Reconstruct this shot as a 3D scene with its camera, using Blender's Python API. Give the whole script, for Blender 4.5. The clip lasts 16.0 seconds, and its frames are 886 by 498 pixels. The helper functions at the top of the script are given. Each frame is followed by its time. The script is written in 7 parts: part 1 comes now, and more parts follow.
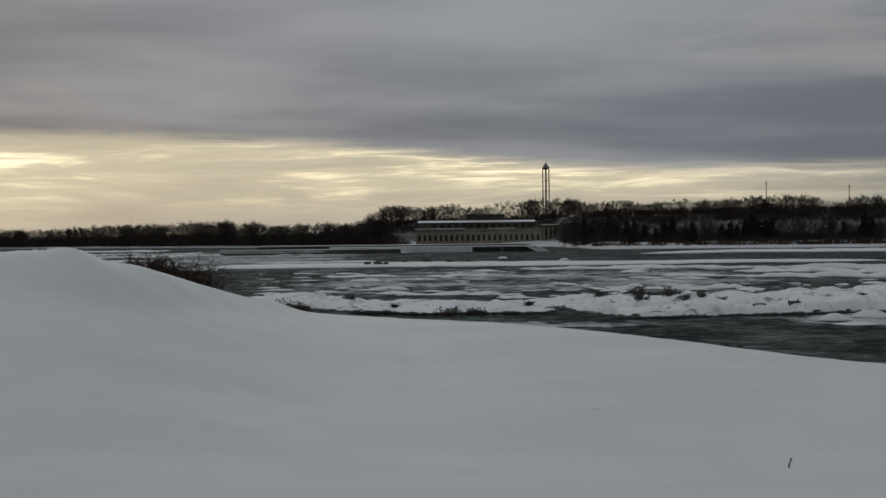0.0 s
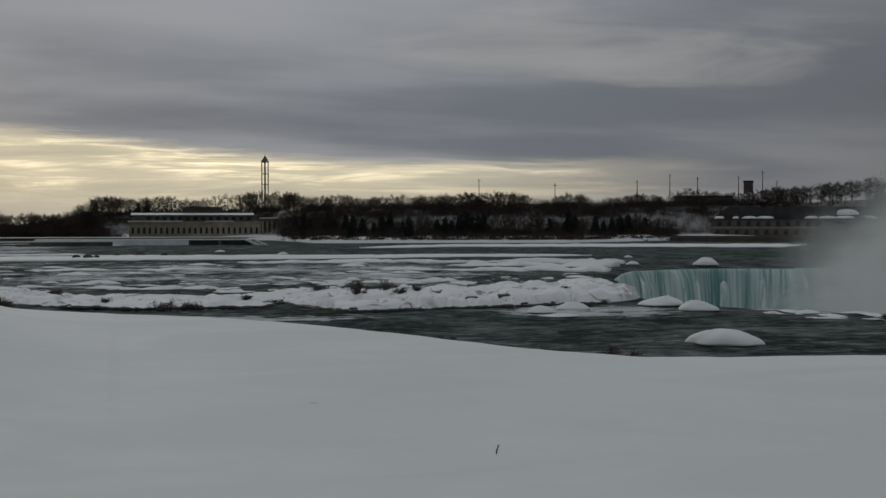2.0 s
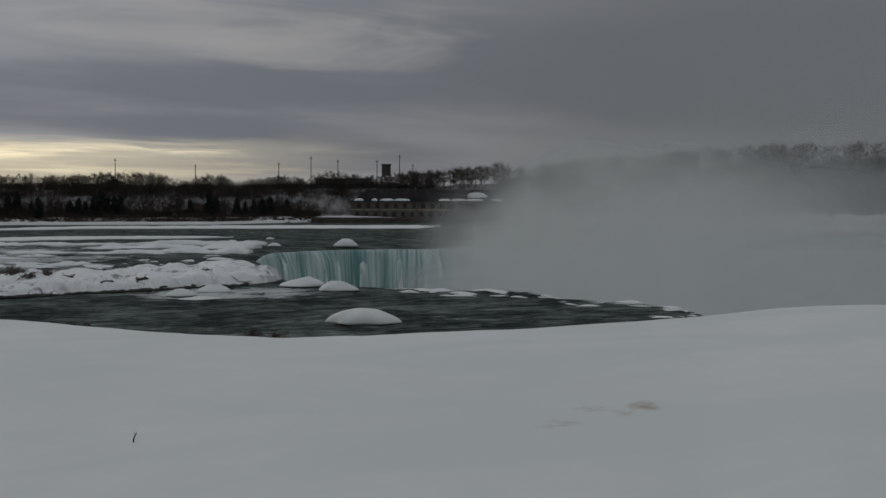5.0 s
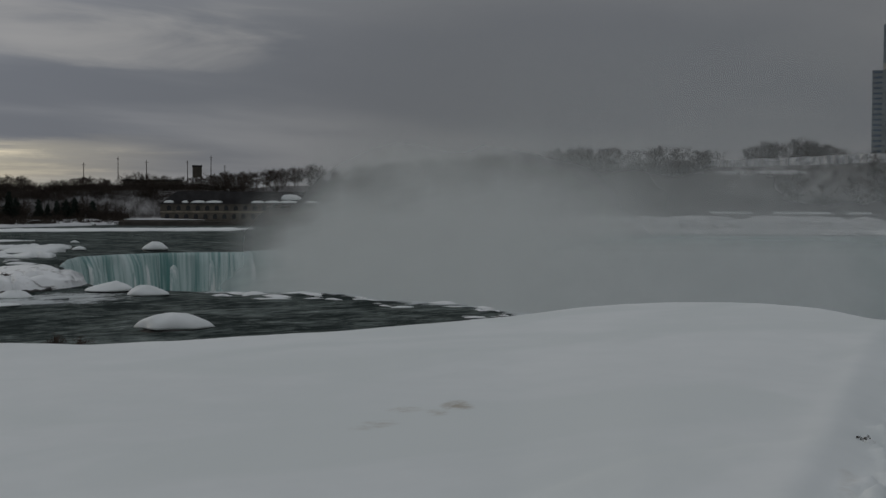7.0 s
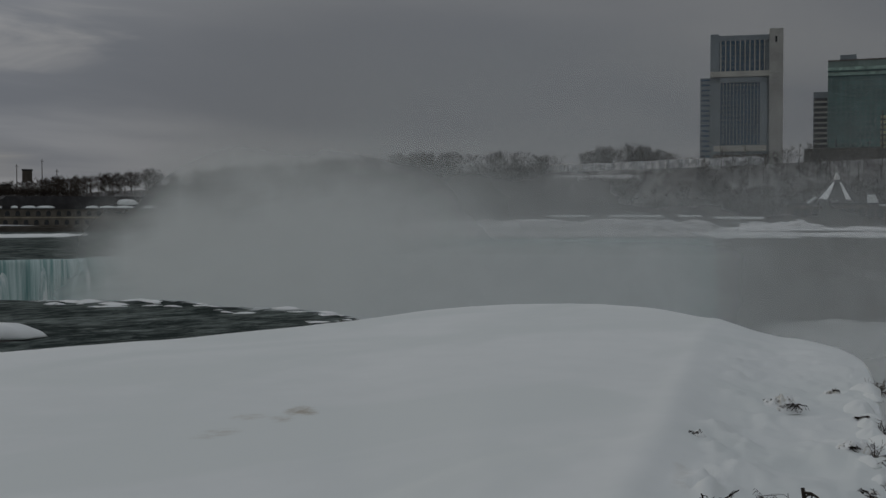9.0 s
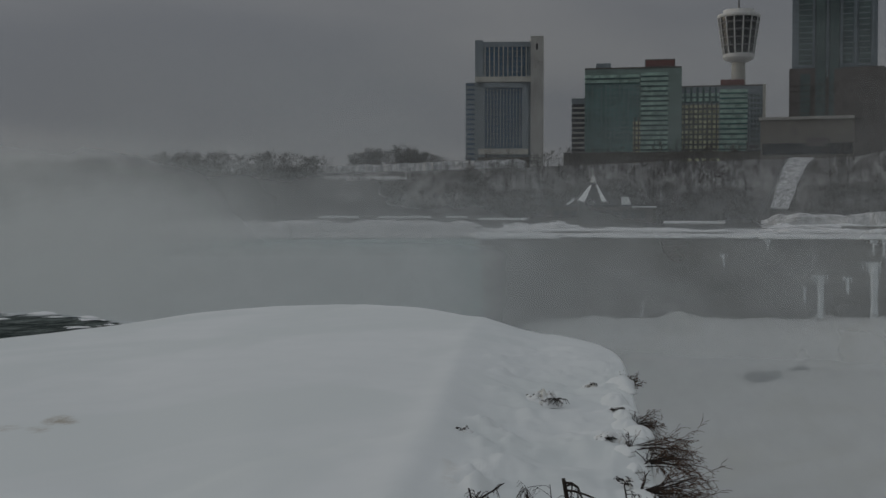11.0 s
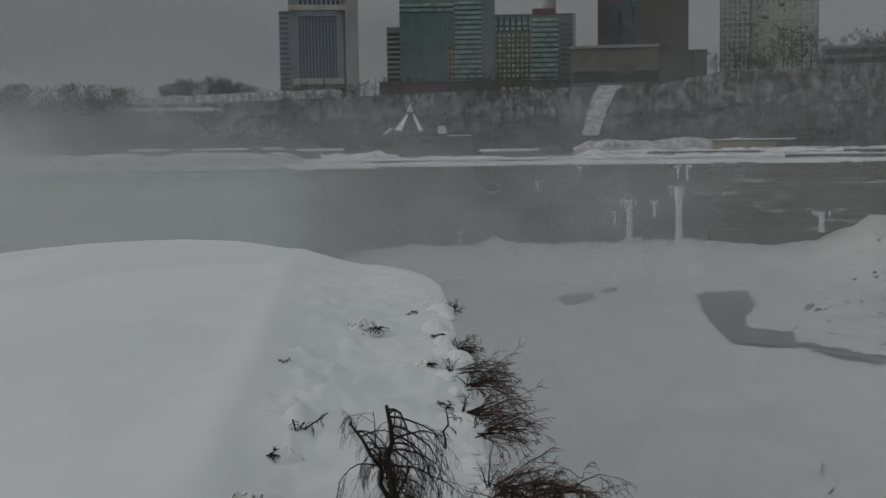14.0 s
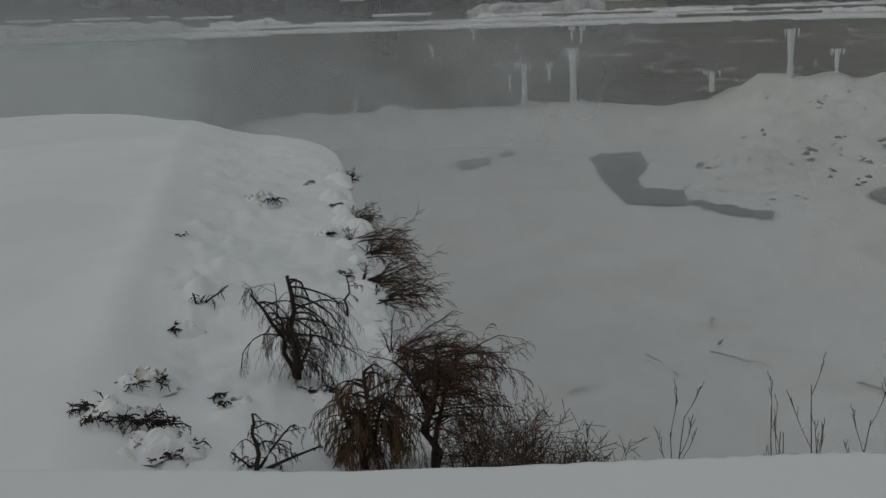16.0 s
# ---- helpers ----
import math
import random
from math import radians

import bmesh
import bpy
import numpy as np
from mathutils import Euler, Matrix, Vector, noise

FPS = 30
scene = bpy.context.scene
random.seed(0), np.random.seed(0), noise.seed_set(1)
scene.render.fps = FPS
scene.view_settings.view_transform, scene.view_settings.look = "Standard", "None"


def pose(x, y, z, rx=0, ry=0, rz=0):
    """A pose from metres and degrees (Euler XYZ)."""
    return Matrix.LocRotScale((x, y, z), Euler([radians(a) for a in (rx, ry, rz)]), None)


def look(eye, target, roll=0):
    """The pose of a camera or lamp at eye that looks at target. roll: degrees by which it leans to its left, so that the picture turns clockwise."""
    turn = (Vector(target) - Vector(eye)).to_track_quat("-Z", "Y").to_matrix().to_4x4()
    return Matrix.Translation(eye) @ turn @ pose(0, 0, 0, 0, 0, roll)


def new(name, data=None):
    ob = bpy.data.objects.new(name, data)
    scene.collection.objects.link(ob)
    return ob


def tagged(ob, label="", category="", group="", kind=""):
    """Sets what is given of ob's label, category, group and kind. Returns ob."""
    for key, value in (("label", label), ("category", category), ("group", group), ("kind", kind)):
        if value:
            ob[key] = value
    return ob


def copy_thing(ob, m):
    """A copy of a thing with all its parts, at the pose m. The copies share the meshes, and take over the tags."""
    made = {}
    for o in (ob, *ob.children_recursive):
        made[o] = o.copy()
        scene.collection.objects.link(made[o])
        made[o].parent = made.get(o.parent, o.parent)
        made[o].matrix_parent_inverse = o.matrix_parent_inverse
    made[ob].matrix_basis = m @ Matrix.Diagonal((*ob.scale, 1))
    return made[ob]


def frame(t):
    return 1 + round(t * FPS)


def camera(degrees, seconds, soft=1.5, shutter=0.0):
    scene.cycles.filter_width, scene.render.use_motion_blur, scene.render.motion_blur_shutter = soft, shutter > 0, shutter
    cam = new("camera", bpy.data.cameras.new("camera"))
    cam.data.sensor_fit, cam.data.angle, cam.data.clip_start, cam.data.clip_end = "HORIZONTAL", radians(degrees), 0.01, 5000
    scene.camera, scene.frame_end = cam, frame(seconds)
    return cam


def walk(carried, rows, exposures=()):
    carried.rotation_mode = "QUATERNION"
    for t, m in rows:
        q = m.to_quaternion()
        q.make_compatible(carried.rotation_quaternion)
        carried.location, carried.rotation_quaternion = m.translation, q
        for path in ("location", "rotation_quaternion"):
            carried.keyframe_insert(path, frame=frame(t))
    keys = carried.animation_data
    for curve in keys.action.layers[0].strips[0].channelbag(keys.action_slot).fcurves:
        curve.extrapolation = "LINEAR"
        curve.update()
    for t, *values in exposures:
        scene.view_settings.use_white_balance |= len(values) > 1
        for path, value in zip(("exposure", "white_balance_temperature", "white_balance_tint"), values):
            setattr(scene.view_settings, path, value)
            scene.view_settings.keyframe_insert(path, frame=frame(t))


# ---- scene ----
# The eye stands on a snowy bluff 10.3 m above the upper river (z = 0) and turns to the right.
# Azimuths are in degrees to the right of the first view.
EYE = 10.3
cam = camera(41.47, 16.0, 1.5)
TURNS = [  # seconds, azimuth, pitch, lean to the right
    (0, -0.01, -0.90, 0.65),
    (0.5, 2.95, -1.09, 0.36),
    (1, 6.52, -1.29, 0.06),
    (1.5, 10.26, -1.13, -0.22),
    (2, 13.68, -1.28, 0.05),
    (2.5, 17.32, -1.58, 0.16),
    (3, 20.89, -2.23, 0.10),
    (3.5, 24.27, -2.44, -0.04),
    (4, 27.55, -2.52, -0.13),
    (4.2, 28.32, -2.52, -0.13),
    (6.3, 36.52, -1.77, -0.26),
    (6.5, 37.57, -1.88, -0.26),
    (7, 40.14, -2.03, -0.16),
    (7.5, 41.71, -1.99, -0.08),
    (8, 42.93, -1.77, -0.05),
    (8.5, 45.12, -1.83, 0.13),
    (9, 47.82, -1.82, 0.07),
    (9.5, 50.98, -2.02, -0.24),
    (10, 54.36, -2.21, -0.22),
    (10.2, 55.46, -2.09, -0.22),
    (12.3, 62.88, -2.26, 0.30),
    (12.5, 63.23, -2.42, 0.33),
    (13, 64.02, -2.68, 1.12),
    (13.5, 65.77, -3.51, 1.00),
    (14, 67.91, -5.24, 0.83),
    (14.5, 69.77, -6.69, 0.74),
    (15, 71.35, -8.15, 1.11),
    (15.5, 72.28, -9.92, 1.34),
    (16, 72.80, -11.83, 1.77),
]


def polar(az, d, z):
    return Vector((d * math.sin(radians(az)), d * math.cos(radians(az)), z))


def sway(t):
    """The small sideways drift of the hand that holds the camera."""
    return Vector((float(np.interp(t, [0, 4, 7, 10, 16], [0.02, 0.18, 0.21, 0.17, 0.14])), float(np.interp(t, [0, 6, 16], [0.03, 0.0, -0.05])), EYE))


def aim(t, az, pitch, lean):
    eye = sway(t)
    way = Vector((math.sin(radians(az)) * math.cos(radians(pitch)), math.cos(radians(az)) * math.cos(radians(pitch)), math.sin(radians(pitch))))
    return look(eye, eye + way, -lean)


walk(cam, [(t, aim(t, az, pitch, lean)) for t, az, pitch, lean in TURNS], [(0.0, -0.10, 6550, 10), (4.0, -0.05, 6600, 11), (8.0, -0.06, 6600, 11), (10.0, -0.06, 6600, 11), (12.5, 0.09, 6650, 11), (14.5, 0.15, 6750, 11), (16.0, 0.06, 6850, 11)])

# ---- world and light ----
SUN_AZ, SUN_EL = -20.0, 11.0


class Nodes:
    """Short hand for building node trees."""

    def __init__(self, tree):
        self.tree = tree
        self.n = tree.nodes
        self.n.clear()

    def add(self, kind):
        return self.n.new(kind)

    def put(self, socket, value):
        if isinstance(value, bpy.types.NodeSocket):
            self.tree.links.new(value, socket)
        elif value is not None:
            socket.default_value = value

    def math(self, op, a, b=None, c=None, clamp=False):
        node = self.add("ShaderNodeMath")
        node.operation, node.use_clamp = op, clamp
        for i, v in enumerate((a, b, c)):
            self.put(node.inputs[i], v)
        return node.outputs[0]

    def mix(self, fac, a, b, blend="MIX"):
        node = self.add("ShaderNodeMix")
        node.data_type, node.blend_type = "RGBA", blend
        self.put(node.inputs[0], fac)
        self.put(node.inputs[6], a if isinstance(a, bpy.types.NodeSocket) else (*a, 1))
        self.put(node.inputs[7], b if isinstance(b, bpy.types.NodeSocket) else (*b, 1))
        return node.outputs[2]

    def span(self, value, a, b, lo=0.0, hi=1.0, kind="SMOOTHSTEP"):
        node = self.add("ShaderNodeMapRange")
        node.interpolation_type = kind
        for i, v in enumerate((value, a, b, lo, hi)):
            self.put(node.inputs[i], v)
        return node.outputs[0]

    def noise(self, vector, scale, detail=4.0, rough=0.55, warp=0.0):
        node = self.add("ShaderNodeTexNoise")
        self.put(node.inputs["Vector"], vector)
        for key, v in (("Scale", scale), ("Detail", detail), ("Roughness", rough), ("Distortion", warp)):
            node.inputs[key].default_value = v
        return node.outputs[0]

    def stored(self, name):
        node = self.add("ShaderNodeAttribute")
        node.attribute_name = name
        return node.outputs["Fac"]

    def spread(self, value):
        node = self.add("ShaderNodeCombineXYZ")
        for i in range(3):
            self.put(node.inputs[i], value)
        return node.outputs[0]

    def scaled(self, vector, sx, sy, sz):
        node = self.add("ShaderNodeMapping")
        self.put(node.inputs[0], vector)
        node.inputs["Scale"].default_value = (sx, sy, sz)
        return node.outputs[0]


def build_world():
    world = bpy.data.worlds.new("winter_sky")
    scene.world = world
    world.use_nodes = True
    k = Nodes(world.node_tree)
    way = k.add("ShaderNodeTexCoord").outputs["Generated"]
    sep = k.add("ShaderNodeSeparateXYZ")
    k.put(sep.inputs[0], way)
    x, y, z = sep.outputs
    up = k.math("MAXIMUM", z, 0.0)
    # the cloud sheet, seen in perspective
    depth = k.math("ADD", up, 0.10)
    flat = k.add("ShaderNodeCombineXYZ")
    k.put(flat.inputs[0], k.math("DIVIDE", x, depth))
    k.put(flat.inputs[1], k.math("DIVIDE", y, depth))
    broad = k.noise(k.scaled(flat.outputs[0], 0.7, 1.0, 1.0), 0.42, 2.0, 0.4, 0.15)
    fine = k.noise(k.scaled(flat.outputs[0], 0.6, 1.0, 1.0), 1.3, 4.0, 0.5, 0.15)
    cloud = k.math("ADD", k.math("MULTIPLY", broad, 0.72), k.math("MULTIPLY", fine, 0.28))
    tone = k.span(cloud, 0.40, 0.61)
    # light through the gap under the cloud sheet, on the sun's side
    sun = (math.sin(radians(SUN_AZ)), math.cos(radians(SUN_AZ)))
    side = k.math("ADD", k.math("MULTIPLY", x, sun[0]), k.math("MULTIPLY", y, sun[1]))
    # the sheet is thinner and livelier on that side, duller and even on the other
    near_sun = k.span(side, 0.45, 0.88)
    lively = k.mix(tone, (0.148, 0.163, 0.192), (0.285, 0.298, 0.322))
    dull = k.mix(tone, (0.118, 0.127, 0.141), (0.152, 0.160, 0.169))
    grey = k.mix(near_sun, dull, lively)
    lift = k.math("MULTIPLY", k.span(up, 0.07, 0.75, 1.0, 2.6), k.span(side, 0.38, 0.02, 1.0, 0.92))
    body = k.mix(1.0, grey, k.spread(lift), "MULTIPLY")
    # two thinner places in the sheet
    wisps = k.noise(k.scaled(way, 5.0, 5.0, 30.0), 1.0, 5.0, 0.55, 0.5)
    for az, el, wide, high, gain in ((21.5, 8.6, 0.22, 0.040, 0.5), (-13.0, 6.3, 0.20, 0.03, 0.30)):
        across = k.math("SUBTRACT", k.math("MULTIPLY", x, math.cos(radians(az)) / wide), k.math("MULTIPLY", y, math.sin(radians(az)) / wide))
        above = k.math("MULTIPLY_ADD", z, 1 / high, -math.sin(radians(el)) / high)
        off = k.math("ADD", k.math("MULTIPLY", across, across), k.math("MULTIPLY", above, above))
        off = k.math("ADD", off, k.math("MULTIPLY_ADD", wisps, 5.0, -2.3))
        thin = k.math("MULTIPLY", k.span(off, 1.3, -0.7), k.span(side, 0.0, 0.3))
        body = k.mix(k.math("MULTIPLY", thin, gain), body, (0.40, 0.395, 0.385))
    lobe = k.span(side, 0.64, 0.90)
    streak = k.noise(k.scaled(way, 4.5, 4.5, 42.0), 1.0, 7.0, 0.62, 0.5)
    thread = k.noise(k.scaled(way, 9.0, 9.0, 190.0), 1.0, 4.0, 0.6, 0.5)
    ragged = k.math("MULTIPLY_ADD", streak, 0.034, -0.017)
    height = k.math("ADD", up, ragged)
    rim = k.span(side, 0.86, 1.0, 0.044, 0.070)
    gap = k.math("MULTIPLY", k.span(height, rim, k.math("ADD", rim, 0.017), 1.0, 0.0), k.span(up, -0.005, 0.05, 0.6, 1.0))
    glow = k.math("MULTIPLY", gap, k.math("MULTIPLY", lobe, k.span(streak, 0.34, 0.62, 0.70, 1.0)))
    bright = k.math("MULTIPLY", k.span(streak, 0.46, 0.66), k.span(thread, 0.42, 0.60))
    bright = k.math("MULTIPLY", bright, k.span(up, 0.012, 0.045))
    warm = k.mix(bright, (0.66, 0.595, 0.43), (1.4, 1.22, 0.84))
    body = k.mix(glow, body, warm)
    # clear sky above the clouds, faintly through them
    sky = k.add("ShaderNodeTexSky")
    sky.sky_type, sky.sun_disc = "NISHITA", False
    sky.sun_elevation, sky.sun_rotation = radians(SUN_EL), radians(SUN_AZ)
    cover = k.add("ShaderNodeBackground")
    k.put(cover.inputs[0], body)
    cover.inputs[1].default_value = 1.0
    clear = k.add("ShaderNodeBackground")
    k.put(clear.inputs[0], sky.outputs[0])
    clear.inputs[1].default_value = 0.05
    both = k.add("ShaderNodeMixShader")
    both.inputs[0].default_value = 0.97
    k.put(both.inputs[1], clear.outputs[0])
    k.put(both.inputs[2], cover.outputs[0])
    out = k.add("ShaderNodeOutputWorld")
    k.put(out.inputs[0], both.outputs[0])


build_world()

sun_light = bpy.data.lights.new("sun", "SUN")
sun_light.energy, sun_light.angle, sun_light.color = 0.5, radians(40), (1.0, 0.9, 0.74)
sun_lamp = new("sun", sun_light)
sun_lamp.matrix_world = look(polar(SUN_AZ, 100, 100 * math.tan(radians(SUN_EL)) + EYE), (0, 0, EYE))


# ---- materials ----
def surface(name, build, rough=0.7, spec=0.3):
    """A Principled material; build(k, p) sets the colour and bump of the shader p."""
    m = bpy.data.materials.new(name)
    m.use_nodes = True
    k = Nodes(m.node_tree)
    p = k.add("ShaderNodeBsdfPrincipled")
    p.inputs["Roughness"].default_value = rough
    p.inputs["Specular IOR Level"].default_value = spec
    out = k.add("ShaderNodeOutputMaterial")
    k.put(out.inputs[0], p.outputs[0])
    build(k, p)
    return m


def spot(k, world=True):
    """Position in metres."""
    return k.add("ShaderNodeNewGeometry").outputs["Position"] if world else k.add("ShaderNodeTexCoord").outputs["Object"]


def bump(k, p, height, strength, distance):
    node = k.add("ShaderNodeBump")
    node.inputs["Strength"].default_value = strength
    node.inputs["Distance"].default_value = distance
    k.put(node.inputs["Height"], height)
    k.put(p.inputs["Normal"], node.outputs[0])


def plain(name, colour, rough=0.7, spec=0.3, vary=0.25, scale=0.5, metal=0.0, relief=0.0):
    """One colour with a broad and a fine variation."""
    def build(k, p):
        at = spot(k)
        a = k.noise(at, scale, 4.0)
        b = k.noise(at, scale * 9, 3.0)
        f = k.math("ADD", k.math("MULTIPLY", a, 0.65), k.math("MULTIPLY", b, 0.35))
        lo = tuple(c * (1 - vary) for c in colour)
        hi = tuple(min(0.95, c * (1 + vary)) for c in colour)
        k.put(p.inputs["Base Color"], k.mix(k.span(f, 0.3, 0.7), lo, hi))
        p.inputs["Metallic"].default_value = metal
        if relief:
            bump(k, p, f, 0.5, relief)
    return surface(name, build, rough, spec)


def snow_look(k, p):
    at = spot(k)
    broad = k.noise(at, 0.035, 4.0, 0.5, 0.3)
    mid = k.noise(at, 0.35, 5.0, 0.55)
    fine = k.noise(at, 5.0, 4.0, 0.6)
    tone = k.math("ADD", k.math("MULTIPLY", broad, 0.6), k.math("MULTIPLY", mid, 0.4))
    k.put(p.inputs["Base Color"], k.mix(k.span(tone, 0.32, 0.68), (0.735, 0.770, 0.760), (0.795, 0.824, 0.814)))
    relief = k.math("ADD", k.math("MULTIPLY", mid, 0.5), k.math("MULTIPLY", fine, 0.10))
    bump(k, p, relief, 0.2, 0.25)


SNOW = surface("snow", snow_look, 0.75, 0.2)

STAINS = [  # places on the lawn where dirt shows through: x, y, half width across the view, half depth, strength
    (33.96, 38.98, 0.8, 1.4, 0.95),
    (32.21, 38.25, 0.7, 0.9, 0.65),
    (31.56, 39.68, 0.9, 1.0, 0.42),
    (28.84, 37.99, 1.0, 0.9, 0.45),
    (27.78, 37.54, 0.8, 0.7, 0.32),
    (7.46, 57.01, 0.3, 0.4, 0.45),
    (25.98, 15.00, 0.5, 2.2, 0.3),
    (32.78, 19.23, 0.4, 3.0, 0.25),
]


def lawn_look(k, p):
    snow_look(k, p)
    white = p.inputs["Base Color"].links[0].from_socket
    at = spot(k)
    tint = k.noise(k.scaled(at, 0.05, 0.09, 0.05), 1.0, 4.0, 0.5, 0.8)
    white = k.mix(k.span(tint, 0.44, 0.62), white, (0.722, 0.762, 0.748))
    place = k.add("ShaderNodeSeparateXYZ")
    k.put(place.inputs[0], at)
    grit = k.noise(at, 1.4, 6.0, 0.65, 0.3)
    ragged = k.math("MULTIPLY_ADD", k.noise(at, 0.7, 5.0, 0.6, 0.6), 2.4, -1.2)
    for x, y, wide, deep, strong in STAINS:
        way = math.atan2(x, y)
        dx, dy = k.math("SUBTRACT", place.outputs[0], x), k.math("SUBTRACT", place.outputs[1], y)
        across = k.math("SUBTRACT", k.math("MULTIPLY", dx, math.cos(way) / wide), k.math("MULTIPLY", dy, math.sin(way) / wide))
        along = k.math("ADD", k.math("MULTIPLY", dx, math.sin(way) / deep), k.math("MULTIPLY", dy, math.cos(way) / deep))
        off = k.math("ADD", k.math("MULTIPLY", across, across), k.math("MULTIPLY", along, along))
        mark = k.math("MULTIPLY", k.span(k.math("ADD", off, ragged), 1.2, -0.3), k.math("MULTIPLY", k.span(grit, 0.34, 0.62), strong))
        white = k.mix(mark, white, (0.40, 0.36, 0.29))
    k.put(p.inputs["Base Color"], white)


LAWN = surface("lawn_snow", lawn_look, 0.75, 0.2)


def crusted_look(k, p):
    at = spot(k)
    mid = k.noise(at, 0.5, 6.0, 0.6, 0.4)
    fine = k.noise(at, 4.0, 4.0, 0.6)
    dirt = k.math("MULTIPLY", k.span(mid, 0.54, 0.70), 0.45)
    white = k.mix(fine, (0.80, 0.82, 0.82), (0.88, 0.895, 0.89))
    white = k.mix(dirt, white, (0.47, 0.47, 0.43))
    # shade of hollows between the lumps, put into the colour as dark patches
    pit_shade = k.span(k.noise(k.scaled(at, 0.20, 0.34, 0.5), 1.0, 7.0, 0.72, 0.8), 0.575, 0.63)
    k.put(p.inputs["Base Color"], k.mix(k.math("MULTIPLY", pit_shade, 0.75), white, (0.13, 0.125, 0.115)))
    bump(k, p, k.math("ADD", mid, k.math("MULTIPLY", fine, 0.2)), 0.6, 0.4)


CRUST = surface("crusted_snow", crusted_look, 0.7, 0.25)


def water_look(k, p):
    at = spot(k)
    swell = k.noise(k.scaled(at, 0.085, 0.055, 0.2), 1.0, 6.0, 0.62, 0.9)
    chop = k.noise(k.scaled(at, 0.20, 0.42, 1.0), 1.0, 6.0, 0.68, 0.5)
    big = k.noise(k.scaled(at, 0.011, 0.03, 0.02), 1.0, 4.0, 0.55, 0.5)
    ripple = k.noise(k.scaled(at, 0.5, 1.3, 1.0), 1.0, 5.0, 0.68, 0.4)
    foam = k.math("ADD", k.math("MULTIPLY", swell, 0.22), k.math("MULTIPLY", chop, 0.36))
    foam = k.math("ADD", foam, k.math("MULTIPLY", ripple, 0.38))
    foam = k.math("ADD", foam, k.math("MULTIPLY", big, 0.19))
    foam = k.math("ADD", foam, k.math("MULTIPLY", k.stored("churn"), 0.25))
    foam = k.span(foam, 0.655, 0.745)
    # ripple highlights and sky sheen are put into the colour; real gloss is cut down
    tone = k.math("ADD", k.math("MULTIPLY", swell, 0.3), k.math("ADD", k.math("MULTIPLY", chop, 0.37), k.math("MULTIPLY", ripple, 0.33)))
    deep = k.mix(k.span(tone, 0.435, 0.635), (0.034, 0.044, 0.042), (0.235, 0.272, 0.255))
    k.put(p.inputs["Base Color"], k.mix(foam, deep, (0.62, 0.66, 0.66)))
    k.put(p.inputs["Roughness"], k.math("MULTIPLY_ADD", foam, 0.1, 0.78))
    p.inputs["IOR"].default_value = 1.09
    bump(k, p, k.math("ADD", k.math("MULTIPLY", swell, 1.6), k.math("MULTIPLY", chop, 0.9)), 1.0, 1.6)


WATER = surface("river_water", water_look, 0.5, 0.10)


def falls_look(k, p):
    uv = k.add("ShaderNodeUVMap").outputs[0]  # metres along the crest, metres down
    fine = k.noise(k.scaled(uv, 1.3, 0.04, 1.0), 1.0, 5.0, 0.6, 0.25)
    broad = k.noise(k.scaled(uv, 0.16, 0.012, 1.0), 1.0, 3.0, 0.5, 0.2)
    white = k.math("ADD", k.math("MULTIPLY", fine, 0.64), k.math("MULTIPLY", broad, 0.36))
    white = k.span(white, 0.38, 0.62)
    green = k.mix(k.span(broad, 0.35, 0.65), (0.10, 0.25, 0.235), (0.23, 0.40, 0.38))
    k.put(p.inputs["Base Color"], k.mix(white, green, (0.58, 0.69, 0.68)))
    bump(k, p, fine, 0.6, 0.8)


FALLS = surface("falling_water", falls_look, 0.35, 0.5)



def strand_look(k, p):
    at = spot(k)
    streak = k.noise(k.scaled(at, 1.1, 1.1, 0.06), 1.0, 5.0, 0.6, 0.2)
    k.put(p.inputs["Base Color"], k.mix(k.span(streak, 0.38, 0.62), (0.36, 0.50, 0.49), (0.74, 0.79, 0.78)))
    bump(k, p, streak, 0.5, 0.4)


STRAND = surface("white_water", strand_look, 0.5, 0.4)


def cliff_look(k, p):
    at = spot(k)
    bed = k.noise(k.scaled(at, 0.012, 0.012, 0.55), 1.0, 5.0, 0.6, 0.3)
    grain = k.noise(at, 0.35, 5.0, 0.6)
    seep = k.noise(k.scaled(at, 0.16, 0.16, 0.012), 1.0, 4.0, 0.55)
    rock = k.mix(k.span(bed, 0.34, 0.66), (0.072, 0.065, 0.052), (0.132, 0.118, 0.095))
    rock = k.mix(k.math("MULTIPLY", k.span(grain, 0.4, 0.7), 0.5), rock, (0.12, 0.11, 0.10))
    ice = k.math("MULTIPLY", k.span(seep, 0.62, 0.72), k.span(grain, 0.45, 0.6))
    nz = k.add("ShaderNodeSeparateXYZ")
    k.put(nz.inputs[0], k.add("ShaderNodeNewGeometry").outputs["Normal"])
    ledge = k.math("MAXIMUM", k.math("MULTIPLY", ice, 0.6), k.span(nz.outputs[2], 0.45, 0.75))
    patch = k.noise(k.scaled(at, 0.045, 0.045, 0.20), 1.0, 7.0, 0.68, 0.1)
    ledge = k.math("MAXIMUM", ledge, k.math("MULTIPLY", k.span(patch, 0.56, 0.70), 0.40))
    k.put(p.inputs["Base Color"], k.mix(ledge, rock, (0.78, 0.80, 0.81)))
    bump(k, p, k.math("ADD", bed, k.math("MULTIPLY", grain, 0.5)), 0.8, 1.0)


CLIFF = surface("cliff_rock", cliff_look, 0.85, 0.2)


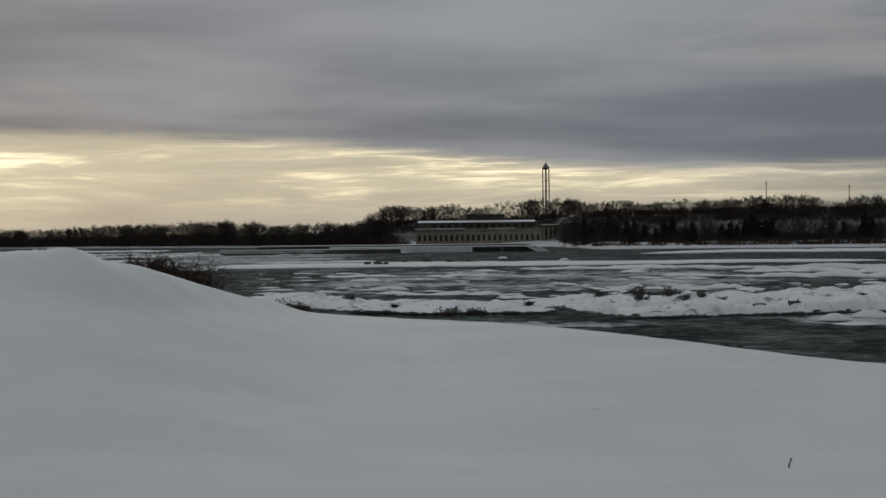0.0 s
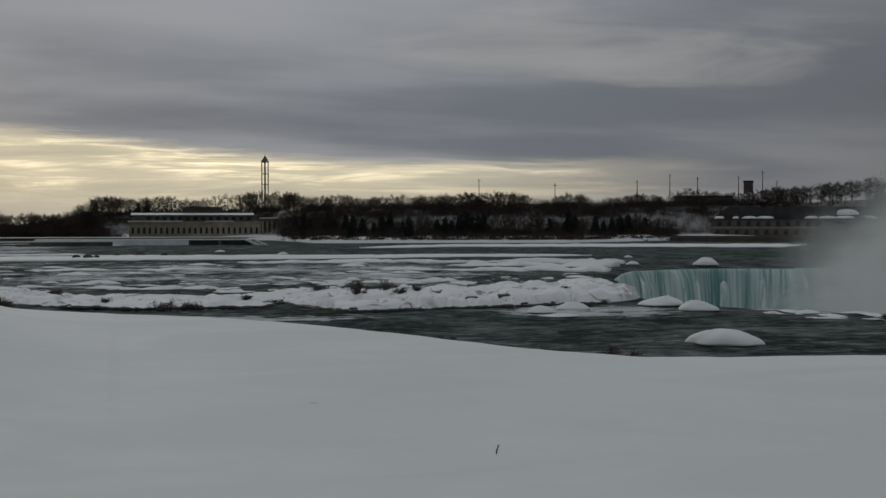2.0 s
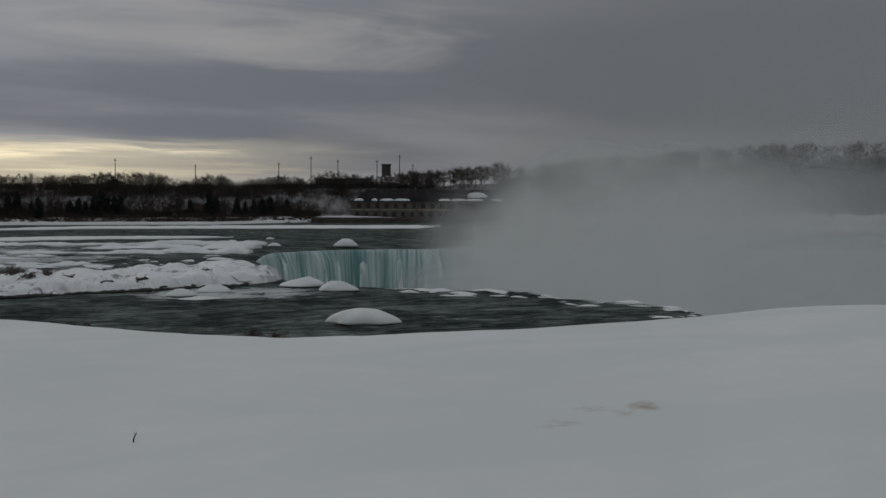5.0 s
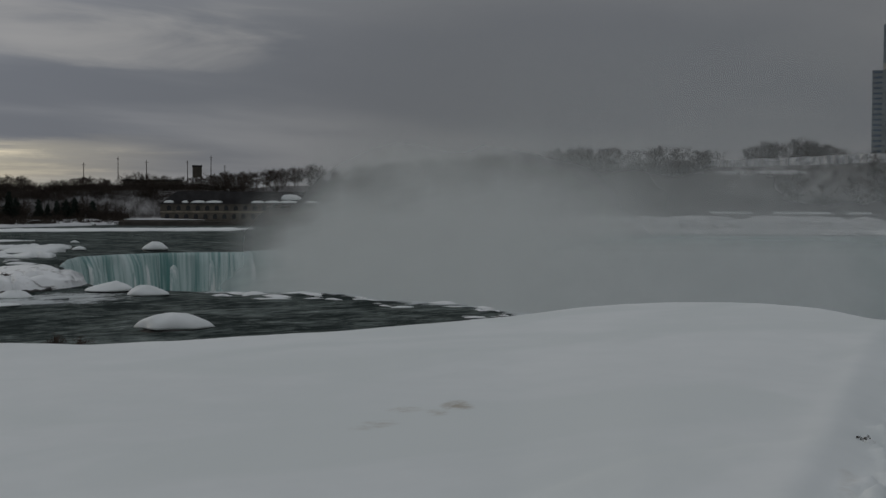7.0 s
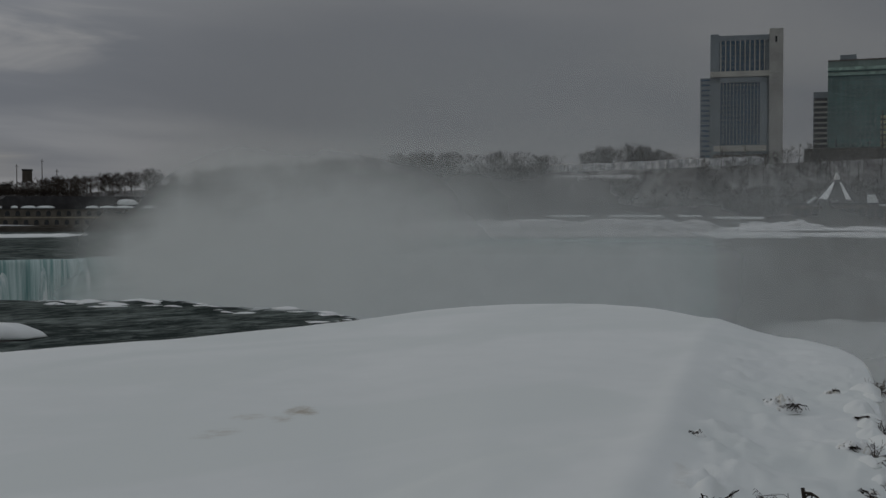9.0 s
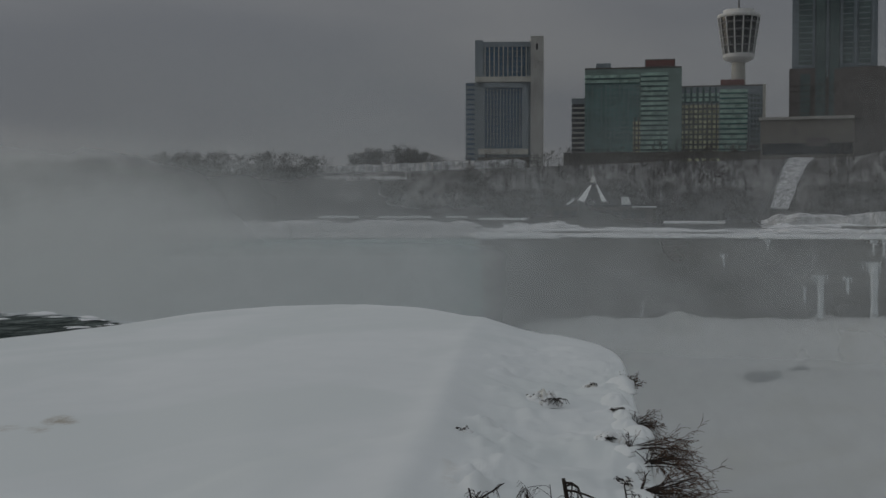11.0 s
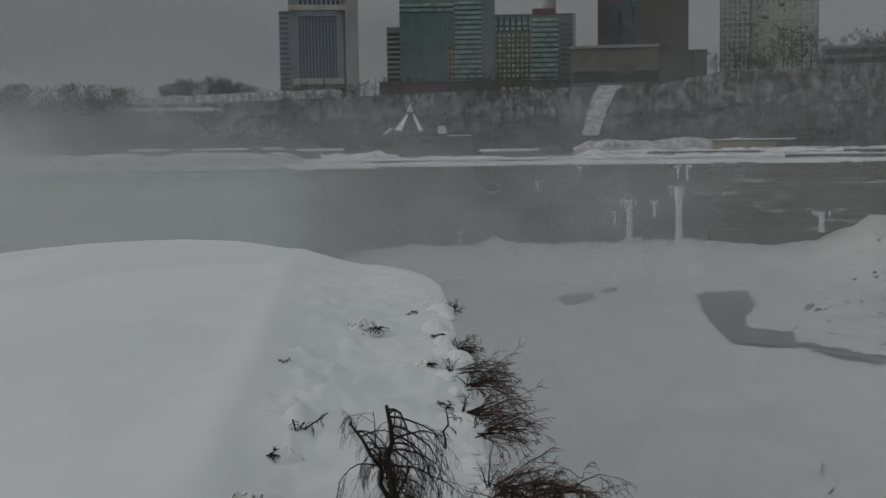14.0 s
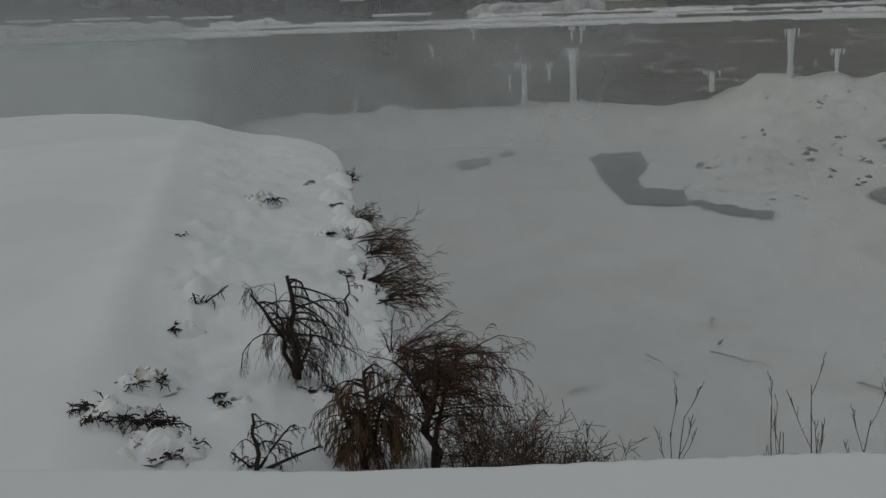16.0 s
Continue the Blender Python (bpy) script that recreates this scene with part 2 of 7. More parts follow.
def bank_look(k, p):
    """Snow, much greyer in the wooded belt, with brown undergrowth and leaf litter showing through."""
    at = spot(k)
    broad = k.noise(at, 0.02, 4.0, 0.55)
    place = k.add("ShaderNodeSeparateXYZ")
    k.put(place.inputs[0], at)
    grid = k.add("ShaderNodeCombineXYZ")  # metres along the slope and up it
    k.put(grid.inputs[0], k.math("MULTIPLY", k.math("ARCTAN2", place.outputs[0], place.outputs[1]), 620.0))
    k.put(grid.inputs[1], place.outputs[2])
    mid = k.noise(k.scaled(grid.outputs[0], 0.22, 0.13, 1.0), 1.0, 7.0, 0.75, 0.5)
    cover = k.math("ADD", k.math("MULTIPLY", mid, 0.7), k.math("MULTIPLY", broad, 0.3))
    cover = k.math("MULTIPLY_ADD", k.stored("litter"), 0.10, cover)
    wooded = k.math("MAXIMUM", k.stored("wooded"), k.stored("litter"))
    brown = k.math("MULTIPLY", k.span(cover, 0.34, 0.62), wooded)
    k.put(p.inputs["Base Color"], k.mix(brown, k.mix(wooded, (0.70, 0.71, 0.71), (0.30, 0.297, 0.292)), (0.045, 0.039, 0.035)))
    bump(k, p, mid, 0.7, 1.5)


BANK = surface("wooded_bank", bank_look, 0.85, 0.15)


def gorge_look(k, p):
    """Brash ice and snow over the lower river."""
    at = spot(k)
    swirl = k.noise(k.scaled(at, 0.016, 0.03, 0.02), 1.0, 5.0, 0.6, 1.6)
    mid = k.noise(at, 0.13, 6.0, 0.62, 0.5)
    silt = k.math("MULTIPLY", k.span(swirl, 0.46, 0.66), 0.38)
    white = k.mix(mid, (0.60, 0.62, 0.60), (0.82, 0.835, 0.81))
    colour = k.mix(silt, white, (0.54, 0.535, 0.46))
    grit = k.math("MULTIPLY", k.span(k.noise(at, 0.22, 7.0, 0.7, 0.6), 0.50, 0.62), k.stored("scree"))
    colour = k.mix(k.math("MULTIPLY", grit, 0.22), colour, (0.22, 0.205, 0.18))
    crack = k.noise(k.scaled(at, 0.05, 0.16, 0.1), 1.0, 3.0, 0.6, 2.2)
    line = k.span(k.math("ABSOLUTE", k.math("SUBTRACT", crack, 0.5)), 0.0, 0.006, 0.45, 0.0)
    k.put(p.inputs["Base Color"], k.mix(line, colour, (0.24, 0.25, 0.25)))
    bump(k, p, mid, 0.5, 1.2)


GORGE = surface("river_ice", gorge_look, 0.7, 0.3)


def mist_look():
    m = bpy.data.materials.new("spray_mist")
    m.use_nodes = True
    k = Nodes(m.node_tree)
    at = spot(k)
    curl = k.noise(k.scaled(at, 0.011, 0.011, 0.016), 1.0, 5.0, 0.55, 0.5)
    wisp = k.noise(k.scaled(at, 0.04, 0.04, 0.05), 1.0, 5.0, 0.6, 0.4)
    shape = k.math("ADD", k.math("MULTIPLY", curl, 0.7), k.math("MULTIPLY", wisp, 0.3))
    dense = k.stored("spray")
    swing = k.math("MULTIPLY", k.math("SUBTRACT", shape, 0.5), k.math("MULTIPLY", dense, k.math("SUBTRACT", 1.05, dense)))
    fac = k.math("MULTIPLY_ADD", swing, 4.6, dense, True)
    drops = k.add("ShaderNodeMixShader")
    drops.inputs[0].default_value = 0.5
    a, b = k.add("ShaderNodeBsdfDiffuse"), k.add("ShaderNodeBsdfTranslucent")
    for s in (a, b):
        s.inputs[0].default_value = (0.77, 0.80, 0.80, 1)
    k.put(drops.inputs[1], a.outputs[0])
    k.put(drops.inputs[2], b.outputs[0])
    veil = k.add("ShaderNodeMixShader")
    k.put(veil.inputs[0], fac)
    k.put(veil.inputs[1], k.add("ShaderNodeBsdfTransparent").outputs[0])
    k.put(veil.inputs[2], drops.outputs[0])
    out = k.add("ShaderNodeOutputMaterial")
    k.put(out.inputs[0], veil.outputs[0])
    return m


MIST = mist_look()


# ---- large structure ----
def lattice(x, y, seed):
    """Smooth value noise on a unit lattice, 0 to 1."""
    xi, yi = np.floor(x).astype(np.int64), np.floor(y).astype(np.int64)
    fx, fy = x - xi, y - yi
    fx, fy = fx * fx * (3 - 2 * fx), fy * fy * (3 - 2 * fy)

    def value(i, j):
        h = (i * 374761393 + j * 668265263 + seed * 974711) & 0x7FFFFFFF
        h = ((h ^ (h >> 13)) * 1274126177) & 0x7FFFFFFF
        return ((h ^ (h >> 16)) & 0xFFFF) / 65535.0

    a = value(xi, yi) * (1 - fx) + value(xi + 1, yi) * fx
    b = value(xi, yi + 1) * (1 - fx) + value(xi + 1, yi + 1) * fx
    return a * (1 - fy) + b * fy


def rough(x, y, size, octaves=4, seed=1):
    """Layered noise of about -1 to 1 with features of the given size in metres."""
    x, y = np.asarray(x, float), np.asarray(y, float)
    total, amp, norm = 0.0, 1.0, 0.0
    for i in range(octaves):
        total = total + amp * (lattice(x / size * 2 ** i, y / size * 2 ** i, seed + 7 * i) * 2 - 1)
        norm += amp
        amp *= 0.5
    return total / norm * 1.6


def smooth(a, b, v):
    t = np.clip((np.asarray(v, float) - a) / (b - a), 0, 1)
    return t * t * (3 - 2 * t)


def table(rows, soft=0.0):
    """A curve through rows of (place, value), rounded over about soft units at its corners."""
    xs, ys = np.array([r[0] for r in rows], float), np.array([r[1] for r in rows], float)
    if not soft:
        return lambda v: np.interp(v, xs, ys)
    steps = np.linspace(-1.5, 1.5, 9)
    weights = np.exp(-steps ** 2)
    return lambda v: sum(w * np.interp(np.asarray(v) + soft * s, xs, ys) for s, w in zip(steps, weights)) / weights.sum()


def mesh_object(name, verts, faces, material, parent=None, shade=True, label=""):
    me = bpy.data.meshes.new(name)
    me.from_pydata([tuple(v) for v in verts], [], [tuple(f) for f in faces])
    me.materials.append(material)
    if shade:
        me.polygons.foreach_set("use_smooth", [True] * len(me.polygons))
    me.update()
    ob = new(name, me)
    if parent:
        ob.parent = parent
    if label:
        ob["label"] = label
    return ob


def grid_faces(rows, cols):
    i = np.arange((rows - 1) * cols).reshape(rows - 1, cols)[:, :-1].ravel()
    return np.stack([i, i + cols, i + cols + 1, i + 1], 1).tolist()


def fan_sheet(name, azs, inner, outer, steps, height, material, power=1.0, parent=None):
    """A sheet in polar coordinates round the bluff, from inner(az) to outer(az) metres, at height(az, d, x, y)."""
    azs = np.asarray(azs, float)
    f = np.linspace(0, 1, steps) ** power
    lo, hi = inner(azs)[:, None], outer(azs)[:, None]
    d = lo * (hi / lo) ** f[None, :]
    a = np.repeat(azs[:, None], steps, 1)
    x, y = d * np.sin(np.radians(a)), d * np.cos(np.radians(a))
    z = height(a, d, x, y)
    return mesh_object(name, np.stack([x, y, z], -1).reshape(-1, 3).tolist(), grid_faces(len(azs), steps), material, parent)


# the snow-covered point below the bluff, out to its edge over the rapids and the gorge
LAND_EDGE = table([(-180, 420), (-60, 330), (-32, 130), (-22, 93), (-19, 85), (-17.5, 83), (-15.8, 84.5), (-13.2, 91), (-10.5, 104), (-7.9, 119), (-6.2, 127), (-2.4, 121),
                   (1.8, 115), (5.9, 107), (10, 98.4), (13.9, 90.4), (17.8, 84.2), (20.7, 81.7), (23.3, 79.7), (27.5, 80.9), (31.6, 83.3),
                   (35.3, 85.4), (39.6, 90.9), (43.5, 97.1), (47.4, 105.9), (51.5, 110.6), (55.4, 111.3), (58, 107), (60.3, 98.5), (62.5, 93.9),
                   (65, 92.4), (66.7, 88.3), (67.8, 81.8), (68.2, 74), (68.5, 60), (69.1, 50), (69.6, 42), (70.2, 36), (70.7, 31.5), (72.5, 27.5),
                   (76, 24), (82, 20.5), (90, 18), (100, 17), (120, 22), (150, 120), (180, 420)], 0.35)
LIP = table([(-180, 4.7), (40, 4.86), (50.6, 4.72), (54.2, 4.59), (58.5, 4.45), (66.2, 4.275), (70, 4.245), (74.7, 4.24), (78.8, 4.27), (82.5, 4.32), (87.3, 4.40), (94.4, 4.59), (120, 4.7), (180, 4.7)], 1.0)
HILL = table([(-180, 8.4), (-60, 8.4), (-30, 8.8), (-24, 9.0), (-20.8, 9.1), (-19.5, 9.2), (-17.6, 9.5), (-16.9, 9.1), (-16, 8.5), (-14.7, 8.2), (-13.2, 7.35), (-11.9, 6.4), (-10.5, 5.35), (-9.5, 4.45), (-8.5, 4.0),
              (-7.9, 3.4), (-7.2, 2.4), (-6.2, 1.7), (-2, 1.5), (44, 1.5), (50, 1.78), (60, 1.85), (64, 1.8), (70, 1.3), (120, 1.2), (150, 8.4), (180, 8.4)], 0.5)
HILL_SOFT = table([(-180, 8.4), (-60, 8.4), (-24, 8.9), (-18, 8.9), (-6.2, 2.0), (-2, 1.5), (180, 1.5)], 3.5)
BANK_LINE = table([(20, 53.5), (26, 55.0), (32, 57.6), (43, 59.2), (64, 60.3), (95, 61.6), (120, 62.5)])


def land_height(a, d, x, y):
    bluff = np.clip(8.6 - 0.72 * np.maximum(d - LIP(a), 0), -60, 8.6)
    low = HILL(a)
    # the mound at the side rises towards its outer edge
    edge_in = smooth(0.82, 0.99, d / LAND_EDGE(a))
    low = np.where(a < -2, 1.5 + (HILL_SOFT(a) * (1 - edge_in) + low * edge_in - 1.5) * smooth(28, 92, d + 12 * edge_in), low)
    low = low + 0.16 * rough(x, y, 26, 3, 3) * smooth(20, 40, d) * smooth(1.0, 0.8, d / LAND_EDGE(a))
    # the lower, rougher shelf beside the gorge
    off = (a - BANK_LINE(d)) * d * math.pi / 180
    far = smooth(40, 80, d)
    shelf = smooth(-0.5 - 0.7 * far, 2.2 + 2.4 * far, off) * smooth(50, 54, a) * smooth(150, 120, a)
    low = low - (0.85 - 0.28 * smooth(70, 45, d)) * shelf + shelf * smooth(20, 26, d) * smooth(1, 16, LAND_EDGE(a) - d + 14 * (d < 60)) * (0.26 * rough(x, y, 3.0, 4, 8) + (0.17 + 0.55 * np.exp(-((off - 1.6) / 1.1) ** 2) * smooth(-0.3, 0.5, rough(x, y, 6, 2, 12))) * np.abs(rough(x, y, 1.2, 3, 11)))
    low = low + (0.12 - 0.07 * far) * np.exp(-((off + 0.7) / 0.8) ** 2) * smooth(24, 34, d) * (a > 50)
    # a faint furrow and a low drift on the lawn
    ax, ay, bx, by = 11.6, 44.5, 14.2, 35.2
    f = np.clip(((x - ax) * (bx - ax) + (y - ay) * (by - ay)) / ((bx - ax) ** 2 + (by - ay) ** 2), 0, 1)
    low = low - 0.07 * np.exp(-(np.hypot(x - ax - f * (bx - ax), y - ay - f * (by - ay)) / 0.45) ** 2)
    low = low + 0.16 * smooth(1.2, -1.2, d - np.interp(a, [42, 50, 58], [33, 39.5, 44])) * smooth(40, 48, a) * smooth(60, 56, a)
    side = smooth(-16, -17.2, a) * smooth(-24, -20, a) * smooth(0.9, 0.97, d / LAND_EDGE(a))
    low = low + side * 0.30 * np.abs(rough(x, y, 1.8, 3, 31))
    z = np.maximum(bluff, low)
    # behind the eye the bluff goes on
    back = smooth(110, 150, np.abs(a - 20))
    z = z * (1 - back) + (8.6 + 0.3 * rough(x, y, 40, 3, 5)) * back
    z = z + 0.03 * rough(x, y, 2.5, 3, 21) * smooth(6, 12, d)
    # rounded outer edge
    rim = (LAND_EDGE(a) - d)
    z = z - 0.32 * np.exp(-np.maximum(rim, 0) / 1.0)
    return z


def land_azimuths():
    return np.concatenate([np.arange(-180, -30, 3.0), np.arange(-30, 44, 0.3), np.arange(44, 67, 0.16), np.arange(67, 74, 0.05), np.arange(74, 100, 0.25), np.arange(100, 180.1, 2.0)])


def ragged_edge(azs):
    e = LAND_EDGE(azs)
    e = e + 0.6 * rough(azs * 1.4, azs * 0, 1.0, 4, 9) * smooth(-24, -10, azs) * (np.abs(azs) < 68)
    return e + 1.9 * rough(e * 1.0, azs * 2.0, 3.0, 4, 4) * smooth(66.5, 68.5, azs) * smooth(80, 73, azs)


EDGE_FOOT = table([(-180, -4), (-62, -4), (40, -4), (46, -48), (140, -48), (150, -4), (180, -4)])


def build_land():
    azs = land_azimuths()
    edge = ragged_edge(azs)
    rings = np.concatenate([np.geomspace(0.02, 3.6, 14), np.arange(3.8, 4.16, 0.12), np.arange(4.18, 4.9, 0.03), np.arange(4.95, 6.2, 0.12), np.arange(6.2, 30, 0.3), np.arange(30, 72, 0.5), np.arange(72, 132, 0.75), np.geomspace(132, 430, 14)])
    d = np.minimum(rings[None, :], edge[:, None])
    a = np.repeat(azs[:, None], len(rings), 1)
    x, y = d * np.sin(np.radians(a)), d * np.cos(np.radians(a))
    z = land_height(a, d, x, y)
    n = len(rings)
    faces = [f for f in grid_faces(len(azs), n) if not (d.flat[f[0]] == d.flat[f[3]] and d.flat[f[1]] == d.flat[f[2]])]
    ground = mesh_object("ground", np.stack([x, y, z], -1).reshape(-1, 3).tolist(), faces, LAWN)
    # the bare rock under the snow's edge, down to the water or the gorge floor
    e, a = edge, azs
    x, y = e * np.sin(np.radians(a)), e * np.cos(np.radians(a))
    top = land_height(a, e, x, y)
    rows = []
    for i, f in enumerate(np.linspace(0, 1, 26)):
        w = f ** 1.5
        z = top * (1 - w) + EDGE_FOOT(a) * w - 0.02
        out = np.where(f < 0.06, 0.05 - f * 4, -0.25 + 1.3 * rough(a * e * 0.02, z, 5.0, 3, 14) * min(1, f * 3)) + 3.0 * w * (EDGE_FOOT(a) < -20)
        r = e + out * np.where(i > 0, 1, 0)
        rows.append(np.stack([r * np.sin(np.radians(a)), r * np.cos(np.radians(a)), z], -1))
    v = np.stack(rows, 0).reshape(-1, 3)
    mesh_object("rock_edge", v.tolist(), grid_faces(len(rows), len(a)), CLIFF, ground)
    tagged(ground, "smooth wind-packed grey-white snow on the river point", "snow ground", kind="structure")
    return ground


ground = build_land()

# crest lines of the horseshoe: the near arm and the far arm meet in the bay at 22 degrees
NEAR_CREST = table([(22, 218), (22.6, 190), (23.2, 170), (24, 156), (25, 151), (26.5, 149.5), (29.1, 148.5), (31.3, 147), (33, 145), (34.3, 144.5), (35.6, 141), (37, 134), (38.3, 131), (40.9, 127), (43.9, 116.5), (47, 113)])
FAR_CREST = table([(22, 218), (22.4, 246), (22.9, 259), (24.7, 269), (26.4, 276), (28, 278), (30.2, 279), (34, 306), (38, 350), (42, 400), (48, 455), (54, 470), (60.5, 468), (62.5, 505)])
SHORE = table([(-75, 1400), (-25, 1010), (-10, 820), (-2, 775), (2, 745), (5.5, 690), (7.5, 592), (20, 598), (23.4, 655), (24.6, 690), (34, 740), (42, 660), (48, 590), (55, 530), (61, 500), (66, 500), (100, 500), (135, 520)])


def churn(a, d, x, y):
    """Where the river breaks into white water, 0 to 1."""
    w = 0.66 * smooth(-12, -5, a) * smooth(21, 12, a) * smooth(175, 200, d) * smooth(345, 300, d) * (0.7 + 0.3 * rough(x, y * 2, 30, 3, 46))
    w = np.maximum(w, 0.75 * smooth(14, 19, a) * smooth(27, 23, a) * smooth(126, 134, d) * smooth(150, 143, d))
    w = np.maximum(w, 0.8 * smooth(26, 30, a) * np.exp(-((NEAR_CREST(a) - d - 2) / 4.0) ** 2))
    w = np.maximum(w, 0.55 * smooth(-22, -10, a) * smooth(-2, -6, a) * smooth(330, 380, d) * smooth(700, 560, d))
    return np.maximum(w, 0.5 * smooth(12, 9, a) * smooth(-2, 2, a) * smooth(140, 128, d) * smooth(118, 126, d))


def river_height(a, d, x, y):
    rapid = smooth(700, 120, d)
    z = (0.16 * rough(x * 0.6, y * 1.5, 5.0, 4, 41) + 0.10 * rough(x, y * 1.6, 17.0, 3, 43)) * rapid
    brink = np.where(d < 230, NEAR_CREST(a) - d, d - FAR_CREST(a))
    return z - 0.3 * np.exp(-np.maximum(brink, 0) / 1.6) * (a > 21.9)


def build_river():
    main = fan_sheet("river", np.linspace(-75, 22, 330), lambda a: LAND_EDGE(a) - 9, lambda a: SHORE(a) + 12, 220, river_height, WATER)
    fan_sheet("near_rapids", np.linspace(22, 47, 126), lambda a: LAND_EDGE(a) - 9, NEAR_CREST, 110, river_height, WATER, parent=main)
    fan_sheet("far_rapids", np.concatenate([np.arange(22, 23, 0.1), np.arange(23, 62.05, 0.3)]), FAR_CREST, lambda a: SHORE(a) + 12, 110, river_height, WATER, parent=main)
    for ob in (main, *main.children):
        v = np.array([vert.co for vert in ob.data.vertices])
        a, d = np.degrees(np.arctan2(v[:, 0], v[:, 1])), np.hypot(v[:, 0], v[:, 1])
        ob.data.attributes.new("churn", "FLOAT", "POINT").data.foreach_set("value", churn(a, d, v[:, 0], v[:, 1]).astype(np.float32))
    tagged(main, "dark grey-green river with foaming winter rapids", "river", kind="structure")


build_river()


def build_falls(name, azs, crest, lean, label):
    """A curtain of water along a crest line; lean is the way in metres in which it arches out."""
    e = crest(azs)
    p = np.stack([e * np.sin(np.radians(azs)), e * np.cos(np.radians(azs))], -1)
    run = np.concatenate([[0], np.cumsum(np.linalg.norm(np.diff(p, axis=0), axis=1))])
    t = np.gradient(p, axis=0)
    t /= np.linalg.norm(t, axis=1)[:, None]
    out = np.stack([t[:, 1], -t[:, 0]], -1) * lean
    drops = np.concatenate([[0, 0.25, 0.7, 1.4, 2.6], np.linspace(4.5, 47, 22)])
    fold = 0.9 * rough(run, run * 0, 7.0, 3, 51) + 0.45 * rough(run, run * 0, 1.8, 3, 52)
    verts, uv = [], []
    for h in drops:
        reach = 1.9 * math.sqrt(h / 8.0) if h < 8 else 1.9 + (h - 8) * 0.03
        q = p + out * (reach + fold * min(1.0, h / 2.5))[:, None]
        for (x, y), s in zip(q, run):
            verts.append((x, y, -0.28 - h))
            uv.append((s, h))
    ob = mesh_object(name, verts, grid_faces(len(drops), len(azs)), FALLS)
    layer = ob.data.uv_layers.new(name="UVMap")
    for loop in ob.data.loops:
        layer.data[loop.index].uv = uv[loop.vertex_index]
    # thick white strands that stand out from the curtain
    r = np.random.default_rng(len(azs))
    at = 4.0
    while at < run[-1] - 6 and azs[int(np.searchsorted(run, at))] < 36:
        wide = 1.0 + 3.2 * r.random() ** 2
        i = int(np.searchsorted(run, at))
        cols = np.linspace(-1, 1, 7)
        start = 0.4 + 3.0 * r.random()
        rows = []
        for h in np.concatenate([[start, start + 0.6, start + 1.6], np.linspace(start + 4, 44, 12)]):
            reach = 1.9 * math.sqrt(h / 8.0) if h < 8 else 1.9 + (h - 8) * 0.03
            spread = wide * (0.55 + 0.45 * min(1.0, h / 10)) / 2
            for c in cols:
                j = min(max(int(np.searchsorted(run, run[i] + c * spread)), 0), len(run) - 1)
                q = p[i] + t[i] * c * spread + out[j] * (reach + fold[j] * min(1.0, h / 2.5) - 0.2 + 0.75 * (1 - c * c) * min(1.0, (h - start) / 2.0 + 0.15))
                rows.append((q[0], q[1], -0.28 - h))
        mesh_object("water_strand", rows, grid_faces(15, 7), STRAND, ob)
        at += 3.0 + 9.0 * r.random()
    return tagged(ob, label, "waterfall")


far_azs = np.concatenate([np.arange(22.02, 23.2, 0.03), np.arange(23.2, 33, 0.045), np.arange(33, 61, 0.2)])
build_falls("waterfall", far_azs, FAR_CREST, 1.0, "wide turquoise waterfall with white streaks under spray")
build_falls("waterfall", np.arange(22.02, 46.5, 0.12), NEAR_CREST, -1.0, "near arm of the falls dropping into the gorge")


def floor_height(a, d, x, y):
    z = -46 + 0.3 * rough(x, y, 14, 3, 61)
    z = z + 12.5 * smooth(440, 500, d) * smooth(58, 66, a)
    z = z + 2.2 * smooth(75, 79, a) * smooth(84, 80, a) * smooth(440, 500, d)
    z = z + (11 - 2.5 * smooth(90, 95, a)) * smooth(84.5, 89, a) * smooth(338 - 1.2 * np.maximum(a - 88, 0), 490, d) * smooth(140, 125, a)
    lump = np.maximum(rough(x, y, 16, 4, 63), 0) * 2.2 + np.maximum(rough(x, y, 5, 3, 64), 0) * 1.9
    return z + lump * smooth(83.5, 88, a) * smooth(340, 370, d) + 0.8 * np.maximum(rough(x, y, 22, 4, 66), 0) * smooth(360, 450, d) + 3.4 * np.maximum(rough(x, y, 11, 4, 67), 0) * smooth(455, 488, d) * smooth(58, 64, a)


gorge = fan_sheet("gorge_floor", np.arange(20, 138.05, 0.25), lambda a: 0 * a + 14, lambda a: 0 * a + 512, 200, floor_height, GORGE, 0.5)
where = np.array([vert.co for vert in gorge.data.vertices])
az_of, d_of = np.degrees(np.arctan2(where[:, 0], where[:, 1])), np.hypot(where[:, 0], where[:, 1])
scree = np.maximum(smooth(84, 88, az_of) * smooth(318, 345, d_of), smooth(79, 81, az_of) * smooth(425, 455, d_of))
scree = np.maximum(scree, 0.6 * smooth(68, 71, az_of) * smooth(465, 490, d_of))
gorge.data.attributes.new("scree", "FLOAT", "POINT").data.foreach_set("value", scree.astype(np.float32))
tagged(gorge, "grey brash ice and snow covering the lower river", "river ice", kind="structure")

# the far bank, from the shore to the horizon
TOP = table([(-75, 4), (-8, 5), (-5.2, 11), (-3, 19), (0, 19), (6, 18.5), (20, 19.5), (30, 24), (40, 31), (50, 35), (60, 36), (70, 40), (78.5, 41.5), (81.5, 48.5), (100, 49.5), (135, 49.5)])
FOOT = table([(-75, 70), (0, 60), (6, 48), (7.6, 72), (22, 72), (24.6, 46), (34, 60), (48, 80), (61, 100), (135, 100)])
RUN = table([(-75, 150), (0, 110), (6, 90), (34, 95), (60, 95), (135, 95)])


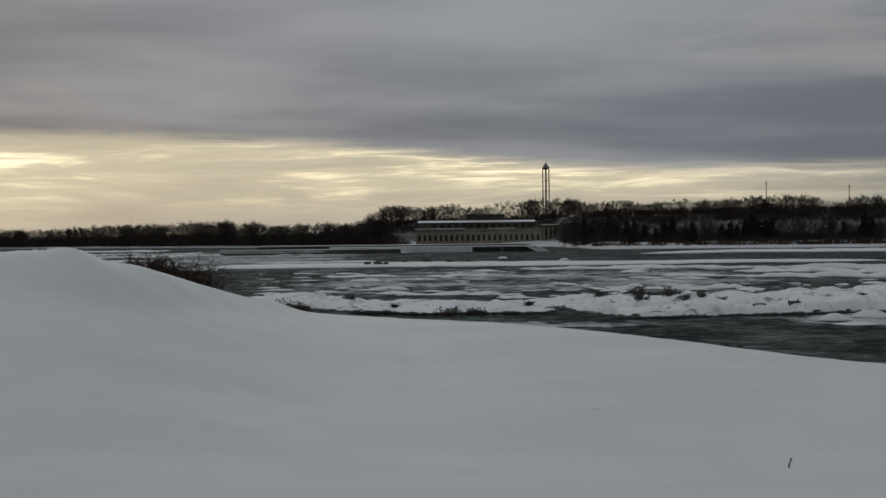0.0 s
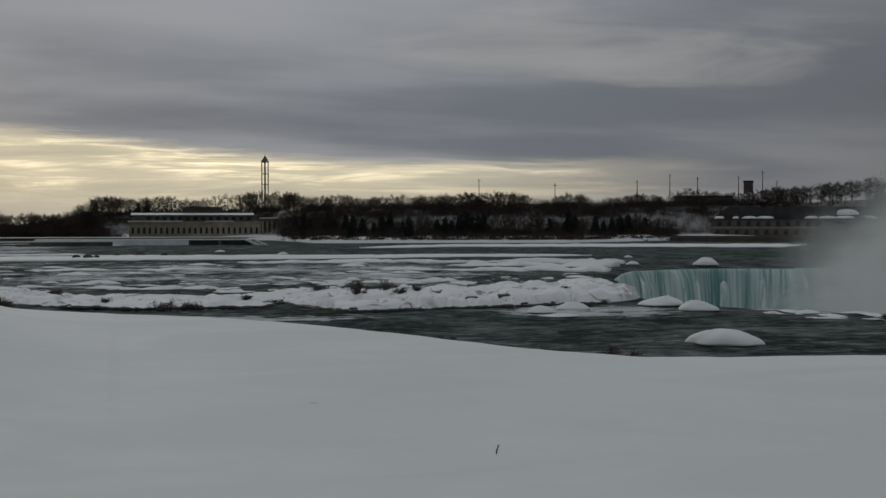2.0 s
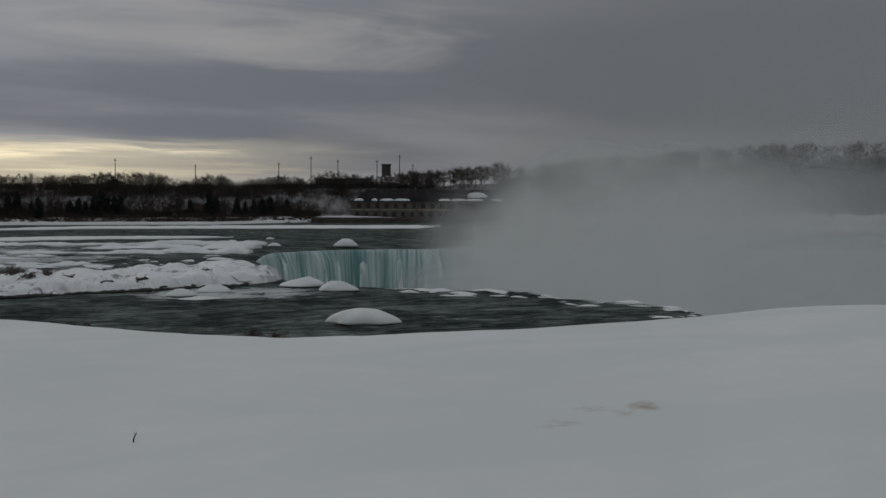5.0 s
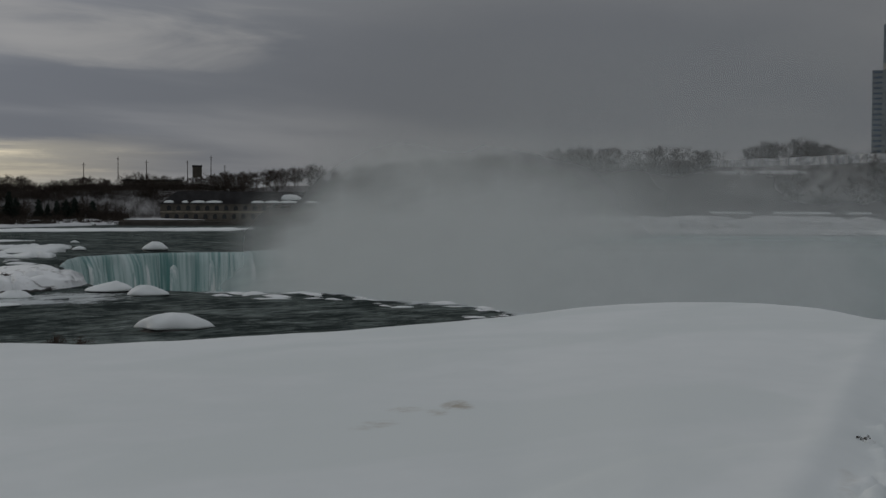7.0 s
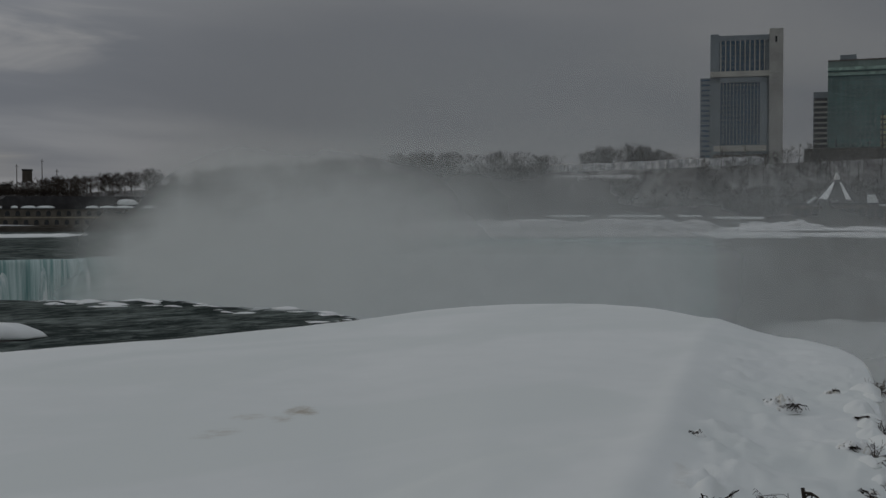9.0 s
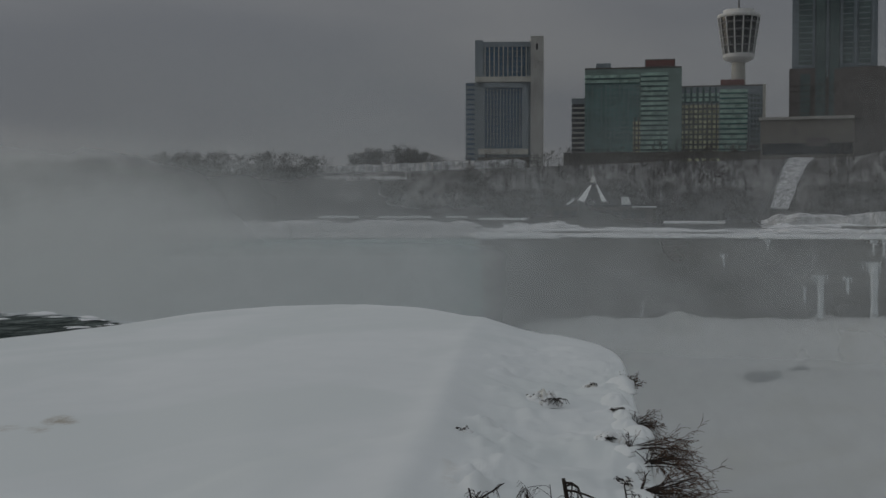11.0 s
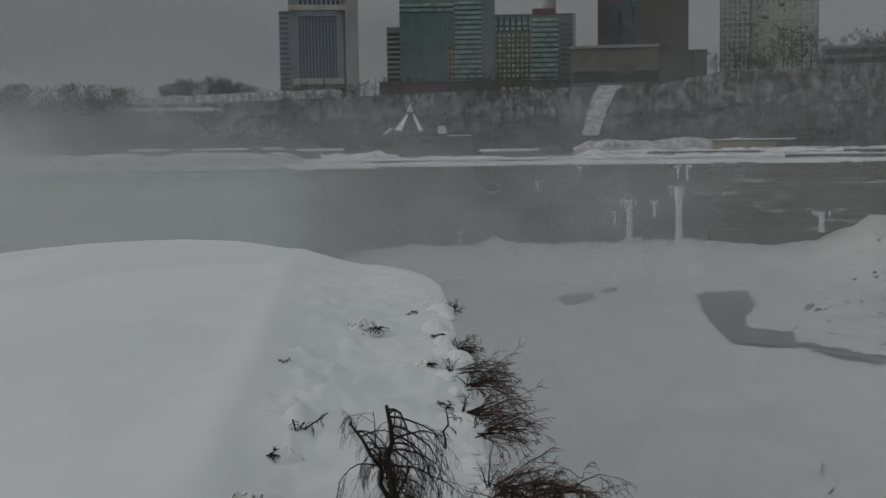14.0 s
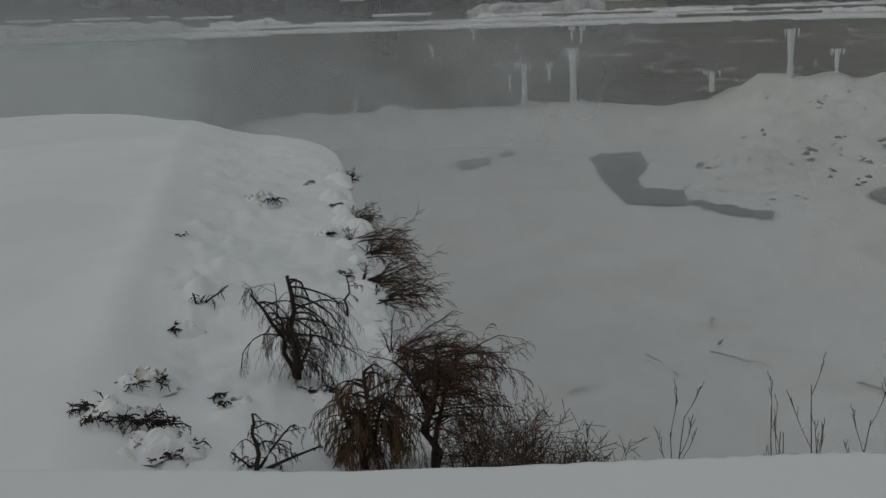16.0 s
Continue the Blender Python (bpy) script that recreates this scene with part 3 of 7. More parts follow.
def bank_height(a, d, x, y):
    s = d - SHORE(a)
    z = -3 + 4.4 * smooth(-2, 9, s) + 1.6 * smooth(20, 60, s)
    z = z + (TOP(a) - 3) * smooth(0, 1, (s - FOOT(a)) / RUN(a))
    z = z + 0.5 * rough(x, y, 18, 4, 71) * smooth(0, 30, s) + 2.5 * rough(x, y, 160, 3, 72) * smooth(250, 700, s)
    return np.where(a > 61.5, np.maximum(z, 0.0 + 0.3 * rough(x, y, 7, 3, 73)), z)


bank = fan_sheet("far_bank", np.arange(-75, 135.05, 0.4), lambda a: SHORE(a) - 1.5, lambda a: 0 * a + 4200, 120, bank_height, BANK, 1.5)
where = np.array([vert.co for vert in bank.data.vertices])
az_of, d_of = np.degrees(np.arctan2(where[:, 0], where[:, 1])), np.hypot(where[:, 0], where[:, 1])
inland = d_of - SHORE(az_of)
litter = smooth(9, 20, inland) * smooth(260, 200, inland) * np.maximum(smooth(-1.8, -2.6, az_of), 0.35 * smooth(34, 29, az_of) * smooth(130, 146, inland))
litter = np.maximum(litter, 0.35 * smooth(60, 66, az_of) * smooth(60, 90, inland) * smooth(170, 120, inland))
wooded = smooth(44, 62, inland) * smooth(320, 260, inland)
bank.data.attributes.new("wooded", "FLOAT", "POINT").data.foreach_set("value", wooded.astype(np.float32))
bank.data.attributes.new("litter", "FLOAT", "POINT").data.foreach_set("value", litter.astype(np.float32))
tagged(bank, "snowy far bank rising to a wooded escarpment", "river bank", kind="structure")


def build_cliff():
    azs = np.arange(60.6, 135.05, 0.12)
    heights = np.linspace(0, 1, 64)
    rows = []
    arc = azs * 8.7
    for f in heights:
        z = 0.15 - 49 * f
        step = np.floor(f * 17 + 0.5 * rough(arc, arc * 0, 120, 2, 81))
        bedding = 1.1 * (lattice(step * 1.7, arc * 0.02, 82) - 0.5) + 0.9 * rough(arc, z + 0 * arc, 9, 4, 83) + 3.2 * rough(arc, 0 * arc, 60, 3, 84)
        r = 499.4 + bedding - 5.5 * f
        rows.append(np.stack([r * np.sin(np.radians(azs)), r * np.cos(np.radians(azs)), 0 * azs + z], -1))
    v = np.stack(rows, 0).reshape(-1, 3)
    ob = mesh_object("cliff_face", v.tolist(), grid_faces(len(rows), len(azs)), CLIFF)
    tagged(ob, "dark layered limestone gorge wall with icy seeps", "cliff", kind="structure")


build_cliff()


# ---- spray ----
def veil(az0, az1, d, el0, el1, density):
    """A drifting curtain of spray about d metres off; density(azimuth, elevation) is how much it hides."""
    azs, els = np.linspace(az0, az1, 110), np.linspace(el0, el1, 80)
    a, e = np.meshgrid(azs, els, indexing="ij")
    r = d + 0 * a
    z = EYE + r * np.tan(np.radians(e))
    v = np.stack([r * np.sin(np.radians(a)), r * np.cos(np.radians(a)), z], -1).reshape(-1, 3)
    thick = np.clip(density(a, e), 0, 1).ravel()
    faces = [f for f in grid_faces(110, 80) if thick[f].max() > 0.002]
    ob = mesh_object("mist", v.tolist(), faces, MIST)
    ob.data.attributes.new("spray", "FLOAT", "POINT").data.foreach_set("value", thick.astype(np.float32))
    return ob


def plume(a, e):
    billow = 1.1 * rough(a * 4, e * 4, 9, 4, 95)
    left = smooth(28.4, 33.4, a - 0.85 * np.maximum(e + 2.0, 0) + 1.3 * billow)
    tall = 1.9 * smooth(31, 36, a) * smooth(50, 43, a)
    up = 1 - 0.84 * smooth(-1.4 + 0.5 * tall, 2.7 + tall, e + 0.8 * billow) - 0.16 * smooth(1.2, 4.2 + tall, e)
    right = 1 - 0.78 * smooth(42, 53, a) - 0.22 * smooth(55, 66, a)
    low = 0.8 * smooth(-0.9, -2.2, e) * smooth(66, 57, a)
    return left * np.maximum(0.94 * up * right, low)


def plume_back(a, e):
    billow = 1.1 * rough(a * 4, e * 4, 18, 3, 96)
    left = smooth(31.0, 35.5, a - 0.8 * np.maximum(e + 1.0, 0) + 0.8 * billow)
    tall = 1.2 * smooth(31, 36, a) * smooth(50, 43, a)
    up = 1 - 0.80 * smooth(-0.4, 3.2 + tall, e + billow) - 0.20 * smooth(2.0, 5.0, e)
    right = 1 - 0.72 * smooth(43, 54, a)
    return 0.68 * left * up * right


def haze(a, e):
    low = (0.40 - 0.15 * smooth(54, 62, a) * smooth(-0.9, 0.1, e) + 0.10 * smooth(62, 57, a) * smooth(0.4, -0.4, e)) * (1 - 0.65 * smooth(74, 90, a) * smooth(2.0, 0.4, e)) * (1 - (0.5 - 0.38 * smooth(66, 76, a)) * smooth(0.6, 2.6, e))
    return smooth(33, 50, a) * low * (1 - smooth(5.0, 10.5, e))


def gorge_haze(a, e):
    return 0.42 * smooth(63, 69, a) * smooth(-4.5, -8.0, e) * (1 - 0.35 * smooth(80, 96, a))


mist = veil(25, 118, 205, -13.5, 6, plume)
tagged(mist, "pale grey spray drifting up from the falls", "mist", kind="stuff")
for args in ((25, 118, 255, -11, 6, plume_back), (25, 118, 388, -8, 12, haze), (60, 122, 112, -24, -3, gorge_haze)):
    tagged(veil(*args), "thin grey spray hanging over the gorge", "mist", kind="stuff")


# ---- helpers for things ----
def thing(name, m, label, category, group=""):
    ob = new(name)
    ob.empty_display_size = 0.2
    ob.matrix_world = m
    return tagged(ob, label, category, group)


def facing(az, d, z, turn=0.0):
    """A frame at a place, x to the right as seen from the bluff, y away from it."""
    return Matrix.Translation(polar(az, d, z)) @ Matrix.Rotation(radians(-az + turn), 4, "Z")


def part(name, bm, material, parent, label=""):
    me = bpy.data.meshes.new(name)
    bm.normal_update()
    bm.to_mesh(me)
    bm.free()
    me.materials.append(material)
    ob = new(name, me)
    ob.parent = parent
    if label:
        ob["label"] = label
    return ob


def twin(ob, offset, parent=None):
    """Another object on the same mesh."""
    o = ob.copy()
    scene.collection.objects.link(o)
    o.parent = parent or ob.parent
    o.matrix_basis = Matrix.Translation(offset)
    return o


def block(x0, x1, y0, y1, z0, z1, bm=None, bevel=0.0):
    bm = bm or bmesh.new()
    m = Matrix.LocRotScale(((x0 + x1) / 2, (y0 + y1) / 2, (z0 + z1) / 2), None, (x1 - x0, y1 - y0, z1 - z0))
    made = bmesh.ops.create_cube(bm, size=1.0, matrix=m)
    if bevel:
        edges = {e for v in made["verts"] for e in v.link_edges}
        bmesh.ops.bevel(bm, geom=list(edges), offset=bevel, segments=2, affect="EDGES")
    return bm


def prism(outline, y0, y1):
    """An x-z outline pushed from y0 to y1."""
    bm = bmesh.new()
    a = [bm.verts.new((x, y0, z)) for x, z in outline]
    b = [bm.verts.new((x, y1, z)) for x, z in outline]
    n = len(a)
    bm.faces.new(a)
    bm.faces.new(b[::-1])
    for i in range(n):
        bm.faces.new((a[i], b[i], b[(i + 1) % n], a[(i + 1) % n]))
    bmesh.ops.recalc_face_normals(bm, faces=bm.faces)
    return bm


def lathe(profile, sides=24, centre=(0, 0)):
    """A solid of revolution from rows of (radius, height)."""
    bm = bmesh.new()
    rings = []
    for r, z in profile:
        rings.append([bm.verts.new((centre[0] + r * math.cos(math.tau * i / sides), centre[1] + r * math.sin(math.tau * i / sides), z)) for i in range(sides)])
    for lo, hi in zip(rings, rings[1:]):
        for i in range(sides):
            bm.faces.new((lo[i], lo[(i + 1) % sides], hi[(i + 1) % sides], hi[i]))
    bm.faces.new(rings[0][::-1])
    bm.faces.new(rings[-1])
    return bm


def tubes(paths, sides=3):
    """Tapered tubes along paths of (points, radii); gives vertices and faces."""
    verts, faces, base = [], [], 0
    angle = np.arange(sides) * math.tau / sides
    ring = np.stack([np.cos(angle), np.sin(angle)], -1)
    for pts, rad in paths:
        pts = np.asarray(pts, float)
        n = len(pts)
        t = np.gradient(pts, axis=0)
        t /= np.linalg.norm(t, axis=1)[:, None] + 1e-9
        side = np.where(np.abs(t[:, 2:3]) < 0.8, np.array([[0, 0, 1.0]]), np.array([[1.0, 0, 0]]))
        u = np.cross(t, side)
        u /= np.linalg.norm(u, axis=1)[:, None] + 1e-9
        w = np.cross(t, u)
        p = pts[:, None] + np.asarray(rad)[:, None, None] * (ring[None, :, :1] * u[:, None] + ring[None, :, 1:] * w[:, None])
        verts.append(p.reshape(-1, 3))
        i = np.arange(n - 1)[:, None] * sides
        j = np.arange(sides)[None, :]
        k = (j + 1) % sides
        faces.append((np.stack([i + j, i + k, i + sides + k, i + sides + j], -1) + base).reshape(-1, 4))
        base += n * sides
    return np.concatenate(verts), np.concatenate(faces)


def grow(rng, start, way, length, radius, levels, droop=0.0, wiggle=0.25, kids=5, spread=0.9, shrink=0.6, segs=5, first=0.25, up=0.0):
    """Limbs from one shoot: a list of levels, each a list of (points, radii)."""
    out = [[] for _ in range(levels)]

    def shoot(p, d, length, radius, level):
        pts, rads = [p], [radius]
        step = length / segs
        for i in range(segs):
            d = d + wiggle * rng.normal(size=3) * 0.5 + np.array([0, 0, (up if level == 0 else -droop * (0.35 + level * 0.4))])
            d = d / np.linalg.norm(d)
            p = p + d * step
            pts.append(p)
            rads.append(radius * (1 - 0.75 * (i + 1) / segs))
        out[level].append((np.array(pts), np.array(rads)))
        if level + 1 < levels:
            for j in range(kids):
                f = first + (1 - first) * (j + rng.random()) / kids
                x = f * segs
                i = min(int(x), segs - 1)
                q = pts[i] + (pts[i + 1] - pts[i]) * (x - i)
                main = pts[i + 1] - pts[i]
                main = main / np.linalg.norm(main)
                turn = rng.normal(size=3)
                turn = turn - main * turn.dot(main)
                turn = turn / np.linalg.norm(turn)
                way2 = main * (1 - spread * 0.6) + turn * spread
                shoot(q, way2 / np.linalg.norm(way2), length * shrink * (0.6 + 0.6 * rng.random()), max(radius * 0.5 * (1 - 0.5 * f), 0.004), level + 1)

    shoot(np.asarray(start, float), np.asarray(way, float) / np.linalg.norm(way), length, radius, 0)
    return out


def add_tubes(name, paths, material, parent, sides=3):
    v, f = tubes(paths, sides)
    return mesh_object(name, v.tolist(), f.tolist(), material, parent)


BARK = plain("wet_bark", (0.034, 0.027, 0.022), 0.85, 0.2, 0.4, 3.0, relief=0.02)
TWIG = plain("brown_twigs", (0.085, 0.050, 0.034), 0.85, 0.15, 0.35, 2.0)
STRAW = plain("straw_brown_twigs", (0.125, 0.078, 0.045), 0.85, 0.15, 0.35, 2.0)
DARK_TWIG = plain("dark_twigs", (0.06, 0.04, 0.03), 0.85, 0.15, 0.35, 2.0)
GREY_TWIG = plain("grey_twigs", (0.115, 0.098, 0.085), 0.85, 0.15, 0.35, 2.0)
WOODS = plain("bare_woods", (0.050, 0.040, 0.033), 0.9, 0.1, 0.4, 0.08)
NEEDLE = plain("spruce_needles", (0.016, 0.022, 0.017), 0.9, 0.1, 0.4, 0.4)
ROCK = plain("wet_rock", (0.045, 0.043, 0.040), 0.55, 0.4, 0.4, 0.8, relief=0.2)
STONE = plain("weathered_stone", (0.30, 0.265, 0.205), 0.85, 0.2, 0.3, 0.25, relief=0.05)
STONE_DARK = plain("sooty_stone", (0.105, 0.094, 0.078), 0.85, 0.2, 0.3, 0.25, relief=0.05)
SLATE = plain("dark_slate", (0.038, 0.036, 0.037), 0.8, 0.3, 0.3, 0.3)
PANE = plain("dark_window", (0.016, 0.018, 0.02), 0.2, 0.5, 0.3, 0.4)
STEEL = plain("grey_steel", (0.12, 0.12, 0.12), 0.5, 0.4, 0.2, 0.5)
CONCRETE = plain("wet_concrete", (0.085, 0.077, 0.066), 0.85, 0.25, 0.35, 0.2, relief=0.05)
ICE = plain("blue_white_ice", (0.66, 0.71, 0.72), 0.4, 0.5, 0.15, 0.4, relief=0.15)


# ---- the rapids ----
def heap(w, depth, h, seed, peak=0.0, rings=9, sides=30, flat=2.2):
    """A rounded snow cap, w wide and h high, with an uneven outline."""
    bm = bmesh.new()
    levels = []
    for i in range(rings):
        f = i / (rings - 1)
        row = []
        for j in range(sides):
            t = math.tau * j / sides
            n = noise.fractal(Vector((math.cos(t) * 1.3 + seed * 7.1, math.sin(t) * 1.3, f * 0.8)), 1.0, 2.0, 3)
            r = (1 - f ** flat) ** (1 / flat) if f < 1 else 0.0
            r = r * (1 + 0.20 * n)
            lump = 1 + 0.30 * noise.noise(Vector((math.cos(t) * 1.6 + seed, math.sin(t) * 1.6, seed * 3.3 + f)))
            row.append(bm.verts.new((w / 2 * (r * math.cos(t) + peak * f), depth / 2 * r * math.sin(t), h * f * lump if i < rings - 1 else h)))
        levels.append(row)
    under = [bm.verts.new((v.co.x * 0.86, v.co.y * 0.86, -0.06 * h)) for v in levels[0]]
    for lo, hi in zip([under, *levels], levels):
        for j in range(sides):
            bm.faces.new((lo[j], lo[(j + 1) % sides], hi[(j + 1) % sides], hi[j]))
    bm.faces.new(under[::-1])
    bmesh.ops.remove_doubles(bm, verts=levels[-1], dist=0.02)
    for f in bm.faces:
        f.smooth = True
    return bm


def snowy_rock(az, d, w, h, seed, peak=0.0, label="dark river rock under a smooth rounded snow cap"):
    t = thing("snow_capped_rock", facing(az, d, 0.0), label, "rock", "snow-capped rocks in the rapids")
    stone = heap(w * 0.94, w * 0.66, h * 0.6, seed + 5)
    bmesh.ops.translate(stone, verts=stone.verts, vec=(0, 0, -0.25))
    part("rock", stone, ROCK, t, "wet dark rock at the waterline")
    cap = heap(w, w * 0.7, h * 0.82, seed, peak, flat=1.8 if w > 5.9 else 1.5)
    bmesh.ops.translate(cap, verts=cap.verts, vec=(0, 0, h * 0.18))
    part("snow_cap", cap, SNOW, t, "rounded cap of clean snow")
    return t


snowy_rock(27.35, 100, 6.2, 1.5, 1, -0.1, "large dome of snow over a rock near the bank")
for row in ((24.3, 146, 5.6, 1.35, 2, 0.15), (26.05, 138, 4.6, 1.35, 3, -0.1), (18.5, 133, 3.3, 0.95, 4, 0.0), (20.1, 138, 4.0, 1.0, 5, -0.1), (19.4, 129, 4.4, 0.35, 6, 0.2),
            (26.35, 281, 5.8, 2.2, 7, 0.0), (22.15, 292, 3.8, 1.1, 8, 0.0), (22.9, 288, 3.4, 1.0, 9, 0.1), (20.9, 318, 3.0, 0.8, 10, 0.0), (22.7, 348, 2.6, 0.7, 11, 0.0),
            (5.9, 385, 3.6, 0.9, 14, 0.0), (-7.4, 168, 4.0, 0.8, 15, 0.0), (2.9, 420, 3.6, 0.8, 16, 0.1), (9.3, 208, 3.2, 0.7, 17, 0.0)):
    snowy_rock(*row)


def ice_sheet(name, azs, front, back, thick, seed, label, ragged=2.5, lumps=0.3):
    """A low shelf of snow-covered ice lying in the river."""
    azs = np.asarray(azs, float)
    rows = 12
    f = np.linspace(0, 1, rows)
    lo = front(azs) + ragged * rough(azs, 0 * azs, 1.1, 4, seed)
    hi = np.maximum(back(azs) + ragged * rough(azs, 0 * azs, 1.4, 4, seed + 1), lo + 0.5)
    taper = smooth(0, 0.06, (azs - azs[0]) / (azs[-1] - azs[0])) * smooth(0, 0.06, (azs[-1] - azs) / (azs[-1] - azs[0]))
    mid = (lo + hi) / 2
    lo, hi = mid + (lo - mid) * taper, mid + (hi - mid) * taper
    d = np.concatenate([(lo - 0.02)[:, None], lo[:, None] + (hi - lo)[:, None] * f[None], (hi + 0.02)[:, None]], 1)
    a = np.repeat(azs[:, None], rows + 2, 1)
    x, y = d * np.sin(np.radians(a)), d * np.cos(np.radians(a))
    z = thick * (0.75 + lumps * rough(x, y, 7, 4, seed + 2)) * np.concatenate([[0.0], np.clip(np.sin(np.clip(f, 0.04, 0.96) * math.pi) * 2.2, 0.35, 1), [0.0]])[None]
    z[:, 0] = z[:, -1] = -0.5
    ob = mesh_object(name, np.stack([x, y, z], -1).reshape(-1, 3).tolist(), grid_faces(len(azs), rows + 2), SNOW)
    return tagged(ob, label, "ice shelf", kind="structure")


flat = lambda v: (lambda a: 0 * a + v)
ice_sheet("ice_shelf", np.arange(-11.7, 21, 0.12), table([(-12, 337), (6, 333), (14, 350), (21, 362)]), table([(-12, 366), (-2, 384), (6, 372), (21, 376)]), 0.6, 101, "long flat shelf of snowy ice across the rapids")
ice_sheet("ice_shelf", np.arange(9.6, 31, 0.12), table([(9, 468), (14, 500), (31, 508)]), table([(9, 474), (14, 545), (31, 585)]), 0.7, 111, "broad white ice apron along the far shore")
for a0, a1, f0, f1, wide, high, seed in ((12.0, 22.6, 306, 297, 9, 0.8, 121), (14.2, 22.3, 276, 272, 13, 1.0, 122), (10.5, 18.6, 256, 252, 6, 0.6, 123), (17.5, 21.9, 252, 250, 8, 0.9, 124), (4.0, 13.0, 300, 312, 5, 0.5, 125), (-6.0, 3.0, 268, 262, 3, 0.35, 126)):
    ice_sheet("ice_shelf", np.arange(a0, a1, 0.06), table([(a0, f0), (a1, f1)]), table([(a0, f0 + wide), ((a0 + a1) / 2, f1 + wide * 1.3), (a1, f1 + wide * 0.7)]), high, seed, "thin broken shelf of snowy ice above the brink", 3.2, 0.8)
for a0, a1, f0, wide, high, seed in ((-23, -13.0, 690, 34, 0.7, 134), (-23, -11.5, 600, 16, 0.6, 135), (-21, -12.2, 520, 20, 0.8, 136), (-22, -13.5, 440, 14, 0.6, 137), (-19, -12.6, 380, 10, 0.6, 138), (-16.5, -10.8, 330, 7, 0.5, 139)):
    ice_sheet("ice_shelf", np.arange(a0, a1, 0.1), flat(f0), table([(a0, f0 + wide), ((a0 + a1) / 2, f0 + 0.5 * wide), (a1, f0 + wide)]), high, seed, "broken strip of snowy ice in the upper rapids", 5.0, 0.9)
ice_sheet("ice_shelf", np.arange(-14, -1.6, 0.12), flat(545), table([(-14, 552), (-8, 566), (-1.6, 556)]), 0.7, 131, "thin ice shelf below the weir")
ice_sheet("ice_shelf", np.arange(-9.2, -3.2, 0.1), table([(-9.2, 395), (-3.2, 390)]), table([(-9.2, 402), (-3.2, 399)]), 0.5, 141, "narrow strip of ice in white water", 1.5)
r = np.random.default_rng(62)
for i in range(34):
    az = 29.3 + 15.0 * r.random()
    d = float(NEAR_CREST(az)) - 1.5 - 15 * r.random() ** 1.6
    if d < float(LAND_EDGE(az)) + 3:
        continue
    w = 0.7 + 2.6 * r.random() ** 1.5
    bm = heap(w * 1.5, w * (0.4 + 0.4 * r.random()), 0.10 + 0.10 * w * r.random(), 160 + i, 0.3 * r.normal(), 5, 20, 1.3)
    me = bpy.data.meshes.new("ice_crust")
    bm.to_mesh(me)
    bm.free()
    me.materials.append(CRUST if i % 3 else SNOW)
    tagged(new("ice_crust", me), "thin snowy crust of ice near the brink", "ice", "ice crusts on the brink").matrix_world = facing(az, d, -0.05, -28 + 16 * r.normal())

ISLE_TOP = table([(-9.5, 0.1), (-8.2, 0.6), (-6.6, 1.3), (-5, 1.2), (-3.5, 0.6), (-1.5, 0.7), (0.5, 0.8), (3, 0.9), (6, 1.2), (9, 1.8), (11.5, 2.3), (14, 2.2), (16.5, 1.75),
                  (19, 2.5), (20.8, 3.0), (22.0, 2.8), (22.9, 2.2), (23.4, 1.2), (23.7, 0.1)], 0.3)
ISLE_FRONT = table([(-9.5, 172), (-7.9, 168), (-6.2, 154), (-1.8, 145), (5.3, 143), (5.9, 150), (7.3, 141), (9.2, 135), (12.6, 137), (16.5, 142.5), (20.7, 148), (22.6, 154), (23.6, 168)], 0.2)


def pillows():
    """Rounded lumps of snow: rows of x, y, radius, height."""
    r = np.random.default_rng(44)
    out = []
    for i in range(520):
        a = -9 + 30.4 * r.random()
        front = float(ISLE_FRONT(a))
        far = r.random() < 0.36 and 2 < a < 19
        size = (1.0 + 2.6 * r.random() ** 1.5) * (1.0 if not far else 0.8)
        d = front + (0.8 + size * 1.4 + (14 + 26 * float(smooth(4, 11, a))) * r.random() if not far else 34 + 60 * r.random())
        tall = (0.18 + 0.55 * r.random() ** 1.4) * (0.40 + 0.36 * float(ISLE_TOP(a))) * (1.0 if not far else 0.55)
        out.append((d * math.sin(radians(a)), d * math.cos(radians(a)), size, tall))
    return out


PILLOWS = pillows()


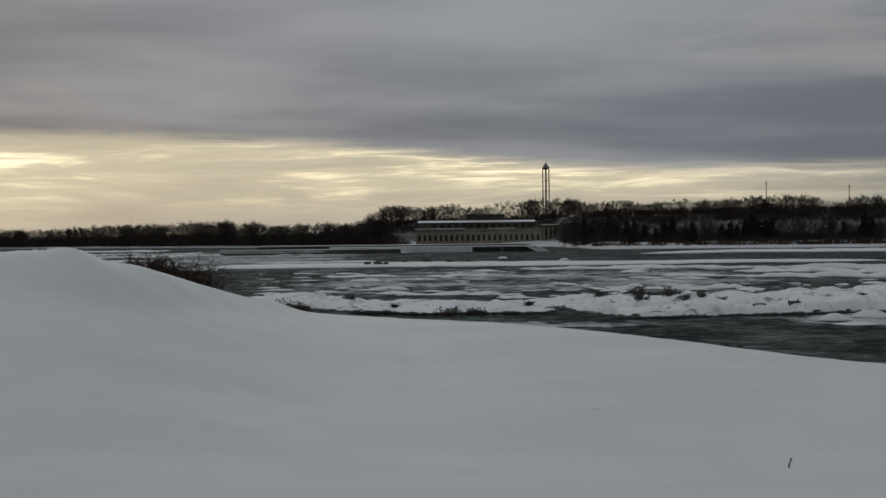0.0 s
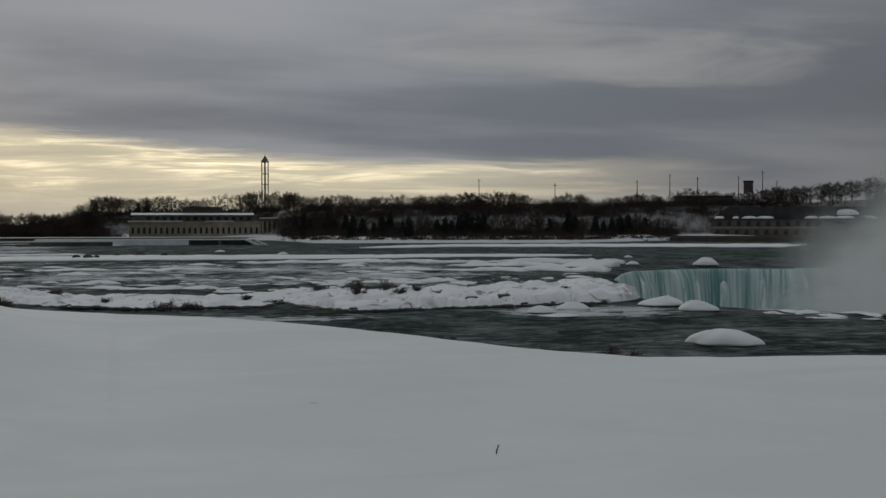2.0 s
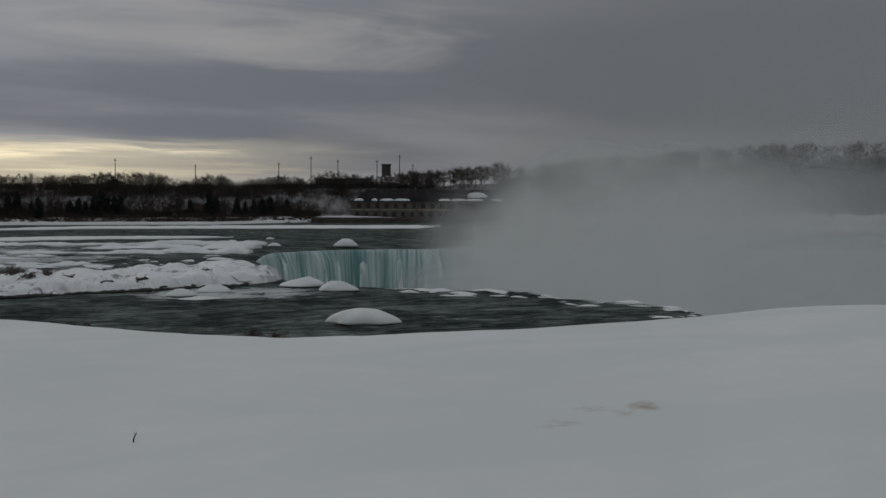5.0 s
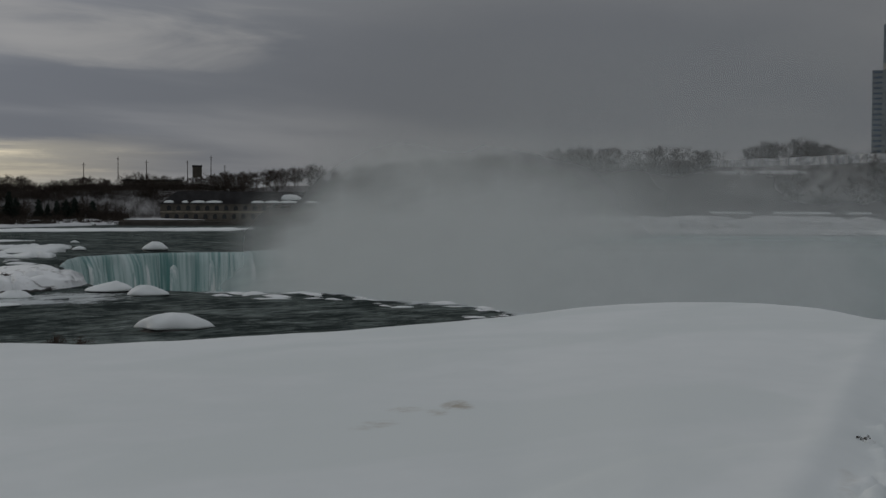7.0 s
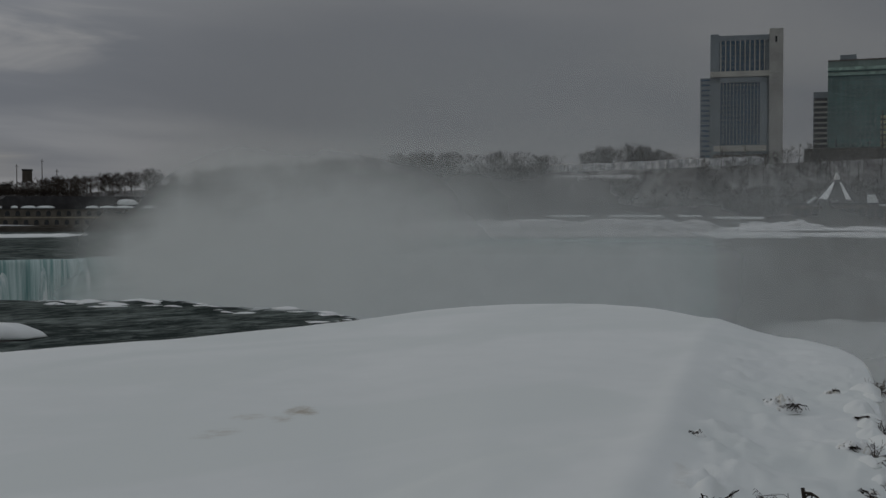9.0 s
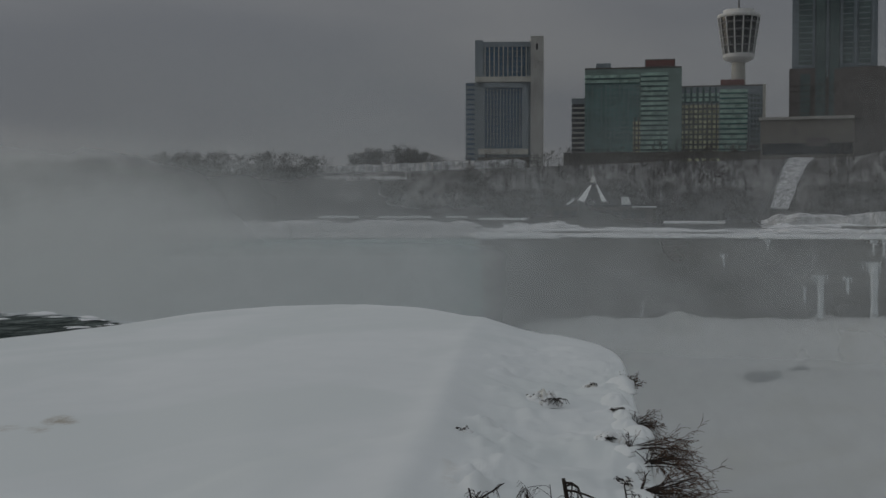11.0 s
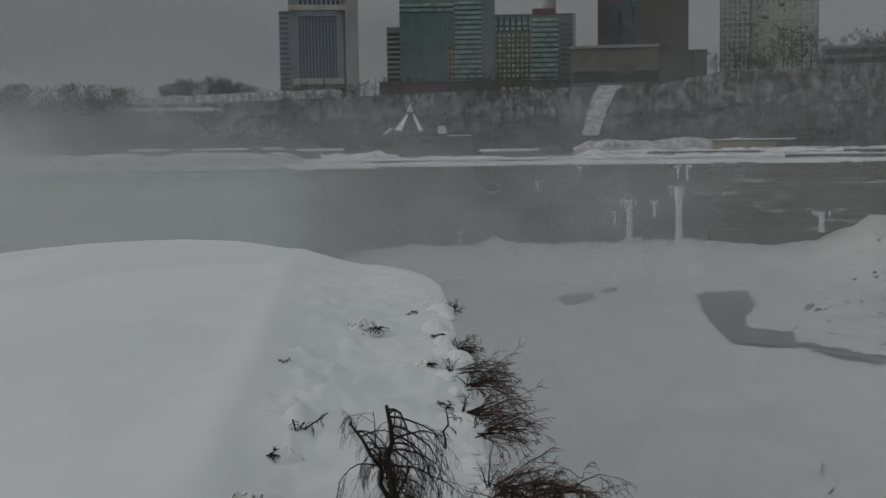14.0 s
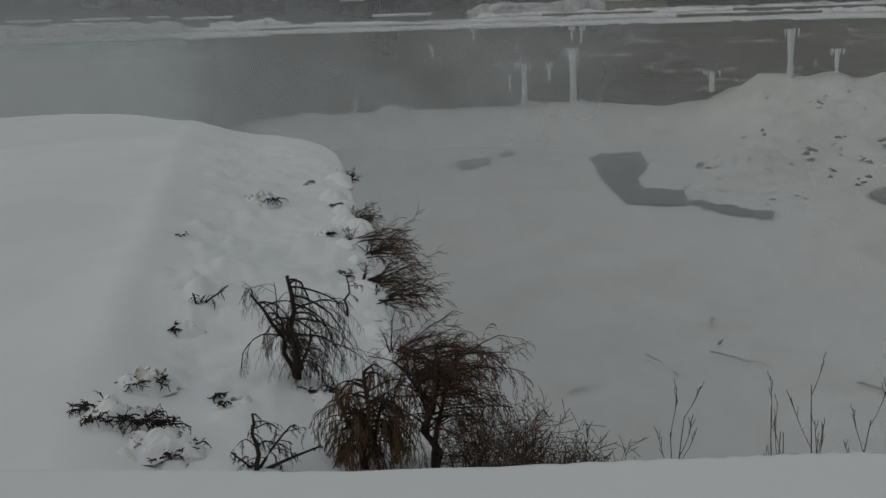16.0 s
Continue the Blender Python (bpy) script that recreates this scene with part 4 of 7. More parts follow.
def isle_height(a, d, x, y):
    s = d - ISLE_FRONT(a) - 1.6 * rough(x, y, 6, 3, 152)
    width = 32 + 16 * smooth(4, 11, a)
    shape = smooth(0, 2.4, s) * smooth(width, width * 0.55, s) * smooth(23.7, 23.0, a) * smooth(-1.0, -7.0, d - NEAR_CREST(np.maximum(a, 22.0)))
    gut = smooth(0.03, 0.20, np.abs(rough(x * 0.5, y * 1.3, 13, 3, 155)))
    gut = np.maximum(gut, np.maximum(smooth(8, 13, a), 0.8 * smooth(7, 3, s)))
    shape = shape * np.where(s > 6, smooth(-0.42, -0.12, rough(x * 0.45, y * 1.1, 11, 3, 156) + 0.5 * smooth(9, 15, a)), 1.0)
    base = ISLE_TOP(a) * (0.42 + 0.24 * rough(x, y * 0.7, 9, 4, 153)) * gut
    z = -0.55 + (0.55 + base) * shape
    for px, py, size, tall in PILLOWS:
        q = ((x - px) / size) ** 2 + ((y - py) / (size * 1.5)) ** 2
        z = np.where(q < 1, np.maximum(z, np.where(z > 0, z, -0.2) * 0.65 + tall * np.sqrt(np.maximum(1 - q, 0))), z)
    broken = np.abs(rough(x, y * 0.6, 4.5, 4, 159))
    z = z - (z > 0.1) * 0.9 * smooth(0.2, 0.0, broken) * smooth(0.0, 0.5, rough(x, y, 24, 2, 160) + 0.35) * np.minimum(ISLE_TOP(a), 1.6)
    return z + (0.12 * rough(x, y, 1.2, 3, 158) + 0.14 * rough(x, y * 0.7, 3.2, 3, 161)) * (z > 0)


isle = fan_sheet("snow_island", np.arange(-9.5, 23.75, 0.07), flat(131), lambda a: np.minimum(216.0, np.where(a > 21.9, NEAR_CREST(np.maximum(a, 22.0)) - 1.5, 216.0)), 170, isle_height, CRUST)
tagged(isle, "low rocky island buried in lumpy snow and ice", "island", kind="structure")
# dark tubes added along the front edge for the shaded undercut of the snow
lip_paths = []
for a0 in np.arange(-8.5, 21.5, 1.5):
    az = np.arange(a0, min(a0 + 1.6, 22.6), 0.1)
    r = ISLE_FRONT(az) - 0.10 + 1.6 * rough(ISLE_FRONT(az) * np.sin(np.radians(az)), ISLE_FRONT(az) * np.cos(np.radians(az)), 6, 3, 152)
    lip_paths.append((np.stack([r * np.sin(np.radians(az)), r * np.cos(np.radians(az)), 0 * az + 0.08], -1), 0.24 + 0.12 * rough(az * 5, 0 * az, 1.0, 3, 17)))
add_tubes("rock_ledge", lip_paths, ROCK, isle, 6)

# bare rocks along its edges and in its gaps
r = np.random.default_rng(91)
for i in range(20):
    az = -8 + 29 * r.random()
    d = float(ISLE_FRONT(az)) + (0.3 + 1.2 * r.random() if i % 2 else 4 + 30 * r.random())
    w = 0.3 + 0.7 * r.random() ** 1.5
    bm = heap(w * 1.8, w, w * 0.35, 1400 + i, 0.2, 6, 14)
    me = bpy.data.meshes.new("island_rock")
    bm.to_mesh(me)
    bm.free()
    me.materials.append(ROCK)
    z0 = float(isle_height(np.array([az]), np.array([d]), np.array([d * math.sin(radians(az))]), np.array([d * math.cos(radians(az))]))[0])
    tagged(new("island_rock", me), "dark wet rock showing through the island's snow", "rock", "rocks on the island").matrix_world = facing(az, d, max(z0, 0.0) - 0.05, 30 * r.normal())

# loose floes and crusts in the broken water behind it
r = np.random.default_rng(73)
for i in range(130):
    az = -9 + 30 * r.random()
    d = (196 if az > 3 else 186) + 115 * r.random() ** 1.3
    w = 0.8 + 4.2 * r.random() ** 2
    bm = heap(w * 1.7, w * (0.5 + 0.5 * r.random()), 0.12 + 0.13 * w * r.random(), 1160 + i, 0.3 * r.normal(), 5, 20, 1.3)
    me = bpy.data.meshes.new("ice_floe")
    bm.to_mesh(me)
    bm.free()
    me.materials.append(CRUST)
    tagged(new("ice_floe", me), "small floe of snowy ice caught in the rapids", "ice", "ice floes in the rapids").matrix_world = facing(az, d, 0.0, 14 * r.normal())


def stem_parts(t, shoots, thick, thin, twig_material, sides=4, name="stem"):
    """One part for each shoot, with its twigs under it."""
    for sets in shoots:
        stem = add_tubes(name, [(p, np.maximum(q, thick)) for p, q in sets[0]], BARK, t, sides)
        fine = [(p, np.maximum(q * 0.75, thin)) for p, q in sets[1]]
        for p, q in (pq for s in sets[2:] for pq in s):
            keep = [0, len(p) // 2, len(p) - 1]
            fine.append((p[keep], np.maximum(q[keep] * 0.75, thin)))
        if fine:
            tagged(add_tubes("twig", fine, twig_material, stem, 3), kind="stuff")


def shrub(az, d, z, w, h, seed, material, label, name="bare_shrub", stems=9, levels=3, droop=0.05, group="", category="shrub", thin=1.0):
    """A bare shrub: stems from one stool, each forking into twigs."""
    r = np.random.default_rng(seed)
    t = thing(name, facing(az, d, z), label, category, group)
    shoots = []
    for i in range(stems):
        ang = r.random() * math.tau
        out = 0.25 + 0.75 * r.random()
        way = np.array([math.cos(ang) * out * w / 2, math.sin(ang) * out * w / 2, h * (0.6 + 0.4 * r.random())])
        size = np.linalg.norm(way)
        shoots.append(grow(r, (0.1 * w * r.normal(), 0.1 * w * r.normal(), -0.1), way, size * 0.8, 0.018 * thin * (0.7 + 0.3 * h), levels, droop, 0.3, 5, 0.8, 0.5, 5))
    stem_parts(t, shoots, 0.01 * thin, 0.008 * thin, material)
    return t


for i, (az, d, w, h) in enumerate(((9.5, 156, 3.4, 2.0), (10.85, 168, 3.2, 2.0), (10.8, 146, 3.2, 0.9), (5.6, 148, 2.8, 0.8), (13.1, 172, 2.4, 1.0), (14.55, 158, 2.6, 0.8), (16.7, 151, 1.8, 0.7), (11.6, 152, 3.0, 0.9), (9.6, 150, 2.4, 1.1), (7.6, 162, 2.4, 1.2), (12.4, 168, 2.4, 1.0), (13.4, 158, 2.0, 0.8), (14.8, 150, 1.6, 0.6), (6.4, 170, 2.2, 0.9), (2.6, 160, 2.2, 0.9), (-2.4, 152, 1.8, 0.8), (10.2, 176, 2.4, 1.0), (19.6, 158, 1.8, 0.6), (4.2, 153, 2.0, 0.9), (0.2, 141, 3.2, 2.0), (1.4, 142, 2.6, 1.4), (-4.6, 164, 2.6, 1.6), (-6.9, 150, 3.4, 1.4), (17.1, 160, 2.4, 0.9))):
    z0 = float(isle_height(np.array([az]), np.array([d]), np.array([d * math.sin(radians(az))]), np.array([d * math.cos(radians(az))]))[0])
    shrub(az, d, max(z0, 0.1), w, 0.72 * h, 200 + i, GREY_TWIG, "grey-brown bare shrub standing in the island's snow", group="shrubs on the island", stems=18, thin=2.4)

# bushes along the outer edge of the point
for i, (az, w, h) in enumerate(((21.9, 1.9, 0.85), (23.1, 1.8, 0.75), (14.2, 0.9, 0.6), (13.5, 0.8, 0.5), (18.6, 1.0, 0.4), (38.4, 1.2, 0.25), (43.0, 1.2, 0.25))):
    shrub(az, float(LAND_EDGE(az)) - 0.4, 1.15, w, h, 230 + i, DARK_TWIG, "small brown bush at the edge of the snow", group="bushes along the snow edge", stems=12, thin=1.2)
for i, (az, d, z, w, h) in enumerate(((-13.6, 98, 5.3, 5.0, 3.6), (-12.6, 103, 4.6, 5.0, 3.6), (-14.6, 106, 5.6, 5, 3.2), (-8.3, 127, 1.6, 2.6, 1.6), (-12.2, 112, 3.6, 6.0, 4.6), (-13.9, 118, 4.4, 6.0, 4.4), (-7.4, 129, 0.9, 3.0, 1.9))):
    shrub(az, d, z, w, h, 250 + i, DARK_TWIG, "tangled bare thicket behind the snow mound", "thicket", group="thickets behind the mound", stems=24, thin=2.6)

for i, (az, d, w) in enumerate(((-3.7, 352, 2.4), (-3.2, 350, 2.8), (-2.8, 351, 1.8), (-1.9, 370, 2.0), (-0.8, 372, 3.2), (0.3, 371, 2.2), (1.2, 374, 1.6), (-5.6, 600, 4.0), (-4.4, 604, 3.4))):
    t = heap(w, w * 0.7, w * 0.36, 300 + i)
    me = bpy.data.meshes.new("river_boulder")
    t.to_mesh(me)
    t.free()
    me.materials.append(ROCK)
    ob = tagged(new("river_boulder", me), "dark bare boulder showing on the ice shelf", "boulder", "boulders on the ice")
    ob.matrix_world = facing(az, d, 0.42 if d < 500 else 0.0)


# ---- the far bank: power stations, tower, woods ----
def bank_z(az, d):
    a, r = np.array([float(az)]), np.array([float(d)])
    return float(bank_height(a, r, r * np.sin(np.radians(a)), r * np.cos(np.radians(a)))[0])


def arched(w, h, y=0.0, thick=0.3):
    pts = [(-w / 2, 0), (w / 2, 0), (w / 2, h - w / 2)]
    pts += [(w / 2 * math.cos(t), h - w / 2 + w / 2 * math.sin(t)) for t in np.linspace(0.4, math.pi - 0.4, 5)]
    return prism(pts + [(-w / 2, h - w / 2)], y - thick, y)


def power_station():
    d = 760
    t = thing("power_station", facing(1.75, d, 1.0), "long stone power station with snow on its roof", "power station")
    wall = block(-41, 41, 0, 26, 0, 9.6)
    block(-42, 42, -0.9, 27, 9.6, 10.3, wall)
    part("wall", wall, STONE, t, "weathered pale stone wall with pilasters")
    up = block(-39, 36, 2.2, 24, 10.3, 14.0)
    part("upper_storey", up, STONE_DARK, t, "darker stone attic storey set back")
    part("roof", block(-40, 37, 1.2, 25, 14.0, 14.4), SLATE, t)
    drift = block(-39.8, 36.8, 0.6, 25, 14.4, 15.8)
    for v in drift.verts:
        if v.co.z > 15 and v.co.y < 10:
            v.co.y += 7
    part("roof_snow", drift, SNOW, t, "thick snow lying on the low-pitched roof")
    part("cornice_snow", block(-41.5, -8, -0.8, 1.8, 10.3, 10.75, bevel=0.15), SNOW, t, "strip of snow on the ledge")
    part("cornice_snow", block(6, 24, -0.8, 1.8, 10.3, 10.65, bevel=0.15), SNOW, t, "strip of snow on the ledge")
    pane = part("window", arched(1.4, 4.0, -0.02, 0.12), PANE, t, "tall dark arched window")
    pane.matrix_basis = Matrix.Translation((-38.6, 0, 2.6))
    sill = part("window_sill", block(-1.1, 1.1, -0.35, 0.0, -0.3, 0.0), STONE, pane)
    pier = part("pilaster", block(-0.5, 0.5, -0.45, 0, 0, 9.6), STONE, t)
    pier.matrix_basis = Matrix.Translation((-40.4, 0, 0))
    for i in range(1, 23):
        o = twin(pane, (-38.6 + i * 3.5, 0, 2.6))
        twin(sill, (0, 0, 0), o)
        twin(pier, (-40.4 + i * 3.5, 0, 0))
    band = part("attic_window", block(-1.2, 1.2, 2.05, 2.3, 11.2, 13.0), PANE, t)
    for i in range(-6, 8):
        twin(band, (i * 4.8, 0, 0))
    part("penthouse", block(-8.5, 17, 10, 20, 15.4, 19.2), STONE_DARK, t, "plain grey penthouse on the roof")
    part("penthouse_roof", block(-9, 17.5, 7.5, 20.5, 19.2, 19.7), SLATE, t)
    porch = block(41, 52, 1.0, 20, 0, 10.5)
    block(40.6, 52.4, 0.2, 21, 10.5, 12.2, porch)
    part("portico", porch, STONE_DARK, t, "sooty stone end pavilion")
    col = part("column", lathe([(0.75, 0.0), (0.62, 0.8), (0.55, 9.4), (0.8, 10.4)], 10, (42.2, -0.6)), STONE, t)
    for i in range(1, 4):
        twin(col, (i * 3.0, 0, 0))
    part("portico_snow", block(41.2, 51.6, 0.4, 20, 12.2, 12.8, bevel=0.2), SNOW, t)
    # the gathering weir in front of it
    w = thing("weir", facing(0.6, 556, 0.0), "low concrete weir with dark sluice openings and ice", "weir")
    part("wall", block(-62, 38, 0, 5, -1, 2.3), CONCRETE, w, "dark wet concrete wall")
    part("snow_top", block(-60, 37, -0.4, 6, 2.3, 2.9, bevel=0.2), SNOW, w)
    part("ice_face", prism([(-40, 0.05), (8, 0.05), (8, 2.3), (-40, 2.3)], -0.6, 0.0), ICE, w, "ice sheathing on the wall")
    # the wall is solid here; black blocks give the openings' shade
    for x0, x1 in ((9, 21.5), (23, 34)):
        part("sluice", block(x0, x1, -0.2, 0.1, 0.1, 2.0), PANE, w, "black panel standing in for the shade of a sluice opening")
    part("ice_chute", prism([(33, 2.6), (35.5, 2.6), (43, -0.1), (38.5, -0.1)], -3.0, 3.0), ICE, w, "sloping chute of ice beside the sluices")
    part("ice_chute", prism([(36.8, 2.9), (38.2, 2.9), (44.6, -0.1), (43.4, -0.1)], -2.0, 4.0), SNOW, w)
    q = thing("retaining_wall", facing(-6.6, 543, 0.0), "low dark wall standing in the river", "wall")
    part("wall", block(17, 43, 0, 3, -1, 1.9), CONCRETE, q)
    part("low_wall", block(-40, 17, 1, 3, -1, 0.8), CONCRETE, q)
    part("snow_top", block(-40, 43, 1.0, 4.2, 1.9, 2.3, bevel=0.15), SNOW, q)
    long_wall = thing("quay_wall", facing(-1.0, 715, 0.0), "long dark quay wall with snow along its top", "wall")
    part("wall", block(-100, 84, 0, 3, -1, 1.5), CONCRETE, long_wall)
    part("snow_top", block(-100, 84, 0.0, 12, 1.5, 2.0, bevel=0.2), SNOW, long_wall)


power_station()


def second_station():
    t = thing("power_station", facing(31.6, 752, 1.6), "two-storey stone power station with a dark roof", "power station")
    part("wall", block(-66, 66, 0, 24, 0, 10.5), STONE_DARK, t, "dark rusticated stone wall")
    part("string_course", block(-66.3, 66.3, -0.4, 0, 5.2, 5.8), STONE, t)
    part("eave", block(-67, 67, -1.0, 24.6, 10.5, 11.2), SLATE, t)
    roof = prism([(-66, 11.2), (66, 11.2), (60, 18.5), (-56, 18.5)], 3, 22)
    part("roof", roof, SLATE, t, "dark pitched slate roof")
    for i, (x, w) in enumerate(((-61, 6), (-51, 4), (-43, 9), (-33, 11), (-6, 8), (3, 10), (13, 12), (28, 9))):
        bm = heap(w, 3.2, 1.6, 400 + i, 0.1, 6, 16)
        bmesh.ops.translate(bm, verts=bm.verts, vec=(x, 0.6, 11.2))
        part("snow_patch", bm, SNOW, t, "patch of snow left at the eave")
    bm = heap(13, 4, 3.4, 420, -0.2, 6, 16)
    bmesh.ops.translate(bm, verts=bm.verts, vec=(16, 2.5, 13.5))
    part("snow_patch", bm, SNOW, t, "heap of snow on the roof")
    pane = part("window", arched(2.6, 3.0, -0.02, 0.15), PANE, t, "dark arched window")
    pane.matrix_basis = Matrix.Translation((-62, 0, 1.2))
    for row in range(2):
        for i in range(22):
            if row or i:
                twin(pane, (-62 + i * 5.9 + (1.2 if row else 0), 0, 1.2 + row * 5.3))
    part("terrace", block(-80, 62, -96, -90, -3.0, 0.6), CONCRETE, t, "dark terrace wall at the water")
    part("terrace_snow", block(-78, 60, -90, 2, -0.2, 0.3), SNOW, t, "snow lying on the terrace")
    part("lower_terrace", block(-62, 58, -100, -96, -3.2, -0.6), CONCRETE, t)
    part("parapet", block(-80, 62, -90.0, -89.2, 0.6, 1.5), STONE_DARK, t)


second_station()


def tall_tower():
    t = thing("lookout_tower", facing(5.05, 1000, bank_z(5.05, 1000)), "slender four-legged tower rising behind the trees", "tower")
    top = 62.6 - bank_z(5.05, 1000)
    leg = part("leg", block(-0.45, 0.45, -0.45, 0.45, 0, top), STEEL, t)
    leg.matrix_basis = Matrix.Translation((-2.6, -2.6, 0))
    for x, y in ((2.6, -2.6), (-2.6, 2.6), (2.6, 2.6)):
        twin(leg, (x, y, 0))
    part("core", block(-0.7, 0.7, -0.7, 0.7, 0, top), STEEL, t)
    part("ring", block(-3.1, 3.1, -3.1, 3.1, top - 1.2, top), STEEL, t)
    bm = bmesh.new()
    bmesh.ops.create_cone(bm, cap_ends=True, segments=4, radius1=4.2, radius2=0.2, depth=4.4, matrix=Matrix.Translation((0, 0, top + 2.2)) @ Matrix.Rotation(radians(45), 4, "Z"))
    part("cap", bm, STEEL, t, "pointed metal cap")
    part("spike", lathe([(0.25, top + 4.2), (0.1, top + 6.4)], 6), STEEL, t)
    for i in range(3):
        part("ring", block(-2.9, 2.9, -2.9, 2.9, top * (0.35 + 0.2 * i), top * (0.35 + 0.2 * i) + 0.5), STEEL, t)


tall_tower()


def utility_pole(az, d, el, tall=16.0):
    z1 = EYE + d * math.tan(radians(el))
    t = thing("utility_pole", facing(az, d, z1 - tall), "tall thin pole above the treetops", "pole", "poles on the ridge")
    part("pole", lathe([(0.32, 0), (0.22, tall)], 8), WOODS, t)
    part("cross_arm", block(-1.2, 1.2, -0.12, 0.12, tall - 1.6, tall - 1.35), WOODS, t)


for az, el in ((15.45, 2.15), (19.15, 1.92), (23.1, 2.05), (24.65, 2.35), (25.95, 2.2), (27.85, 2.2), (28.95, 2.45), (29.6, 2.0)):
    utility_pole(az, 850, el)


def tank_house():
    z = bank_z(28.3, 860)
    t = thing("water_tank", facing(28.3, 860, z), "boxy tank house on legs above the ridge", "tank")
    top = 10.3 + 860 * math.tan(radians(1.98)) - z
    part("tank", block(-3.3, 3.3, -3, 3, top - 8.5, top - 1), STONE_DARK, t, "plain grey box")
    part("roof", block(-3.6, 3.6, -3.3, 3.3, top - 1, top), SLATE, t)
    for x in (-2.8, 2.8):
        part("leg", block(x - 0.4, x + 0.4, -0.4, 0.4, 0, top - 8.5), STEEL, t)
    h = thing("long_building", facing(26.0, 850, bank_z(26.0, 850)), "long dark flat-roofed building on the ridge", "building")
    part("wall", block(-17, 24, 0, 14, 0, 6.4), STONE_DARK, h, "dark brick wall")
    part("roof", block(-17.5, 24.5, -0.5, 14.5, 6.4, 7.0), SLATE, h)
    g = thing("hillside_house", facing(15.4, 800, bank_z(15.4, 800)), "pale gabled house among the trees", "house")
    part("wall", block(-5, 6, 0, 9, 0, 5.0), STONE, g, "pale plastered wall")
    part("roof", prism([(-6, 5.0), (7, 5.0), (0.5, 7.8)], -0.6, 9.6), SLATE, g)
    part("roof_snow", prism([(-5.6, 5.3), (0.3, 7.9), (0.3, 8.4), (-6.0, 5.8)], -0.6, 9.6), SNOW, g)
    part("window", block(-2.5, -1.0, -0.1, 0.0, 1.6, 3.4), PANE, g)
    part("window", block(2.0, 3.5, -0.1, 0.0, 1.6, 3.4), PANE, g)


tank_house()


# bare trees: a few shapes, set out by the hundred
def blades(roots, ways, width):
    """Fine tapering twigs, one long triangle each, turned at random about their length."""
    r = np.random.default_rng(len(roots))
    side = np.cross(ways, r.normal(size=ways.shape))
    side = side / np.linalg.norm(side, axis=1)[:, None] * width / 2
    v = np.stack([roots - side, roots + side, roots + ways], 1).reshape(-1, 3)
    return v, np.arange(len(roots) * 3).reshape(-1, 3)


def tree_shape(seed, tall, limbs=9, twigs=260, wide=0.36, low=0.5):
    """A bare tree with a rounded crown: trunk, limbs, and a haze of fine twigs round them."""
    r = np.random.default_rng(seed)
    lean = 0.05 * tall * r.normal(size=2)
    trunk = np.array([(0, 0, -0.5), (lean[0] * 0.4, lean[1] * 0.4, tall * 0.4), (lean[0], lean[1], tall * 0.85)])
    heavy, roots, ways = [(trunk, np.array([0.20, 0.13, 0.05]))], [], []
    middle = np.array([lean[0] * 0.7, lean[1] * 0.7, tall * (low + 0.12)])
    for i in range(limbs):
        f = 0.14 + 0.7 * (i + r.random()) / limbs
        root = np.array([lean[0] * f, lean[1] * f, tall * 0.85 * f])
        ang = math.tau * (i * 0.382 + 0.1 * r.random())
        high = -0.95 + 1.9 * (i + r.random()) / limbs
        flatness = math.sqrt(max(0.05, 1 - high * high))
        tip = middle + np.array([math.cos(ang) * flatness * wide, math.sin(ang) * flatness * wide, high * 0.36]) * tall * (0.75 + 0.2 * r.random())
        bend = (root + tip) / 2 + np.array([0, 0, -0.02 * tall]) + 0.02 * tall * r.normal(size=3)
        heavy.append((np.array([root, bend, tip]), np.array([0.085, 0.06, 0.03])))
        for j in range(twigs // limbs):
            g = 0.2 + 0.8 * math.sqrt((j + r.random()) / (twigs // limbs))
            p = root + (bend - root) * g * 2 if g < 0.5 else bend + (tip - bend) * (g * 2 - 1)
            p = p + 0.035 * tall * r.normal(size=3)
            way = (p - middle) / tall * 1.8 + 0.5 * r.normal(size=3) + np.array([0, 0, 0.45])
            roots.append(p)
            ways.append(way / np.linalg.norm(way) * tall * (0.07 + 0.09 * r.random()))
    return [tubes(heavy, 3), blades(np.array(roots), np.array(ways), 0.15)]


def brush_shape(seed, tall, twigs=90, width=0.30):
    """A low dense clump of upright shoots."""
    r = np.random.default_rng(seed)
    at = np.stack([0.45 * tall * r.normal(size=twigs), 0.45 * tall * r.normal(size=twigs), tall * (0.45 * r.random(twigs) - 0.05)], -1)
    ways = np.stack([0.22 * r.normal(size=twigs), 0.22 * r.normal(size=twigs), 0.5 + 0.5 * r.random(twigs)], -1) * tall * 0.62
    return [blades(at, ways, width)]


SHAPES = [tree_shape(700 + i, 12.0, wide=0.30 + 0.03 * (i % 4), low=0.44 + 0.03 * (i % 3)) for i in range(9)]
BRUSH = [brush_shape(740 + i, 12.0) for i in range(6)]
SCRUB = [brush_shape(780 + i, 12.0, 36, 1.5) for i in range(5)]


